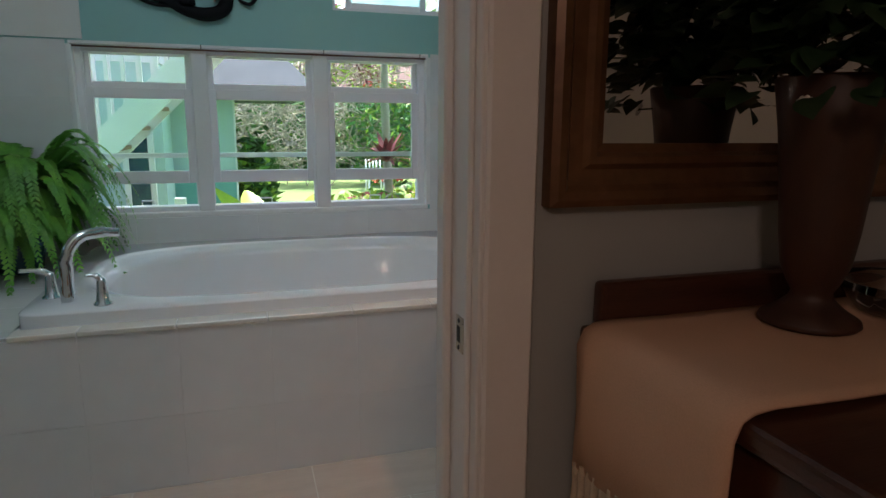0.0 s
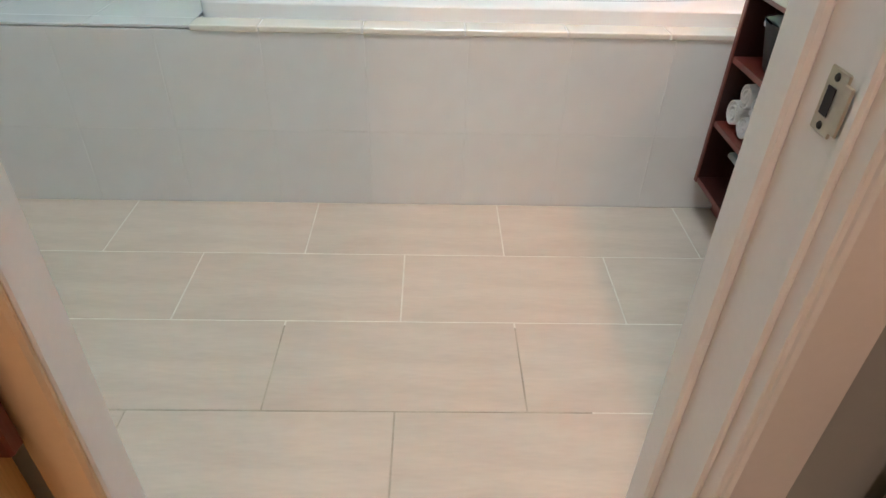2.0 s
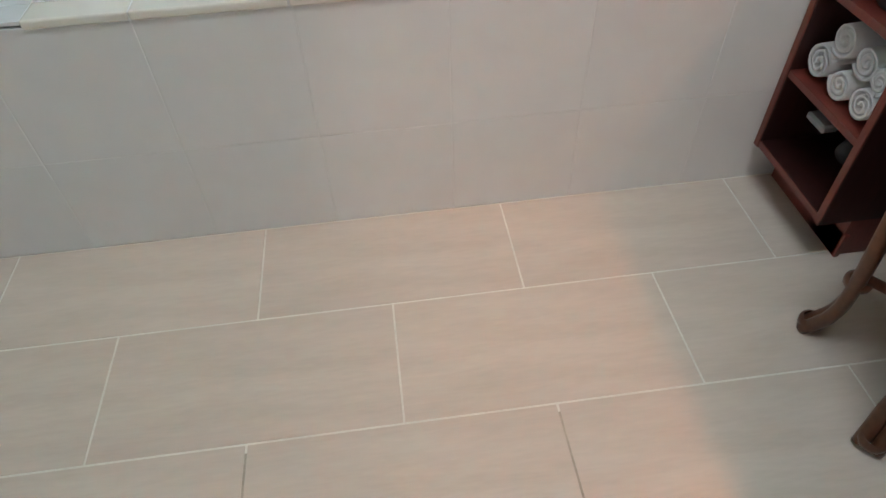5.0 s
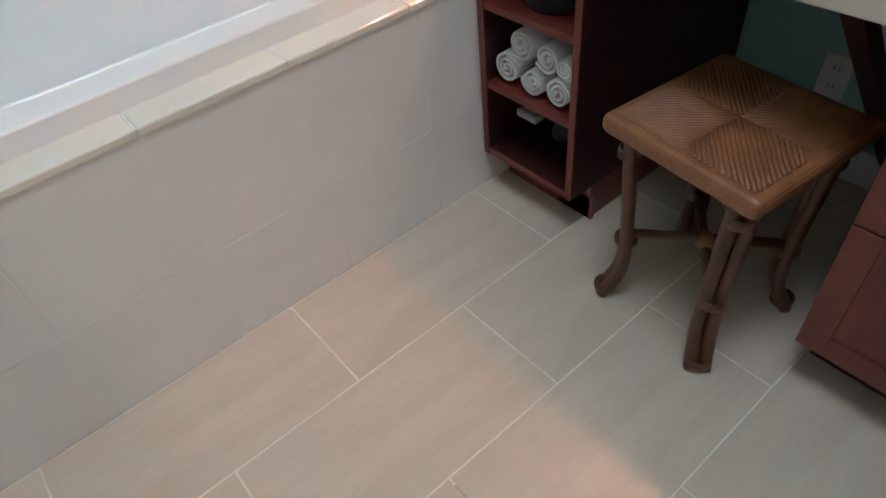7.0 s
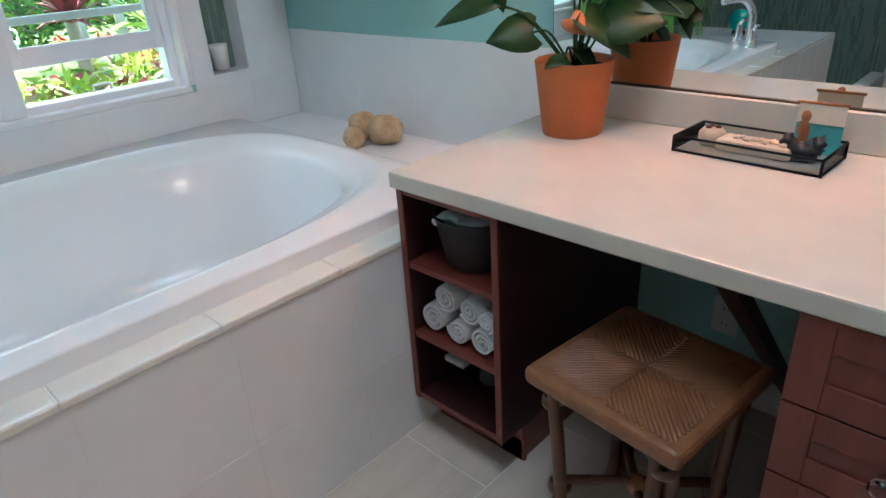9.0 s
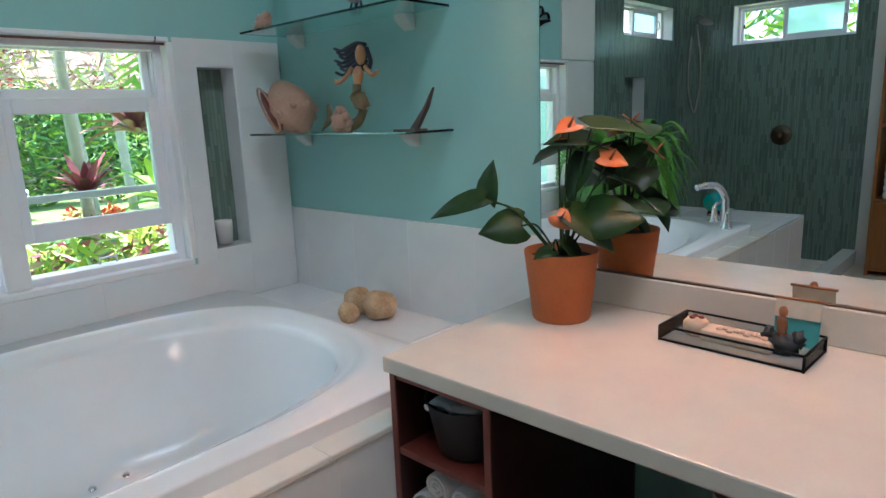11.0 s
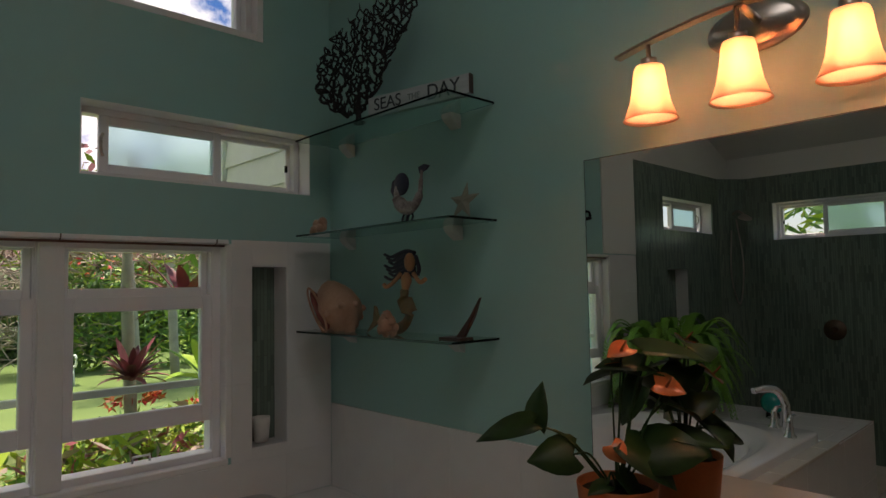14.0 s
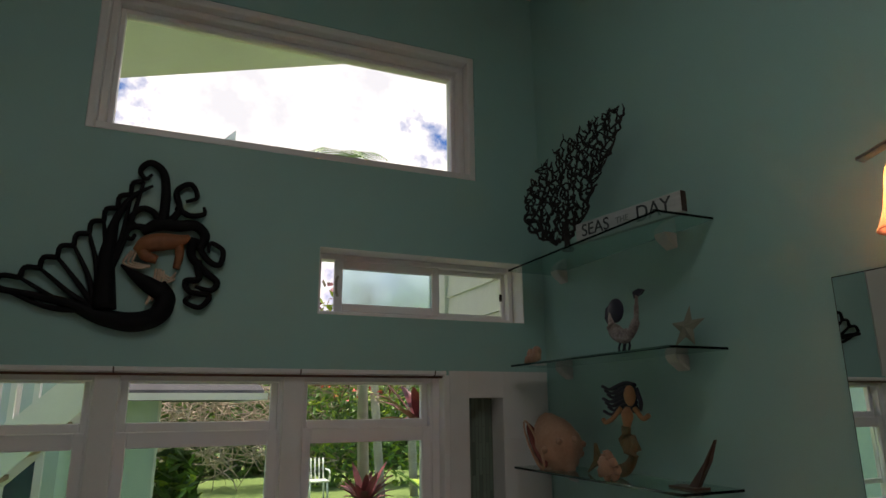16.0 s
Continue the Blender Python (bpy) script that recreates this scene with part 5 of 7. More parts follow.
tray = thing("glass_tray", (1.19, 1.375, TOPZ), "low rectangular glass tray with dark metal edges", "tray")
ta, tb = Vector((1.126, 1.539, 0)), Vector((1.114, 1.222, 0))
tx = (tb - ta).normalized()
tn = Vector((0, 0, 1)).cross(tx).normalized()
if tn.x < 0:
    tn = -tn
TW, TD, TH = (tb - ta).length, 0.150, 0.036
corners = [ta, tb, tb + tn * TD, ta + tn * TD]
for i in range(4):
    a, b = corners[i], corners[(i + 1) % 4]
    bm = B()
    inn = ((corners[(i + 2) % 4] - b).normalized()) * 0.003
    plate(bm, [a + Vector((0, 0, TOPZ + 0.004)), b + Vector((0, 0, TOPZ + 0.004)), b + Vector((0, 0, TOPZ + TH)), a + Vector((0, 0, TOPZ + TH))], inn)
    part("side_pane", bm, "tray_glass", tray)
    bm = B()
    for zz in (TOPZ + 0.003, TOPZ + TH):
        tube(bm, [a + Vector((0, 0, zz)), b + Vector((0, 0, zz))], 0.003, 6)
    tube(bm, [a + Vector((0, 0, TOPZ)), a + Vector((0, 0, TOPZ + TH))], 0.0034, 6)
    part("metal_edge", bm, "black_metal", tray)
bm = B()
plate(bm, [c + Vector((0, 0, TOPZ + 0.001)) for c in corners], (0, 0, 0.003))
part("base", bm, "tray_base", tray, "silvery grey tray base")
tc = (corners[0] + corners[2]) / 2
FZ = TOPZ + 0.005
bm = B()
m = Matrix.Translation(tc + Vector((0.0, -0.005, FZ))) @ Matrix.Rotation(math.atan2(tx.y, tx.x), 4, "Z")
bx(bm, -0.085, 0.075, -0.032, 0.034, 0, 0.026, 0.006, m, 0, 2)
for k in range(9):
    ell(bm, m @ Vector((-0.05 + 0.013 * k, 0.008 * math.sin(k * 2.2), 0.028)), (0.011, 0.008, 0.005), 8, 0, 0.3)
single("soap_block", bm, "sand", tc + Vector((0, 0, FZ)), "pale carved soap decorated with small shells", "soap")
bm = B()
p = ta + tx * 0.052 + tn * 0.085
lathe(bm, [(0, FZ), (0.026, FZ), (0.030, FZ + 0.01), (0.030, FZ + 0.028), (0.022, FZ + 0.038), (0, FZ + 0.04)], p.x, p.y, 20)
single("round_candle", bm, "sand", p + Vector((0, 0, FZ)), "small round cream candle with shell bits", "candle")
for k, (dx_, dy_) in enumerate(((0.006, 0.004), (-0.010, 0.006), (0.002, -0.012))):
    bm = B()
    ell(bm, (p.x + dx_, p.y + dy_, FZ + 0.042), (0.006, 0.008, 0.004), 8)
    single("pink_shell", bm, "shell_in", (p.x + dx_, p.y + dy_, FZ + 0.039), "tiny pink shell on the candle", "shell", "candle shells")
card = thing("picture_card", (1.285, 1.245, FZ), "upright cream and turquoise picture card", "card")
ca = tb + tx * -0.105 + tn * 0.135
cbp = tb + tx * -0.012 + tn * 0.140
for z0, z1, key, nm in ((FZ, FZ + 0.065, "card_sea", "lower_panel"), (FZ + 0.065, FZ + 0.105, "card_sky", "upper_panel")):
    bm = B()
    plate(bm, [ca + Vector((0, 0, z0)), cbp + Vector((0, 0, z0)), cbp + Vector((0.006, 0, z1)), ca + Vector((0.006, 0, z1))], (0.0025, 0, 0))
    part(nm, bm, key, card)
bm = B()
tube(bm, [ca + Vector((0.008, 0.004, FZ + 0.108)), cbp + Vector((0.008, -0.004, FZ + 0.108))], 0.0035, 6)
part("hanger_rod", bm, "orange_wood", card, "thin brown rod")
fg = (ca + cbp) / 2 + Vector((-0.055, 0.012, 0))
bm = B()
ell(bm, fg + Vector((0, 0, FZ + 0.022)), (0.026, 0.040, 0.022), 14, 0, 0.4)
for dy in (-0.03, 0.03):
    ell(bm, fg + Vector((0, dy, FZ + 0.034)), (0.012, 0.016, 0.02), 10, 0, 0.4)
tube(bm, spline([fg + Vector((0, 0, FZ + 0.036)), fg + Vector((0, 0.003, FZ + 0.06)), fg + Vector((0, 0.004, FZ + 0.082))], 4), [0.009] * 3 + [0.012] * 4 + [0.009] * 2, 9, 1)
ell(bm, fg + Vector((0, 0.002, FZ + 0.094)), (0.010, 0.010, 0.013), 10, 1)
for v in bm.verts:
    v.co.z = max(v.co.z, FZ)
single("small_figurine", bm, ["charcoal", "gold"], fg + Vector((0, 0, FZ)), "small ochre and black figurine in the tray", "figurine")

# corals on the deck
for c, r, g in (((1.20, 2.655, DECK + 0.052), (0.060, 0.072, 0.054), 1), ((1.185, 2.765, DECK + 0.050), (0.058, 0.055, 0.056), 2), ((1.10, 2.715, DECK + 0.034), (0.040, 0.036, 0.038), 3)):
    bm = B()
    ell(bm, c, r, 40, 0, 0.0)
    for v in bm.verts:
        out = (v.co - Vector(c)).normalized()
        v.co += out * (0.010 * noise.noise(v.co * 22 + Vector((g, 0, 0))) + 0.0035 * noise.noise(v.co * 110))
        v.co.z = max(v.co.z, DECK)
    for f in bm.faces:
        f.smooth = True
    single("coral_lump", bm, "coral", (c[0], c[1], DECK), "rounded tan coral lump on the tub deck", "coral", "coral lumps on the deck")
bm = B()
lathe(bm, [(0, 0.826), (0.030, 0.826), (0.036, 0.90), (0.037, 0.925), (0.033, 0.925), (0.030, 0.835), (0, 0.833)], 1.018, YN + 0.052, 20)
single("niche_cup", bm, "plastic_white", (1.018, YN + 0.052, 0.826), "plain white cup standing in the wall niche", "cup")

# ---- fern and glass float on the deck ----
fern = thing("fern", (-1.18, 3.05, DECK), "lush boston fern in a blue-green glazed pot", "potted plant")
FX, FY = -1.18, 3.05
bm = B()
lathe(bm, [(0, DECK), (0.100, DECK), (0.104, DECK + 0.015), (0.098, DECK + 0.020), (0.095, DECK + 0.03), (0.125, DECK + 0.15), (0.132, DECK + 0.20), (0.142, DECK + 0.205), (0.142, DECK + 0.225), (0.128, DECK + 0.225), (0.12, DECK + 0.19), (0, DECK + 0.19)], FX, FY, 36)
part("pot", bm, "glazed", fern, "blue-green glazed pot")
bm = B()
lathe(bm, [(0, DECK + 0.205), (0.119, DECK + 0.192)], FX, FY, 20)
part("soil", bm, "soil", fern)
rf = random.Random(3)


def frond(bm, a, ln, lift, droop, bright):
    d = Vector((math.cos(a), math.sin(a), 0))
    s = Vector((-math.sin(a), math.cos(a), 0))
    o = Vector((FX, FY, DECK + 0.20)) + d * 0.05
    sway = rf.uniform(-0.12, 0.12)
    n = 52
    prev = None
    for i in range(n):
        t = i / (n - 1)
        p = o + d * ln * (0.9 * t - 0.1 * t * t) + s * sway * t * t * ln + Vector((0, 0, lift * math.sin(t * 1.9) * ln - droop * t * t * t * ln))
        if p.z < DECK + 0.01:
            p.z = DECK + 0.01
        if p.y > YN - 0.03:
            p.y = YN - 0.03
        if p.x < -1.6 and p.z < DECK + 0.03:
            break
        if prev is not None and i > 3:
            w = 0.038 * math.sin(math.pi * min(1, 0.12 + 0.86 * t)) + 0.006
            fwd = (p - prev).normalized()
            across = fwd.cross(Vector((0, 0, 1)))
            across = across.normalized() if across.length > 0.01 else s
            for k in (-1, 1):
                tip = p + across * k * w + fwd * 0.012 + Vector((0, 0, -0.25 * w + rf.uniform(-0.004, 0.004)))
                if tip.y > YN - 0.02:
                    tip.y = YN - 0.02
                b0, b1 = p - fwd * 0.0048, p + fwd * 0.0048
                q = [bm.verts.new(v) for v in (b0, b0 * 0.45 + tip * 0.55 - fwd * 0.006, tip, b1 * 0.45 + tip * 0.55 + fwd * 0.006, b1)]
                bm.faces.new(q)
        prev = p


bm = B()
for i in range(300):
    a = i * 2.399
    frond(bm, a, rf.uniform(0.28, 0.58), rf.uniform(0.30, 1.05), rf.uniform(0.30, 0.95), 0)
tagged(part("fronds", bm, "fern", fern, "arching green fern fronds"), kind="stuff")
bm = B()
tube(bm, spline([(FX - 0.02, FY, DECK + 0.2), (FX - 0.06, FY - 0.02, DECK + 0.42), (FX - 0.10, FY - 0.03, DECK + 0.56), (FX - 0.07, FY - 0.03, DECK + 0.60), (FX - 0.05, FY - 0.03, DECK + 0.565)], 6), 0.004, 6)
part("fiddlehead", bm, "fern", fern, "curled young fern frond")
fl = thing("glass_float", (-1.352, 2.47, DECK), "turquoise glass ball on a clear ring stand", "glass ball")
bm = B()
ell(bm, (-1.352, 2.47, DECK + 0.093), (0.070, 0.070, 0.066), 28)
part("ball", bm, "float_glass", fl)
bm = B()
lathe(bm, [(0.036, DECK), (0.042, DECK + 0.002), (0.038, DECK + 0.030), (0.034, DECK + 0.030), (0.036, DECK)], -1.352, 2.47, 24)
part("ring_stand", bm, "crystal", fl)

# ---- black metal wall sculpture, one plain piece ----
bm = B()
YS = YN - 0.022


def wp(x, z):
    return Vector((x, YS, z))


def curl(x, z, r, turns, start, sgn, w):
    pts = []
    n = int(14 * turns)
    for i in range(n + 1):
        a = start + sgn * 2 * math.pi * turns * i / n
        rr = r * (1 - 0.72 * i / n)
        pts.append(wp(x + rr * math.cos(a), z + rr * math.sin(a)))
    tube(bm, pts, [w * (1 - 0.5 * i / n) for i in range(n + 1)], 6, 0, 1.0)


fan_c = wp(-0.44, 1.86)
tips = []
for k in range(10):
    t = k / 9
    tips.append(wp(-0.73 + 0.40 * t ** 0.8, 1.905 + 0.40 * t ** 1.25))
hub = [wp(-0.455 + 0.03 * k / 9, 1.835 + 0.06 * k / 9) for k in range(10)]
for k in range(10):
    mid = (tips[k] + hub[k]) / 2 + Vector((0.015, 0, 0.02 - 0.05 * (1 - k / 9)))
    tube(bm, spline([hub[k], mid, tips[k]], 5), [0.013, 0.012, 0.011, 0.010, 0.0095, 0.009, 0.0085, 0.008, 0.0075, 0.007, 0.006], 6)
for k in range(9):
    a, b = tips[k], tips[k + 1]
    mid = (a + b) / 2 + Vector((-0.016, 0, 0.016))
    tube(bm, spline([a, mid, b], 4), 0.009, 6)


def sweep(points, widths, idx=0, steps=6, flat=1.0):
    """A tapering bent bar; widths are spread evenly along it."""
    pts = spline([wp(*p) for p in points], steps)
    n = len(pts) - 1
    ws = []
    for i in range(n + 1):
        f = i / n * (len(widths) - 1)
        k = min(int(f), len(widths) - 2)
        ws.append(widths[k] + (widths[k + 1] - widths[k]) * (f - k))
    tube(bm, pts, ws, 8, idx, flat)


sweep([(-0.735, 1.893), (-0.60, 1.872), (-0.51, 1.852), (-0.415, 1.815), (-0.32, 1.800), (-0.245, 1.825), (-0.222, 1.885), (-0.25, 1.932)], [0.010, 0.014, 0.018, 0.030, 0.036, 0.036, 0.034, 0.030])
sweep([(-0.225, 1.90), (-0.28, 1.932), (-0.327, 1.962), (-0.372, 1.996)], [0.034, 0.030, 0.018, 0.004])
sweep([(-0.41, 1.84), (-0.417, 1.952), (-0.419, 2.051), (-0.404, 2.154), (-0.363, 2.241), (-0.299, 2.292)], [0.040, 0.032, 0.022, 0.014, 0.010, 0.005])
# plain ochre middle
sweep([(-0.33, 2.045), (-0.30, 2.075), (-0.25, 2.088), (-0.20, 2.095), (-0.160, 2.113)], [0.016, 0.032, 0.034, 0.026, 0.012], 1)
sweep([(-0.20, 2.10), (-0.19, 2.05), (-0.197, 1.995)], [0.018, 0.016, 0.012], 1)
sweep([(-0.315, 2.06), (-0.30, 2.035), (-0.262, 2.022)], [0.020, 0.022, 0.016], 1)
for k in range(3):
    sweep([(-0.344 + 0.008 * k, 2.047), (-0.366 + 0.014 * k, 2.004 + 0.004 * k), (-0.325, 1.988 + 0.008 * k), (-0.281, 1.997)], [0.0045, 0.0045], 2)
    sweep([(-0.262 + 0.008 * k, 1.99), (-0.268 + 0.010 * k, 1.92), (-0.282 + 0.016 * k, 1.862 + 0.014 * k), (-0.258 + 0.010 * k, 1.93), (-0.252 + 0.008 * k, 1.985)], [0.004, 0.004], 2)
    sweep([(-0.252, 1.985), (-0.226 + 0.006 * k, 1.945 + 0.008 * k), (-0.196, 1.957 + 0.012 * k)], [0.004, 0.004], 2)
# curling bands
sweep([(-0.318, 2.118), (-0.27, 2.150), (-0.20, 2.152), (-0.145, 2.158), (-0.110, 2.122), (-0.128, 2.068)], [0.014, 0.024, 0.022, 0.020, 0.018, 0.014])
sweep([(-0.262, 2.14), (-0.253, 2.20), (-0.256, 2.29), (-0.272, 2.352), (-0.315, 2.378), (-0.345, 2.345), (-0.325, 2.315), (-0.305, 2.335)], [0.022, 0.018, 0.016, 0.014, 0.012, 0.010, 0.008, 0.005])
sweep([(-0.262, 2.155), (-0.290, 2.195), (-0.330, 2.202), (-0.360, 2.158), (-0.318, 2.130), (-0.300, 2.15)], [0.014, 0.012, 0.011, 0.010, 0.009, 0.006])
sweep([(-0.30, 2.135), (-0.345, 2.135), (-0.374, 2.106), (-0.350, 2.09), (-0.338, 2.108)], [0.012, 0.010, 0.009, 0.006])
sweep([(-0.235, 2.16), (-0.204, 2.215), (-0.219, 2.281), (-0.173, 2.314), (-0.148, 2.267), (-0.185, 2.245)], [0.014, 0.012, 0.011, 0.010, 0.009, 0.006])
sweep([(-0.215, 2.222), (-0.17, 2.195), (-0.120, 2.205), (-0.122, 2.232)], [0.012, 0.011, 0.009, 0.005])
sweep([(-0.125, 2.075), (-0.092, 2.032), (-0.053, 2.020), (-0.045, 2.073), (-0.088, 2.098), (-0.094, 2.062)], [0.012, 0.012, 0.011, 0.010, 0.009, 0.006])
sweep([(-0.145, 2.11), (-0.152, 2.05), (-0.105, 1.995), (-0.058, 1.957), (-0.075, 1.925), (-0.13, 1.935)], [0.018, 0.016, 0.014, 0.012, 0.011, 0.007])
sweep([(-0.130, 2.03), (-0.120, 1.965), (-0.162, 1.952), (-0.146, 1.916), (-0.080, 1.905), (-0.108, 1.862), (-0.158, 1.879), (-0.142, 1.903)], [0.016, 0.013, 0.012, 0.011, 0.011, 0.010, 0.009, 0.006])
single("wall_sculpture", bm, ["black_metal", "gold", "sand"], (-0.35, YS, 2.05), "black metal sea wall sculpture with ochre middle", "wall art")

# ---- the shower and shelf side, seen in the mirror ----
sh = thing("shower_set", (-2.83, 3.25, 1.2), "wall shower head with hand shower and hose", "shower head")
nrm = Vector((0.62, -0.78, 0)).normalized()
fc = Vector((-2.885, 3.275, 0))
bm = B()
tube(bm, spline([fc + Vector((0, 0, 2.05)), fc + nrm * 0.08 + Vector((0, 0, 2.07)), fc + nrm * 0.17 + Vector((0, 0, 2.03))], 5), 0.011, 8)
part("arm", bm, "nickel", sh)
bm = B()
lathe(bm, [(0, 0.03), (0.02, 0.03), (0.055, 0.008), (0.058, 0), (0, 0)], n=20, m=Matrix.Translation(fc + nrm * 0.19 + Vector((0, 0, 1.995))) @ pose(0, 0, 0, 20, 20, 0))
part("head", bm, "nickel", sh)
bm = B()
tube(bm, spline([fc + nrm * 0.05 + Vector((0, 0, 2.0)), fc + nrm * 0.06 + Vector((-0.03, -0.03, 1.6)), fc + nrm * 0.06 + Vector((0.0, 0, 1.25)), fc + nrm * 0.05 + Vector((0.05, 0.04, 1.5)), fc + nrm * 0.05 + Vector((0.04, 0.03, 1.9))], 8), 0.007, 7)
part("hose", bm, "nickel", sh)
sv = thing("shower_valve", (XW + 0.03, 2.54, 1.04), "round dark bronze shower valve", "valve")
bm = B()
lathe(bm, [(0, 0.012), (0.075, 0.012), (0.085, 0)], n=28, m=Matrix.Translation((XW + 0.012, 2.54, 1.04)) @ pose(0, 0, 0, 0, 90, 0))
part("plate", bm, "bronze", sv)
bm = B()
lathe(bm, [(0, 0.06), (0.022, 0.06), (0.030, 0.03), (0.03, 0)], n=18, m=Matrix.Translation((XW + 0.02, 2.54, 1.04)) @ pose(0, 0, 0, 0, 90, 0))
part("knob", bm, "bronze", sv)
bm = B()
bx(bm, -3.0, -1.70, 1.92, 2.02, 0, 0.12, 0.006)
setting("shower_curb", bm, "wall_tile", "low white tiled curb of the shower", "curb")
un = thing("wooden_shelf_unit", (-2.8, 1.5, 0), "tall orange wooden shelf unit with towels", "shelf unit")
for y in (1.00, 1.78):
    bm = B()
    bx(bm, XW + 0.012, -2.65, y, y + 0.022, 0, 2.02, 0.002)
    part("side", bm, "orange_wood", un)
for zz in (0.04, 0.56, 1.11, 1.55, 1.985):
    bm = B()
    bx(bm, XW + 0.012, -2.65, 1.022, 1.78, zz, zz + 0.022, 0.002)
    part("shelf", bm, "orange_wood", un)
bm = B()
bx(bm, -2.655, -2.64, 1.024, 1.778, 0.065, 0.558, 0.003)
dd = part("door", bm, "orange_wood", un)
bm = B()
ell(bm, (-2.628, 1.40, 0.42), (0.012, 0.012, 0.012), 10)
part("knob", bm, "bronze", dd)
for zz, k in ((0.583, 5), (1.573, 2)):
    for i in range(k):
        bm = B()
        bx(bm, -2.96, -2.67, 1.46, 1.74, zz + 0.055 * i, zz + 0.055 * i + 0.052, 0.02, None, 0, 3)
        single("folded_towel", bm, "towel", (-2.8, 1.6, zz + 0.055 * i), "folded white bath towel on the wooden shelves", "towel", "folded towels")
for y in (1.62, 1.70):
    bm = B()
    lathe(bm, [(0, 1.133), (0.04, 1.133), (0.042, 1.15), (0.040, 1.25), (0.02, 1.28), (0.02, 1.31), (0, 1.31)], -2.78, y, 16)
    single("glass_jar", bm, "glazed", (-2.78, y, 1.133), "dark glass jar on the wooden shelves", "jar", "jars on the shelf")
bm = B()
ell(bm, (-2.8, 1.62, 2.11), (0.10, 0.09, 0.105), 18, 0, 0.12)
tube(bm, spline([(-2.75, 1.68, 2.18), (-2.74, 1.70, 2.24), (-2.75, 1.69, 2.27)], 4), 0.02, 7)
for v in bm.verts:
    v.co.z = max(v.co.z, 2.007)
single("black_vase", bm, "charcoal", (-2.8, 1.62, 2.007), "rounded black vase on top of the shelf unit", "vase")

# ---- bedroom side of the door ----
DZ = 0.975
dr = thing("dresser", (0.75, 0.31, 0), "dark stained wooden dresser with back rail", "dresser")
bm = B()
bx(bm, 0.282, 1.35, 0.06, 0.55, 0.02, DZ - 0.03, 0.004)
part("body", bm, "dark_wood", dr)
bm = B()
bx(bm, 0.265, 1.37, 0.035, 0.560, DZ - 0.03, DZ, 0.010, None, 0, 3)
part("top", bm, "dark_wood", dr)
bm = B()
bx(bm, 0.285, 1.33, 0.535, 0.560, DZ, DZ + 0.066, 0.010, None, 0, 3)
part("back_rail", bm, "dark_wood", dr)
for i in range(3):
    bm = B()
    bx(bm, 0.29, 1.32, 0.050, 0.062, 0.08 + 0.29 * i, 0.08 + 0.29 * i + 0.27, 0.005)
    d = part("drawer", bm, "dark_wood", dr)
    for x in (0.55, 1.06):
        bm = B()
        tube(bm, spline([(x - 0.04, 0.052, 0.22 + 0.29 * i), (x, 0.025, 0.21 + 0.29 * i), (x + 0.04, 0.052, 0.22 + 0.29 * i)], 4), 0.006, 6)
        part("pull", bm, "brass", d)
run = thing("table_runner", (0.6, 0.37, DZ), "tan woven runner draped over the dresser end", "cloth")
bm = B()
prof = [(1.30, DZ + 0.009), (0.9, DZ + 0.009), (0.6, DZ + 0.010), (0.40, DZ + 0.009), (0.300, DZ + 0.010), (0.274, DZ + 0.010), (0.259, DZ + 0.002), (0.254, DZ - 0.02), (0.253, DZ - 0.12), (0.255, 0.795)]
ys = [0.231 + (0.534 - 0.231) * k / 12 for k in range(13)]
grid = []
for i, (x, zz) in enumerate(prof):
    row = []
    for k, y in enumerate(ys):
        wob = 0.006 * math.sin(k * 0.9 + i) * (1 if i > 6 else 0.0)
        rip = 0.0025 * (1 + noise.noise(Vector((x * 6, y * 9, 0)))) if i < 5 else 0
        row.append(bm.verts.new((x - abs(wob), y, zz + rip - (0.03 * (k / 12) if i == 9 else 0))))
    grid.append(row)
for a, b in zip(grid, grid[1:]):
    for k in range(12):
        bm.faces.new((a[k], a[k + 1], b[k + 1], b[k])).smooth = True
solidify(part("cloth", bm, "cloth", run), 0.004)
rt = random.Random(8)
for k in range(17):
    y = 0.237 + (0.528 - 0.237) * k / 16
    zt = 0.797 - 0.03 * (y - 0.215) / 0.33
    bm = B()
    e = rt.uniform(-0.006, 0.006)
    tube(bm, spline([(0.253, y, zt + 0.006), (0.254, y + e * 0.3, zt - 0.018), (0.251, y + e, zt - 0.045), (0.249, y + e * 1.4, zt - 0.064)], 4), [0.004] * 2 + [0.0065] * 3 + [0.006] * 3 + [0.0068] * 3 + [0.0075] * 2, 7)
    part("tassel", bm, "fringe", run, "knotted cream cotton tassel")
vs = thing("flower_vase", (0.52, 0.38, DZ), "brown turned pedestal vase with dark foliage", "vase")
VX, VY = 0.560, 0.437
bm = B()
v0 = DZ + 0.014
lathe(bm, [(0, v0), (0.062, v0), (0.066, v0 + 0.004), (0.064, v0 + 0.010), (0.045, v0 + 0.022), (0.030, v0 + 0.036), (0.026, v0 + 0.046), (0.034, v0 + 0.060), (0.044, v0 + 0.085), (0.050, v0 + 0.13), (0.056, v0 + 0.20), (0.064, v0 + 0.27), (0.074, v0 + 0.335), (0.071, v0 + 0.338), (0.058, v0 + 0.27), (0, v0 + 0.26)], VX, VY, 40)
part("vase_body", bm, "vase", vs)
rv = random.Random(4)
bm = B()
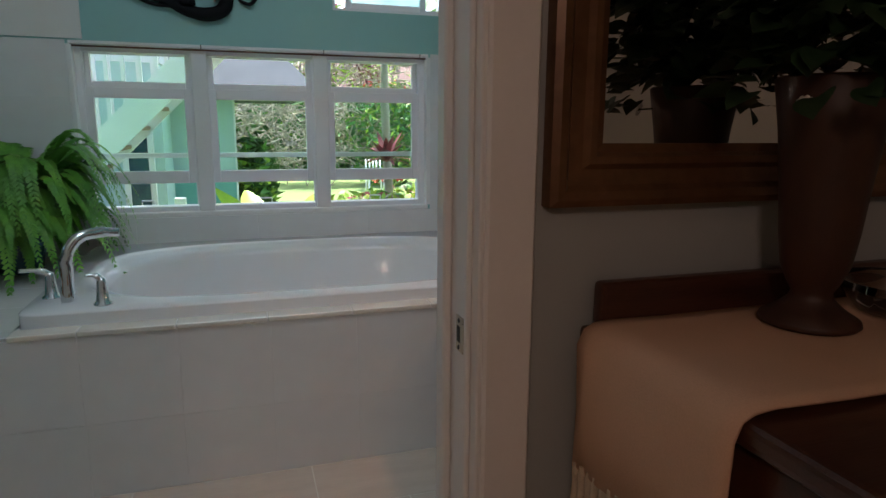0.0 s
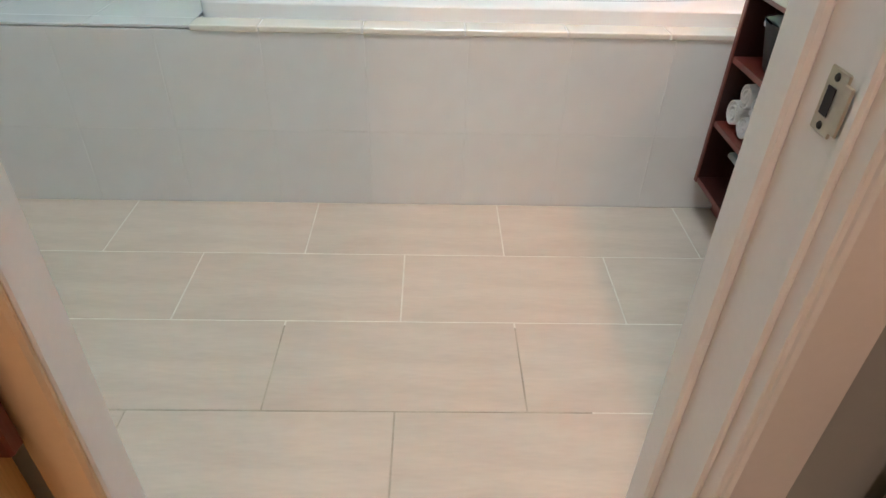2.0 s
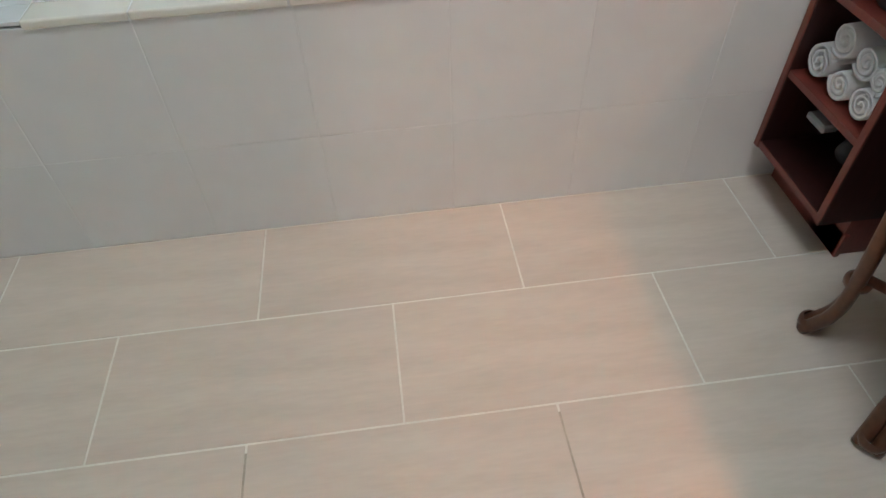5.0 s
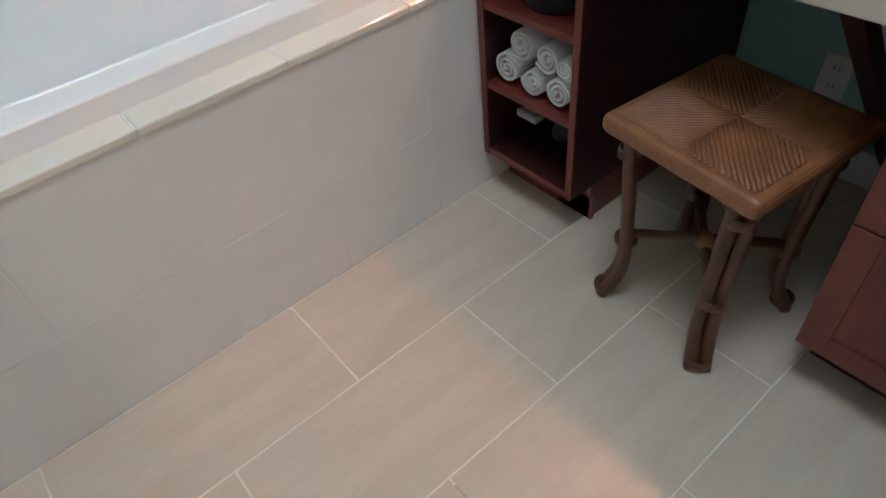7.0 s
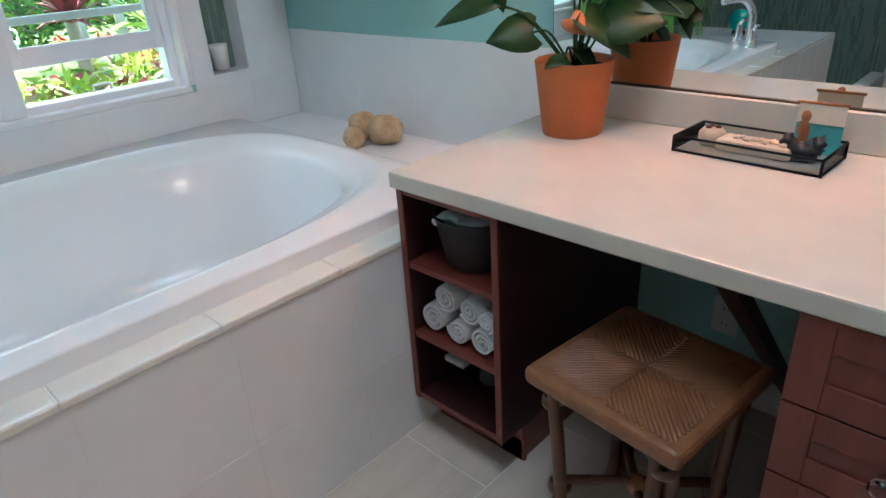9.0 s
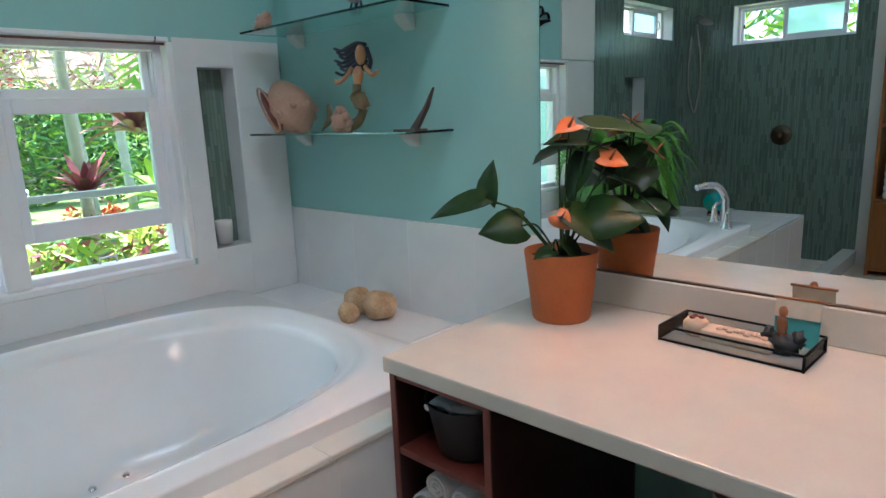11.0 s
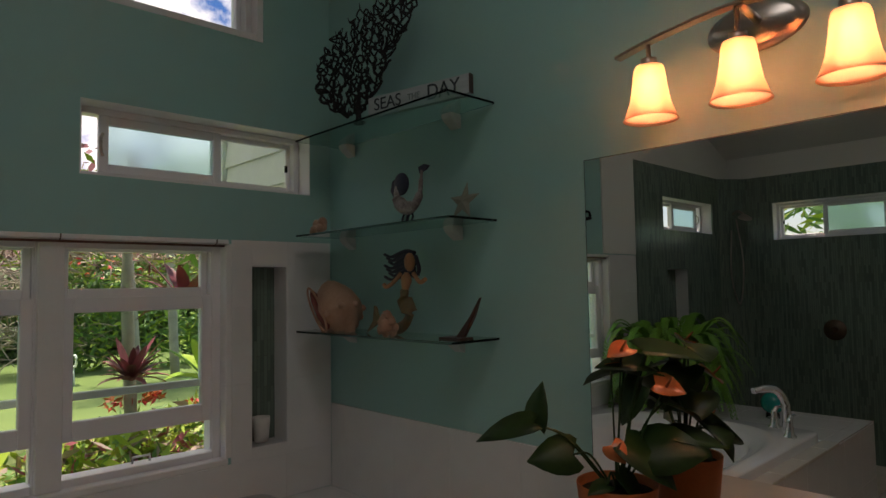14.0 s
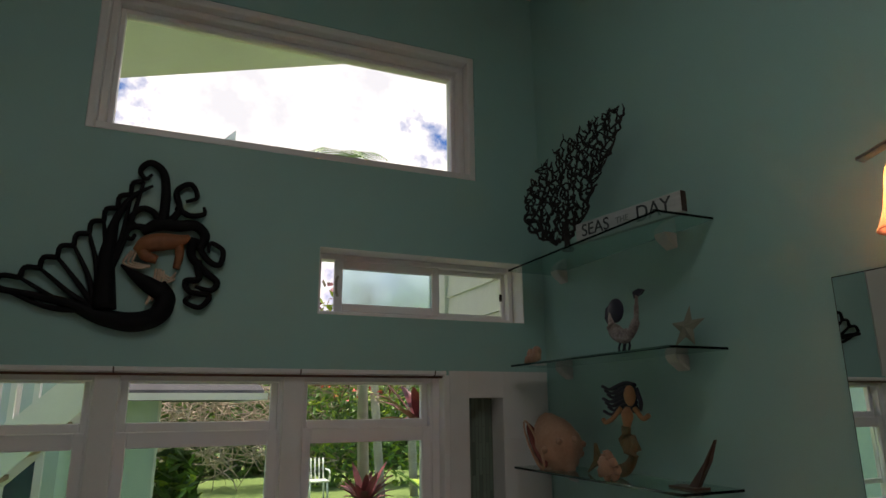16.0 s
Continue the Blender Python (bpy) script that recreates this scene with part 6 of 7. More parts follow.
for i in range(900):
    a, b = rv.uniform(0, 2 * math.pi), rv.uniform(-0.5, 1.4)
    r = rv.uniform(0.04, 0.17)
    c = Vector((VX + r * math.cos(a) * math.cos(b * 0.6), min(0.54, VY + r * math.sin(a) * math.cos(b * 0.6)), v0 + 0.43 + 0.17 * math.sin(b) - 0.05 * (r > 0.15)))
    d = Vector((math.cos(a), math.sin(a), rv.uniform(-0.8, 0.5)))
    heart(bm, c, d, Vector((rv.uniform(-0.5, 0.5), rv.uniform(-0.5, 0.5), 1)), rv.uniform(0.035, 0.06), rv.uniform(0.03, 0.05))
for v in bm.verts:
    v.co.y = min(v.co.y, 0.548)
tagged(part("foliage", bm, "ivy", vs, "dark green trailing leaves"), kind="stuff")
for dx, dz, dy in ((-0.085, 0.30, -0.035), (-0.095, 0.43, -0.035), (0.02, 0.50, -0.10)):
    bm = B()
    c = Vector((VX + dx, VY + dy, v0 + dz))
    m = Matrix.Translation(c) @ pose(0, 0, 0, 70, 0, -35)
    for k in range(9):
        a = 2 * math.pi * k / 9
        ell(bm, (0.008 * math.cos(a), 0.008 * math.sin(a), 0), (0.004, 0.004, 0.0015), 6, 0, 0, m)
    ell(bm, (0, 0, 0.001), (0.0035, 0.0035, 0.002), 8, 1, 0, m)
    part("daisy", bm, ["petal", "soil"], vs, "small white daisy")
    bm = B()
    tube(bm, spline([c, c * 0.5 + Vector((VX, VY, v0 + 0.3)) * 0.5, Vector((VX, VY, v0 + 0.27))], 4), 0.0015, 5)
    part("stalk", bm, "ivy", vs)
bw = B()
lathe(bw, [(0, DZ + 0.014), (0.05, DZ + 0.014), (0.06, DZ + 0.018), (0.085, DZ + 0.05), (0.095, DZ + 0.065), (0.090, DZ + 0.065), (0.055, DZ + 0.022), (0, DZ + 0.018)], 0.73, 0.43, 16)
single("crystal_bowl", bw, "crystal", (0.73, 0.43, DZ + 0.01), "cut crystal bowl on the runner", "bowl")
fm = thing("framed_mirror", (0.6, 0.57, 1.14), "wall mirror in a wide brown gilt frame", "mirror")
fx0, fx1, fz0, fz1, fw = 0.209, 1.12, 1.148, 1.95, 0.088
mprof = [(0.0, 0.0), (0.0, 0.026), (0.010, 0.032), (0.022, 0.030), (0.030, 0.020), (0.052, 0.018), (0.060, 0.026), (0.070, 0.026), (0.076, 0.014), (0.088, 0.010), (0.088, 0.0)]
for sa, sb in (((fx0, fz0), (fx1, fz0)), ((fx1, fz0), (fx1, fz1)), ((fx1, fz1), (fx0, fz1)), ((fx0, fz1), (fx0, fz0))):
    bm = B()
    ring_a, ring_b = [], []
    dx, dz = (sb[0] - sa[0]), (sb[1] - sa[1])
    L = math.hypot(dx, dz)
    ux, uz = dx / L, dz / L
    nx, nz = -uz, ux
    for q, h in mprof:
        ring_a.append(bm.verts.new((sa[0] + (ux + nx) * q, 0.583 - h, sa[1] + (uz + nz) * q)))
        ring_b.append(bm.verts.new((sb[0] + (-ux + nx) * q, 0.583 - h, sb[1] + (-uz + nz) * q)))
    for i in range(len(mprof) - 1):
        bm.faces.new((ring_a[i], ring_a[i + 1], ring_b[i + 1], ring_b[i]))
    bm.faces.new(ring_a)
    bm.faces.new(ring_b)
    part("frame_side", bm, "gilt_wood", fm)
bm = B()
bx(bm, fx0 + 0.08, fx1 - 0.08, 0.577, 0.580, fz0 + 0.08, fz1 - 0.08)
part("mirror_glass", bm, "mirror", fm)
# pale wooden wardrobe on the hinge side, with a dark corner moulding
wr = thing("wardrobe", (-1.1, 0.4, 0), "pale striped wooden wardrobe with dark corner moulding", "wardrobe")
bm = B()
bx(bm, -1.5, -0.672, 0.30, 0.565, 0.0, 2.0, 0.004)
part("body", bm, "bamboo", wr)
bm = B()
bx(bm, -0.672, -0.648, 0.54, 0.562, 0.594, 2.0, 0.003)
part("corner_moulding", bm, "cherry", wr, "dark red wooden corner moulding")

# ---- outside ----
GZ = -0.6
bm = B()
v = [bm.verts.new(p) for p in ((-600, 3.53, GZ), (600, 3.53, GZ), (600, 900, GZ), (-600, 900, GZ))]
bm.faces.new(v)
v = [bm.verts.new(p) for p in ((-600, -600, GZ - 0.01), (600, -600, GZ - 0.01), (600, 3.53, GZ - 0.01), (-600, 3.53, GZ - 0.01))]
bm.faces.new(v)
setting("ground", bm, "grass", "bright green garden lawn", "lawn")
bm = B()
v = [bm.verts.new(p) for p in ((-260, 170, -8), (260, 170, -8), (260, 150, 190), (-260, 150, 190))]
bm.faces.new(v)
setting("backdrop", bm, "clouds", "bright cloudy sky", "sky")


def leaf_mesh(name, blobs, count, size, keys, seed, long=1.0, flat=0.4):
    """Many small leaves scattered through ellipsoids; the outline stays ragged."""
    r = random.Random(seed)
    vs_, fs_, ms = [], [], []
    for i in range(count):
        c, rad = blobs[i % len(blobs)]
        while True:
            p = Vector((r.uniform(-1, 1), r.uniform(-1, 1), r.uniform(-1, 1)))
            if 0.35 < p.length < 1.0 + 0.15 * r.random():
                break
        p = Vector((c[0] + p.x * rad[0], c[1] + p.y * rad[1], c[2] + p.z * rad[2]))
        d = Vector((r.gauss(0, 1), r.gauss(0, 1), r.gauss(0, 0.7))).normalized()
        n = Vector((r.gauss(0, 1), r.gauss(0, 1), r.gauss(0, 1))).normalized()
        s = d.cross(n).normalized() * size * flat * r.uniform(0.6, 1.2)
        d = d * size * long * r.uniform(0.6, 1.3)
        k = len(vs_)
        vs_ += [p - d * 0.5, p + s * 0.5, p + d * 0.5, p - s * 0.5]
        fs_.append((k, k + 1, k + 2, k + 3))
        ms.append(r.randrange(len(keys)))
    me = bpy.data.meshes.new(name)
    me.from_pydata([tuple(q) for q in vs_], [], fs_)
    for k in keys:
        me.materials.append(M[k])
    me.polygons.foreach_set("material_index", ms)
    return me


def bush(name, blobs, count, size, keys, seed, label, category, long=1.0, flat=0.4, kind="stuff"):
    ob = new(name, leaf_mesh(name, blobs, count, size, keys, seed, long, flat))
    BASE[ob.name] = Vector((0, 0, 0))
    return tagged(ob, label, category, "", kind)


r0 = random.Random(11)
blobs = [((x, 24 + r0.uniform(-1, 1), GZ + 0.9 + r0.uniform(-0.2, 0.5)), (1.6, 1.2, 1.5 + r0.uniform(0, 0.6))) for x in [-14 + 1.7 * k for k in range(24)]]
bush("hedge", blobs, 17000, 0.50, ["hedge", "hedge", "mid_leaf"], 1, "dark green hedge along the far edge of the lawn", "hedge")
blobs = [((x, 30 + r0.uniform(-2, 4), 1.9 + r0.uniform(-1, 1.3)), (2.6, 2, 2.4)) for x in [-16 + 2.6 * k for k in range(20)]]
bush("far_trees", blobs, 13000, 0.95, ["mid_leaf", "hedge", "bright_leaf"], 2, "green tree crowns behind the garden", "trees")
# bare bramble over the hedge
bm = B()
for i in range(900):
    x, y, zz = r0.uniform(-3, 4.5), r0.uniform(19, 21), GZ + r0.uniform(0.6, 3.6)
    p = Vector((x, y, zz))
    d = Vector((r0.gauss(0, 1), r0.gauss(0, 0.5), r0.gauss(0.3, 0.7))).normalized()
    q = Vector((r0.gauss(0, 0.2), 0, r0.gauss(0, 0.2)))
    tube(bm, [p, p + d * 0.5 + q, p + d * 1.1 + q * 0.3], [0.022, 0.016, 0.008], 4)
ob = setting("bramble", bm, "twig", "tangle of bare grey branches", "branches")
ob["kind"] = "stuff"

# garden building
gb = thing("garden_house", (-2.2, 10, GZ), "teal garden house with grey shingled roof", "house")
bm = B()
bx(bm, -4.6, -0.25, 8.5, 11.5, GZ, 1.60)
part("wall", bm, "house_teal", gb)
bm = B()
bx(bm, -0.262, -0.238, 8.485, 8.60, GZ, 1.60)
bx(bm, -4.6, -0.263, 8.484, 8.499, 0.562, 0.60)
part("corner_board", bm, "house_white", gb)
bm = B()
bx(bm, -4.6, -0.263, 8.488, 8.4995, GZ, 0.56)
part("lower_siding", bm, "house_band", gb, "darker teal lower siding")
bm = B()
plate(bm, [(-5.0, 8.0, 1.62), (0.75, 8.0, 1.62), (-0.35, 10.0, 3.0), (-5.0, 10.0, 3.0)], (0, 0, 0.08))
plate(bm, [(-5.0, 12.0, 1.62), (0.75, 12.0, 1.62), (-0.35, 10.0, 3.0), (-5.0, 10.0, 3.0)], (0, 0, 0.08))
plate(bm, [(0.75, 8.0, 1.62), (0.75, 12.0, 1.62), (-0.35, 10.0, 3.0)], (0, 0, 0.08))
part("roof", bm, "roof", gb)
bm = B()
bx(bm, -5.0, 0.76, 7.965, 8.0, 1.60, 1.67)
bx(bm, 0.75, 0.785, 7.965, 12.0, 1.60, 1.67)
part("gutter", bm, "house_white", gb)

# two-storey neighbour with outside stairs
nb = thing("neighbour_house", (-4, 7.6, GZ), "two-storey house, teal below and white siding above", "house")
bm = B()
bx(bm, -9, -1.0, 7.5, 8.4, GZ, 1.9)
part("lower_wall", bm, "house_teal", nb)
bm = B()
for k in range(14):
    bx(bm, -9, -0.98, 7.48 - 0.006 * (k % 2), 8.4, 1.9 + 0.18 * k, 1.9 + 0.18 * (k + 1))
part("siding", bm, "house_white", nb)
bm = B()
framed(bm, -1.42, -1.10, GZ + 0.3, 1.42, 7.44, 7.5, 0.06)
part("door_frame", bm, "house_white", nb)
bm = B()
bx(bm, -1.36, -1.16, 7.46, 7.49, GZ + 0.36, 1.36)
part("door", bm, "glazed", nb)
st = thing("outside_stairs", (-1.6, 6.5, GZ), "white wooden outside staircase with balusters", "stairs")
SL = 1.0
sx0, sz0 = -3.2, -0.62
for y in (6.1, 7.0):
    bm = B()
    plate(bm, [(sx0, y, sz0), (sx0 + 0.35, y, sz0), (0.15, y, 0.15 - sx0 + sz0 - 0.35), (0.15, y, 0.15 - sx0 + sz0)], (0, 0.05, 0))
    part("stringer", bm, "house_white", st)
for k in range(15):
    x = sx0 + 0.30 + 0.19 * k
    bm = B()
    bx(bm, x - 0.13, x + 0.13, 6.16, 6.99, sz0 + 0.19 * k + 0.10, sz0 + 0.19 * k + 0.14, 0.004)
    part("tread", bm, "tread", st)
for y in (6.1, 7.03):
    bm = B()
    plate(bm, [(sx0 + 0.1, y, sz0 + 1.0), (sx0 + 0.1, y, sz0 + 1.12), (0.15, y, 1.12 + 0.05 - sx0 + sz0), (0.15, y, 1.0 + 0.05 - sx0 + sz0)], (0, 0.05, 0))
    part("handrail", bm, "house_white", st)
    for k in range(22):
        x = sx0 + 0.15 + 0.135 * k
        bm = B()
        bx(bm, x, x + 0.035, y + 0.008, y + 0.042, sz0 + x - sx0 + 0.0, sz0 + x - sx0 + 0.95)
        part("baluster", bm, "house_white", st)
# lower porch rail
pr = thing("porch_rail", (-1.6, 6.0, GZ), "white porch railing with balusters", "railing")
bm = B()
bx(bm, -3.2, -0.7, 5.70, 5.76, 0.48, 0.56)
part("top_rail", bm, "house_white", pr)
bm = B()
bx(bm, -3.2, -0.7, 5.70, 5.76, -0.38, -0.32)
part("bottom_rail", bm, "house_white", pr)
for x in (-3.2, -1.75, -0.76):
    bm = B()
    bx(bm, x, x + 0.09, 5.68, 5.78, GZ, 0.62)
    part("post", bm, "house_white", pr)
for k in range(20):
    bm = B()
    bx(bm, -3.05 + 0.115 * k, -3.02 + 0.115 * k, 5.715, 5.745, -0.32, 0.48)
    part("baluster", bm, "house_white", pr)
# far house with brown roof
fh = thing("far_house", (9, 30, GZ), "far house with red walls under a brown roof", "house")
bm = B()
bx(bm, 4.5, 14, 26, 30, GZ, 2.6)
part("wall", bm, "roof_brown", fh)
bm = B()
plate(bm, [(3.5, 25, 2.5), (15, 25, 2.5), (15, 28, 4.0), (3.5, 28, 4.0)], (0, 0, 0.15))
part("roof", bm, "roof_brown", fh)
bm = B()
for k in range(10):
    bx(bm, 4.6 + 0.9 * k, 4.9 + 0.9 * k, 25.9, 26, GZ, 2.4)
part("white_board", bm, "house_white", fh)
# our own eave over the big window
bm = B()
plate(bm, [(x, y, 3.34 + 0.288 * (x + 0.64)) for x, y in ((-2.2, 3.53), (3.0, 3.53), (3.0, 4.7), (-2.2, 4.7))], (0, 0, 0.10))
single("roof_eave", bm, "soffit", (-2, 4, 3.4), "pale roof soffit over the clerestory window", "eave")
# wing of the house beside the small window, clad in white boards
wing = thing("house_wing", (2.0, 3.9, GZ), "projecting house wing clad in white clapboards", "house")
bm = B()
bx(bm, 1.275, 3.0, 3.532, 4.345, GZ, 2.45)
part("wall", bm, "house_white", wing)
bm = B()
bx(bm, 1.235, 1.30, 4.28, 4.37, GZ, 2.45, 0.003)
part("corner_board", bm, "house_white", wing)
for k in range(19):
    z0 = GZ + 0.16 * k
    bm = B()
    plate(bm, [(1.274, 3.535, z0), (1.248, 3.535, z0), (1.264, 3.535, z0 + 0.158), (1.274, 3.535, z0 + 0.158)], (0, 0.744, 0))
    part("clapboard", bm, "house_white", wing)


def rosette(name, c, n, ln, wd, keys, seed, label, category, lift=0.7):
    """A plant of strap leaves rising from one point."""
    r = random.Random(seed)
    t = thing(name, c, label, category)
    for i in range(n):
        a = i * 2.399 + r.uniform(-0.2, 0.2)
        up = lift * (0.35 + 1.1 * i / n)
        d = Vector((math.cos(a), math.sin(a), 0))
        s = Vector((-math.sin(a), math.cos(a), 0))
        bm = B()
        L, W = ln * r.uniform(0.75, 1.1), wd * r.uniform(0.8, 1.1)
        rows = []
        for k in range(6):
            u = k / 5
            p = Vector(c) + d * L * u * (1 - 0.25 * up) + Vector((0, 0, L * (up * u - 0.55 * u * u * (1.1 - min(1, up * 0.6)))))
            w = W * math.sin(math.pi * min(0.97, 0.12 + 0.85 * u))
            rows.append([bm.verts.new(p - s * w * 0.5 + Vector((0, 0, 0.2 * w))), bm.verts.new(p), bm.verts.new(p + s * w * 0.5 + Vector((0, 0, 0.2 * w)))])
        for x, y in zip(rows, rows[1:]):
            for k in range(2):
                bm.faces.new((x[k], x[k + 1], y[k + 1], y[k])).smooth = True
        part("leaf", bm, keys[i % len(keys)], t)
    return t


rosette("ti_plant", (0.86, 4.55, 0.98), 30, 0.22, 0.045, ["red_leaf", "red_leaf", "pink_leaf"], 2, "dark red bromeliad growing on a trunk", "plant", 0.9)
rosette("ti_plant", (2.6, 8.2, 1.25), 24, 0.75, 0.14, ["red_leaf", "red_leaf"], 7, "dark red ti plant in the garden bed", "plant", 0.8)
rosette("banana_plant", (-0.02, 4.45, 0.22), 9, 0.75, 0.24, ["bright_leaf"], 3, "broad yellow-green banana-like leaves under the window", "plant", 0.9)
rosette("bromeliad", (1.5, 4.9, 0.15), 16, 0.4, 0.07, ["bright_leaf", "mid_leaf"], 4, "light green bromeliad in the flower bed", "plant", 0.8)
rosette("bromeliad", (1.75, 5.6, 0.75), 14, 0.5, 0.14, ["bright_leaf", "mid_leaf"], 9, "light green broad-leaved plant in the bed", "plant", 0.9)
bm = B()
tube(bm, spline([(0.92, 4.75, GZ), (0.93, 4.75, 0.5), (0.90, 4.76, 1.5), (0.92, 4.79, 2.2)], 6), [0.04] * 7 + [0.034] * 6 + [0.028] * 6, 10)
tr = thing("garden_tree", (0.92, 4.75, GZ), "pale slender trunk carrying bromeliads", "tree")
part("trunk", bm, "bark", tr)
me = leaf_mesh("crown", [((0.85, 4.85, 2.05), (0.45, 0.35, 0.22)), ((0.55, 4.9, 1.95), (0.35, 0.3, 0.2))], 300, 0.09, ["twig", "red_leaf", "bright_leaf"], 31)
me.transform(Matrix.Translation(-Vector((0.92, 4.75, GZ))))
cr = new("crown", me)
cr.parent = tr
bush("flower_bed", [((0.70, 4.55, 0.36), (0.42, 0.28, 0.40)), ((1.15, 4.75, 0.36), (0.42, 0.30, 0.42)), ((0.80, 4.95, 0.30), (0.5, 0.3, 0.42)), ((1.7, 5.0, 0.36), (0.5, 0.35, 0.44)), ((2.3, 5.4, 0.35), (0.7, 0.5, 0.6)), ((3.2, 6.2, 0.5), (0.8, 0.5, 0.8))], 9000, 0.10,
     ["bright_leaf", "bright_leaf", "mid_leaf", "bright_leaf", "mid_leaf", "bright_leaf", "twig", "pink_leaf"], 21, "bed of yellow-green and red leaves under the window", "plants", 1.2, 0.35)
bush("shrub_band", [((4.2, 19.5, 1.0), (1.3, 0.8, 1.7)), ((6.5, 19.0, 1.1), (1.7, 0.8, 1.9)), ((9.5, 19.5, 1.3), (2.0, 0.8, 2.1)), ((13.0, 20, 1.4), (2.4, 1, 2.2)), ((17, 20, 1.4), (2.4, 1, 2.2)), ((-0.02, 9.0, 0.05), (0.24, 0.4, 1.0))], 9000, 0.26,
     ["mid_leaf", "hedge", "bright_leaf", "mid_leaf"], 22, "mixed green garden shrubs", "shrubs", 1.3, 0.35)
bush("porch_shrub", [((-1.1, 5.35, 0.0), (0.5, 0.25, 0.55)), ((-1.9, 5.3, 0.0), (0.5, 0.25, 0.5))], 700, 0.13, ["mid_leaf", "hedge", "bright_leaf"], 23, "green shrub in front of the porch rail", "shrub")
bush("red_flowers", [((0.84, 4.75, 0.86), (0.10, 0.06, 0.05)), ((1.02, 4.72, 0.86), (0.07, 0.06, 0.04)), ((1.32, 4.9, 0.74), (0.06, 0.06, 0.05)), ((1.6, 7.6, 1.7), (0.35, 0.2, 0.15))], 150, 0.06, ["spathe", "flower_red"], 24, "red and orange blossoms in the bed", "flowers")
bush("twig_tree", [((2.9, 10.5, 2.2), (1.4, 0.8, 0.6)), ((1.6, 11, 2.3), (0.8, 0.6, 0.5))], 1500, 0.20, ["twig", "red_leaf", "bright_leaf", "twig"], 25, "thin reddish tree crown over the garden", "tree", 1.6, 0.15)


bush("side_shrub", [((-6.5, 3.6, 1.4), (1.0, 1.0, 2.0)), ((-6.0, 1.5, 1.2), (0.8, 0.8, 1.6))], 1500, 0.3, ["mid_leaf", "bright_leaf"], 41, "bright green garden shrub beside the house", "shrub", 1.6, 0.25)


def palm(c, h, seed, lean=0.3):
    r = random.Random(seed)
    t = thing("palm_tree", c, "coconut palm with arching fronds", "palm")
    top = Vector(c) + Vector((lean, 0, h))
    bm = B()
    tube(bm, spline([c, Vector(c) + Vector((lean * 0.3, 0, h * 0.5)), top], 6), 0.11, 8)
    part("trunk", bm, "bark", t)
    for i in range(13):
        a = i * 2.399
        d = Vector((math.cos(a), math.sin(a), 0))
        up = r.uniform(0.2, 1.1)
        bm = B()
        prev = top
        for k in range(1, 17):
            u = k / 16
            p = top + d * 1.9 * u + Vector((0, 0, up * 1.4 * u - 1.5 * u * u))
            f = (p - prev).normalized()
            s = f.cross(Vector((0, 0, 1))).normalized()
            for sg in (-1, 1):
                w = 0.55 * math.sin(math.pi * min(0.95, 0.2 + 0.75 * u))
                q = [bm.verts.new(x) for x in (prev, prev + s * sg * w + f * 0.25 + Vector((0, 0, -0.25 * w)), p - f * 0.04)]
                bm.faces.new(q)
            prev = p
        part("frond", bm, "mid_leaf", t)
    return t


palm((4.6, 16, GZ), 7.9, 1, -1.3)
palm((5.6, 16.5, GZ), 8.0, 2, -0.7)
palm((3.2, 7.8, GZ), 3.3, 5)
# white garden chair
ch = thing("garden_chair", (3.4, 17, GZ), "white resin garden chair on the lawn", "chair")
CX, CY = 3.3, 17.0
bm = B()
bx(bm, CX - 0.25, CX + 0.25, CY - 0.25, CY + 0.25, GZ + 0.40, GZ + 0.44, 0.01)
part("seat", bm, "chair_white", ch)
for dx in (-0.22, 0.22):
    for dy in (-0.22, 0.22):
        bm = B()
        tube(bm, [(CX + dx, CY + dy, GZ), (CX + dx * 0.9, CY + dy * 0.9, GZ + 0.42)], 0.025, 6)
        part("leg", bm, "chair_white", ch)
    bm = B()
    tube(bm, spline([(CX + dx * 1.1, CY - 0.22, GZ + 0.42), (CX + dx * 1.15, CY - 0.22, GZ + 0.64), (CX + dx * 1.15, CY + 0.2, GZ + 0.66)], 4), 0.022, 6)
    part("armrest", bm, "chair_white", ch)
for k in range(5):
    bm = B()
    x = CX - 0.2 + 0.1 * k
    tube(bm, [(x, CY + 0.22, GZ + 0.44), (x, CY + 0.32, GZ + 0.92)], 0.02, 6)
    part("back_slat", bm, "chair_white", ch)

# ---- tiles: pieces on floor, apron, deck and walls ----
TILE_MESH = {}


def tile(parent, c, size, key, axis="z", name="tile", bev=0.0009):
    """One tile, its front at c; alike tiles share a mesh."""
    k = (round(size[0], 3), round(size[1], 3), key, axis, name)
    if k not in TILE_MESH:
        bm = B()
        a, b = size[0] / 2, size[1] / 2
        t = 0.008
        if axis == "z":
            bx(bm, -a, a, -b, b, -t, 0, bev)
        elif axis == "y":
            bx(bm, -a, a, 0, t, -b, b, bev)
        else:
            bx(bm, 0, t, -a, a, -b, b, bev)
        TILE_MESH[k] = finish(name, bm, key)
    ob = new(name, TILE_MESH[k])
    ob.parent = parent
    ob.location = Vector(c) - BASE[parent.name]
    return ob


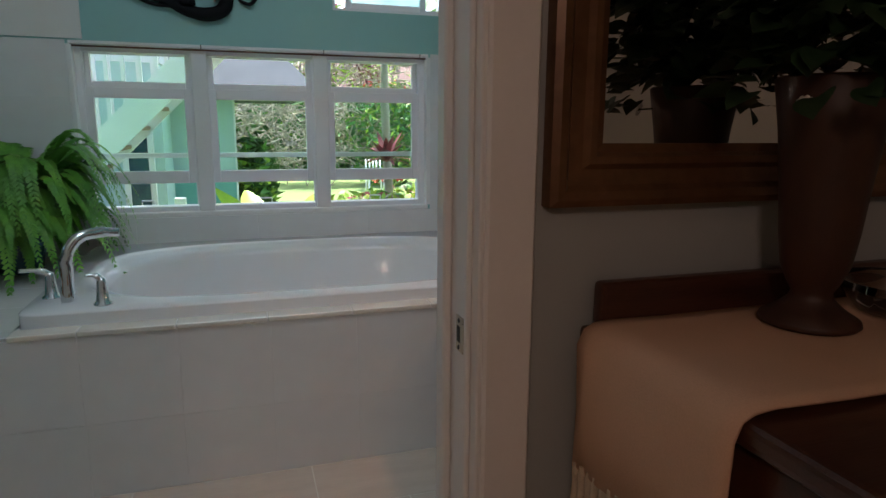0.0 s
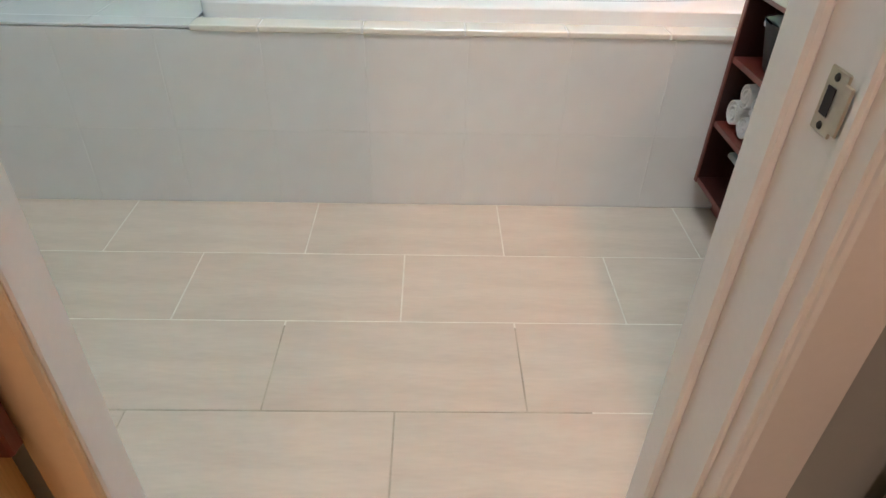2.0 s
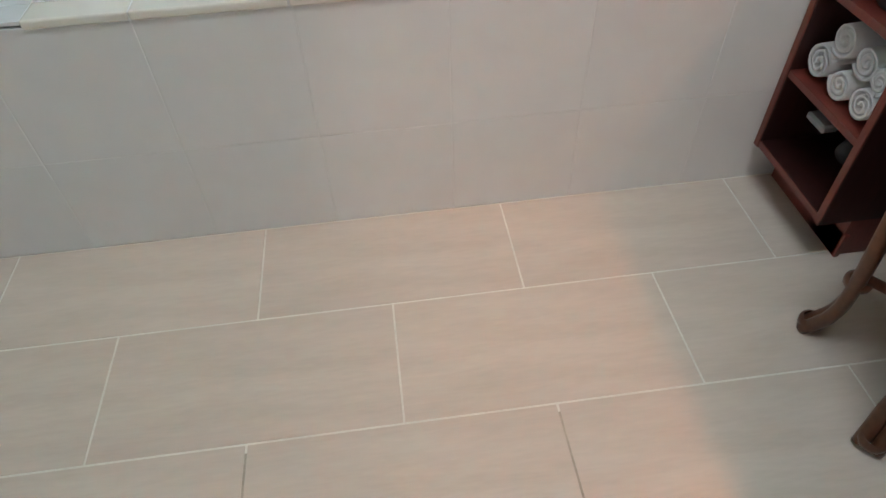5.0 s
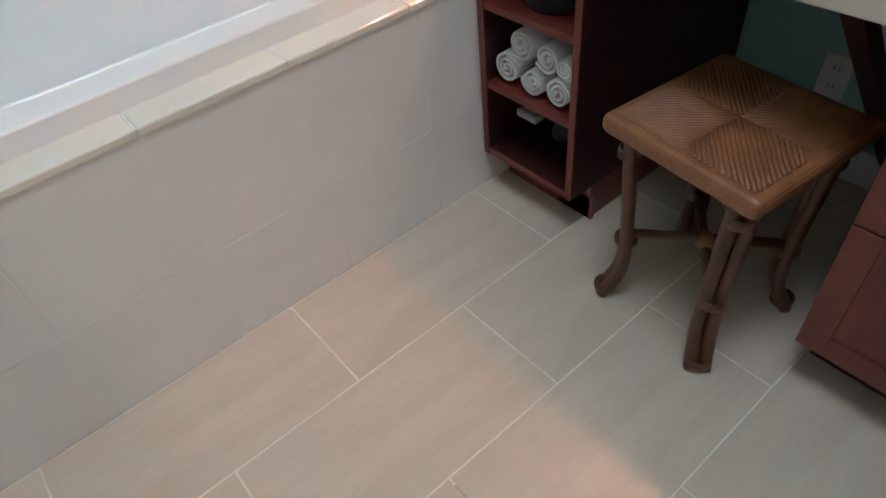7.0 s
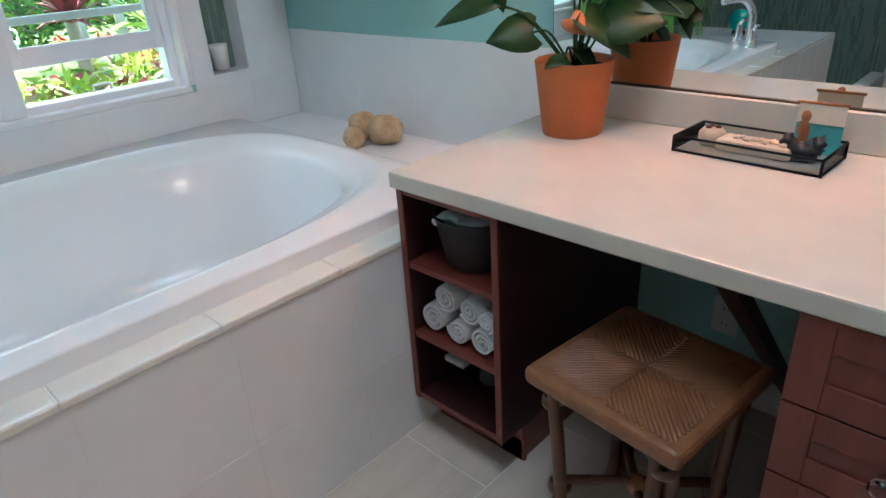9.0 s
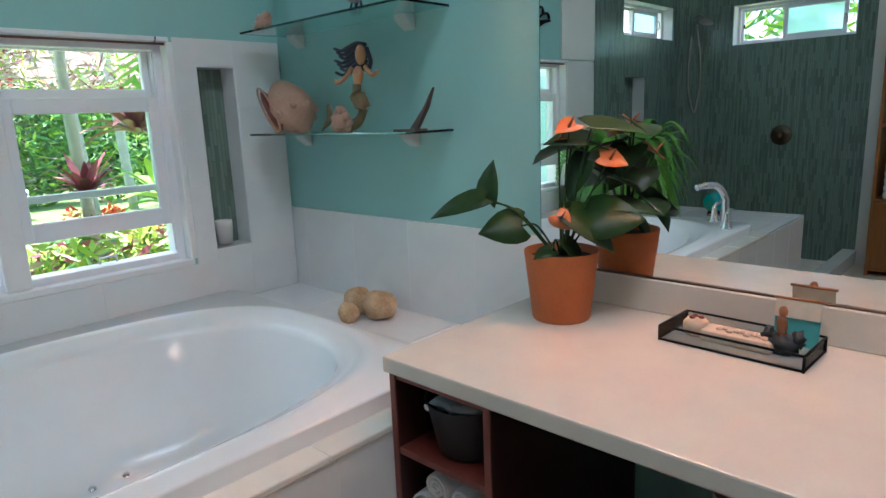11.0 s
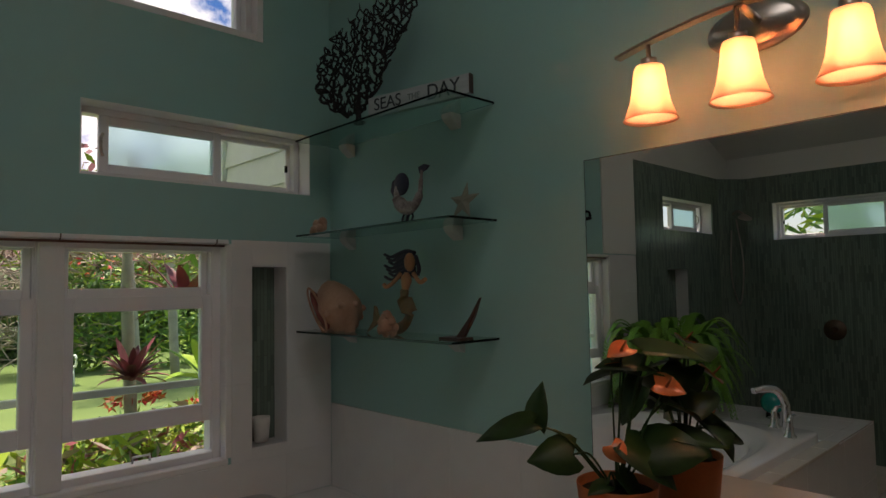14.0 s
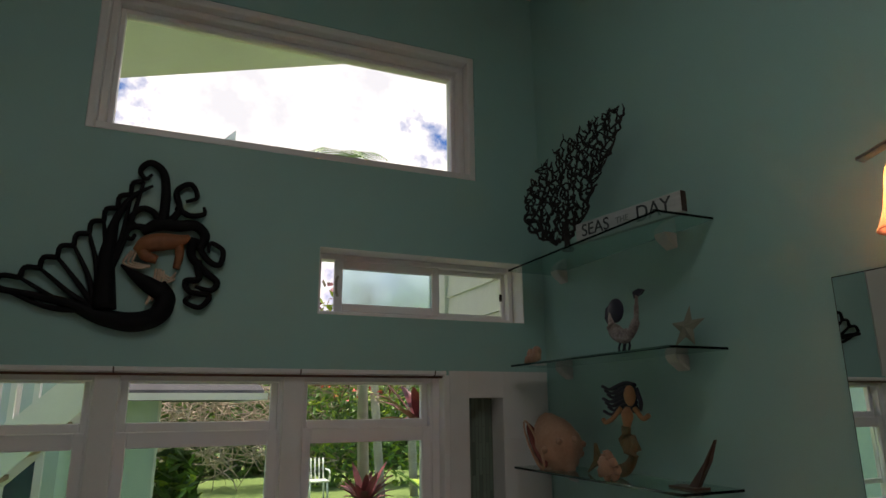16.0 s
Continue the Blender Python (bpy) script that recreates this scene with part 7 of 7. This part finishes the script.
def tile_row(parent, u0, u1, first, step, v0, v1, fixed, key, axis, g=0.0035):
    """Tiles between u0 and u1 with joints at first + k * step."""
    k = math.floor((u0 - first) / step)
    u = first + k * step
    while u < u1 - 1e-4:
        a, b = max(u0, u), min(u1, u + step)
        if b - a > 0.012:
            c, s = (a + b) / 2, (b - a - g, v1 - v0 - g)
            m = (v0 + v1) / 2
            pos = {"z": (c, m, fixed), "y": (c, fixed, m), "x": (fixed, c, m)}[axis]
            tile(parent, pos, s, key, axis)
        u += step


ROWS_Y = (2.0, 1.706, 1.4035, 1.100, 0.795, 0.634)
for i in range(5):
    tile_row(floor, XW, XE, 0.0 if i % 2 == 0 else 0.305, 0.61, ROWS_Y[i + 1], ROWS_Y[i], 0.0, "floor_tile", "z", 0.0045)
# apron
for z0, z1 in ((0.0, 0.268), (0.268, DECK - 0.012)):
    tile_row(surround, -1.655, XE, 0.488, 0.305, z0, z1, YA, "wall_tile", "y", 0.0022)
# deck tops beside the tub, trim in front of it
for x0, x1 in ((-1.655, TUB[0]), (TUB[1], XE)):
    for y0, y1 in ((TUB[2], 2.38), (2.38, 2.685), (2.685, 2.99), (2.99, YN - 0.009)):
        tile_row(surround, x0, x1, -0.93 if x0 < 0 else 1.0, 0.305, y0, y1, DECK, "wall_tile", "z", 0.002)
tile_row(surround, -1.655, TUB[0], -0.93, 0.305, YA, TUB[2], DECK, "wall_tile", "z", 0.002)
k = 0
while -0.93 + 0.0 + 0.3 * k < XE:
    a = max(-0.93, -1.033 + 0.3 * k)
    b = min(XE, -1.033 + 0.3 * (k + 1))
    if b - a > 0.02 and a < XE:
        bm = B()
        bx(bm, a + 0.0012, b - 0.0012, YA - 0.005, TUB[2], DECK - 0.016, DECK + 0.003, 0.006, None, 0, 3)
        part("trim_tile", bm, "trim_tile", surround, "cream bullnose trim tile")
    k += 1
# walls round the bath
wn, we = bpy.data.objects["wall_north"], bpy.data.objects["wall_east"]
GAP = 0.001
bm = B()
for q in ((-1.33, XE - 0.008, DECK, 0.772), (-1.33, WIN[0] - 0.012, 0.772, 1.653), (WIN[1] + 0.012, NICHE[0], 0.772, 1.653), (NICHE[1], XE - 0.008, 0.772, 1.653), (NICHE[0], NICHE[1], 0.772, NICHE[2]), (NICHE[0], NICHE[1], NICHE[3], 1.653)):
    bx(bm, q[0], q[1], YN - 0.0072, YN - 0.0005, q[2], q[3])
bx(bm, XE - 0.0072, XE - 0.0005, 2.003, YN - 0.008, DECK, 0.948)
setting("tile_bed", bm, "wall_grout", "white grout bed behind the wall tiles", "grout")
tile_row(wn, -1.33, XE - 0.009, 0.490, 0.61, DECK, 0.772, YN - 0.008, "wall_tile", "y", GAP)
tile_row(wn, -1.33, WIN[0] - 0.012, -1.33, 0.61, 0.772, 1.08, YN - 0.008, "wall_tile", "y", GAP)
tile_row(wn, -1.33, WIN[0] - 0.012, -1.33, 0.61, 1.08, 1.385, YN - 0.008, "wall_tile", "y", GAP)
tile_row(wn, -1.33, WIN[0] - 0.012, -1.33, 0.61, 1.385, 1.654, YN - 0.008, "wall_tile", "y", GAP)
for z0, z1 in ((0.772, 1.08), (1.08, 1.385), (1.385, 1.654)):
    tile_row(wn, WIN[1] + 0.012, NICHE[0], 0.0, 3, z0, z1, YN - 0.008, "wall_tile", "y", GAP)
    tile_row(wn, NICHE[1], XE - 0.009, 0.0, 3, z0, z1, YN - 0.008, "wall_tile", "y", GAP)
tile_row(wn, NICHE[0], NICHE[1], 0.0, 3, 0.772, NICHE[2], YN - 0.008, "wall_tile", "y", GAP)
tile_row(wn, NICHE[0], NICHE[1], 0.0, 3, NICHE[3], 1.654, YN - 0.008, "wall_tile", "y", GAP)
tile_row(we, 2.0, YN - 0.008, 2.613, 0.325, DECK, 0.949, XE - 0.008, "wall_tile", "x", GAP)
# bedroom planks
for i in range(14):
    y1 = 0.56 - 0.12 * i
    tile_row(bedroom_floor, -3.0, 0.25, -0.4 * (i % 3), 1.2, y1 - 0.12, y1, -0.004, "plank", "z", 0.002)
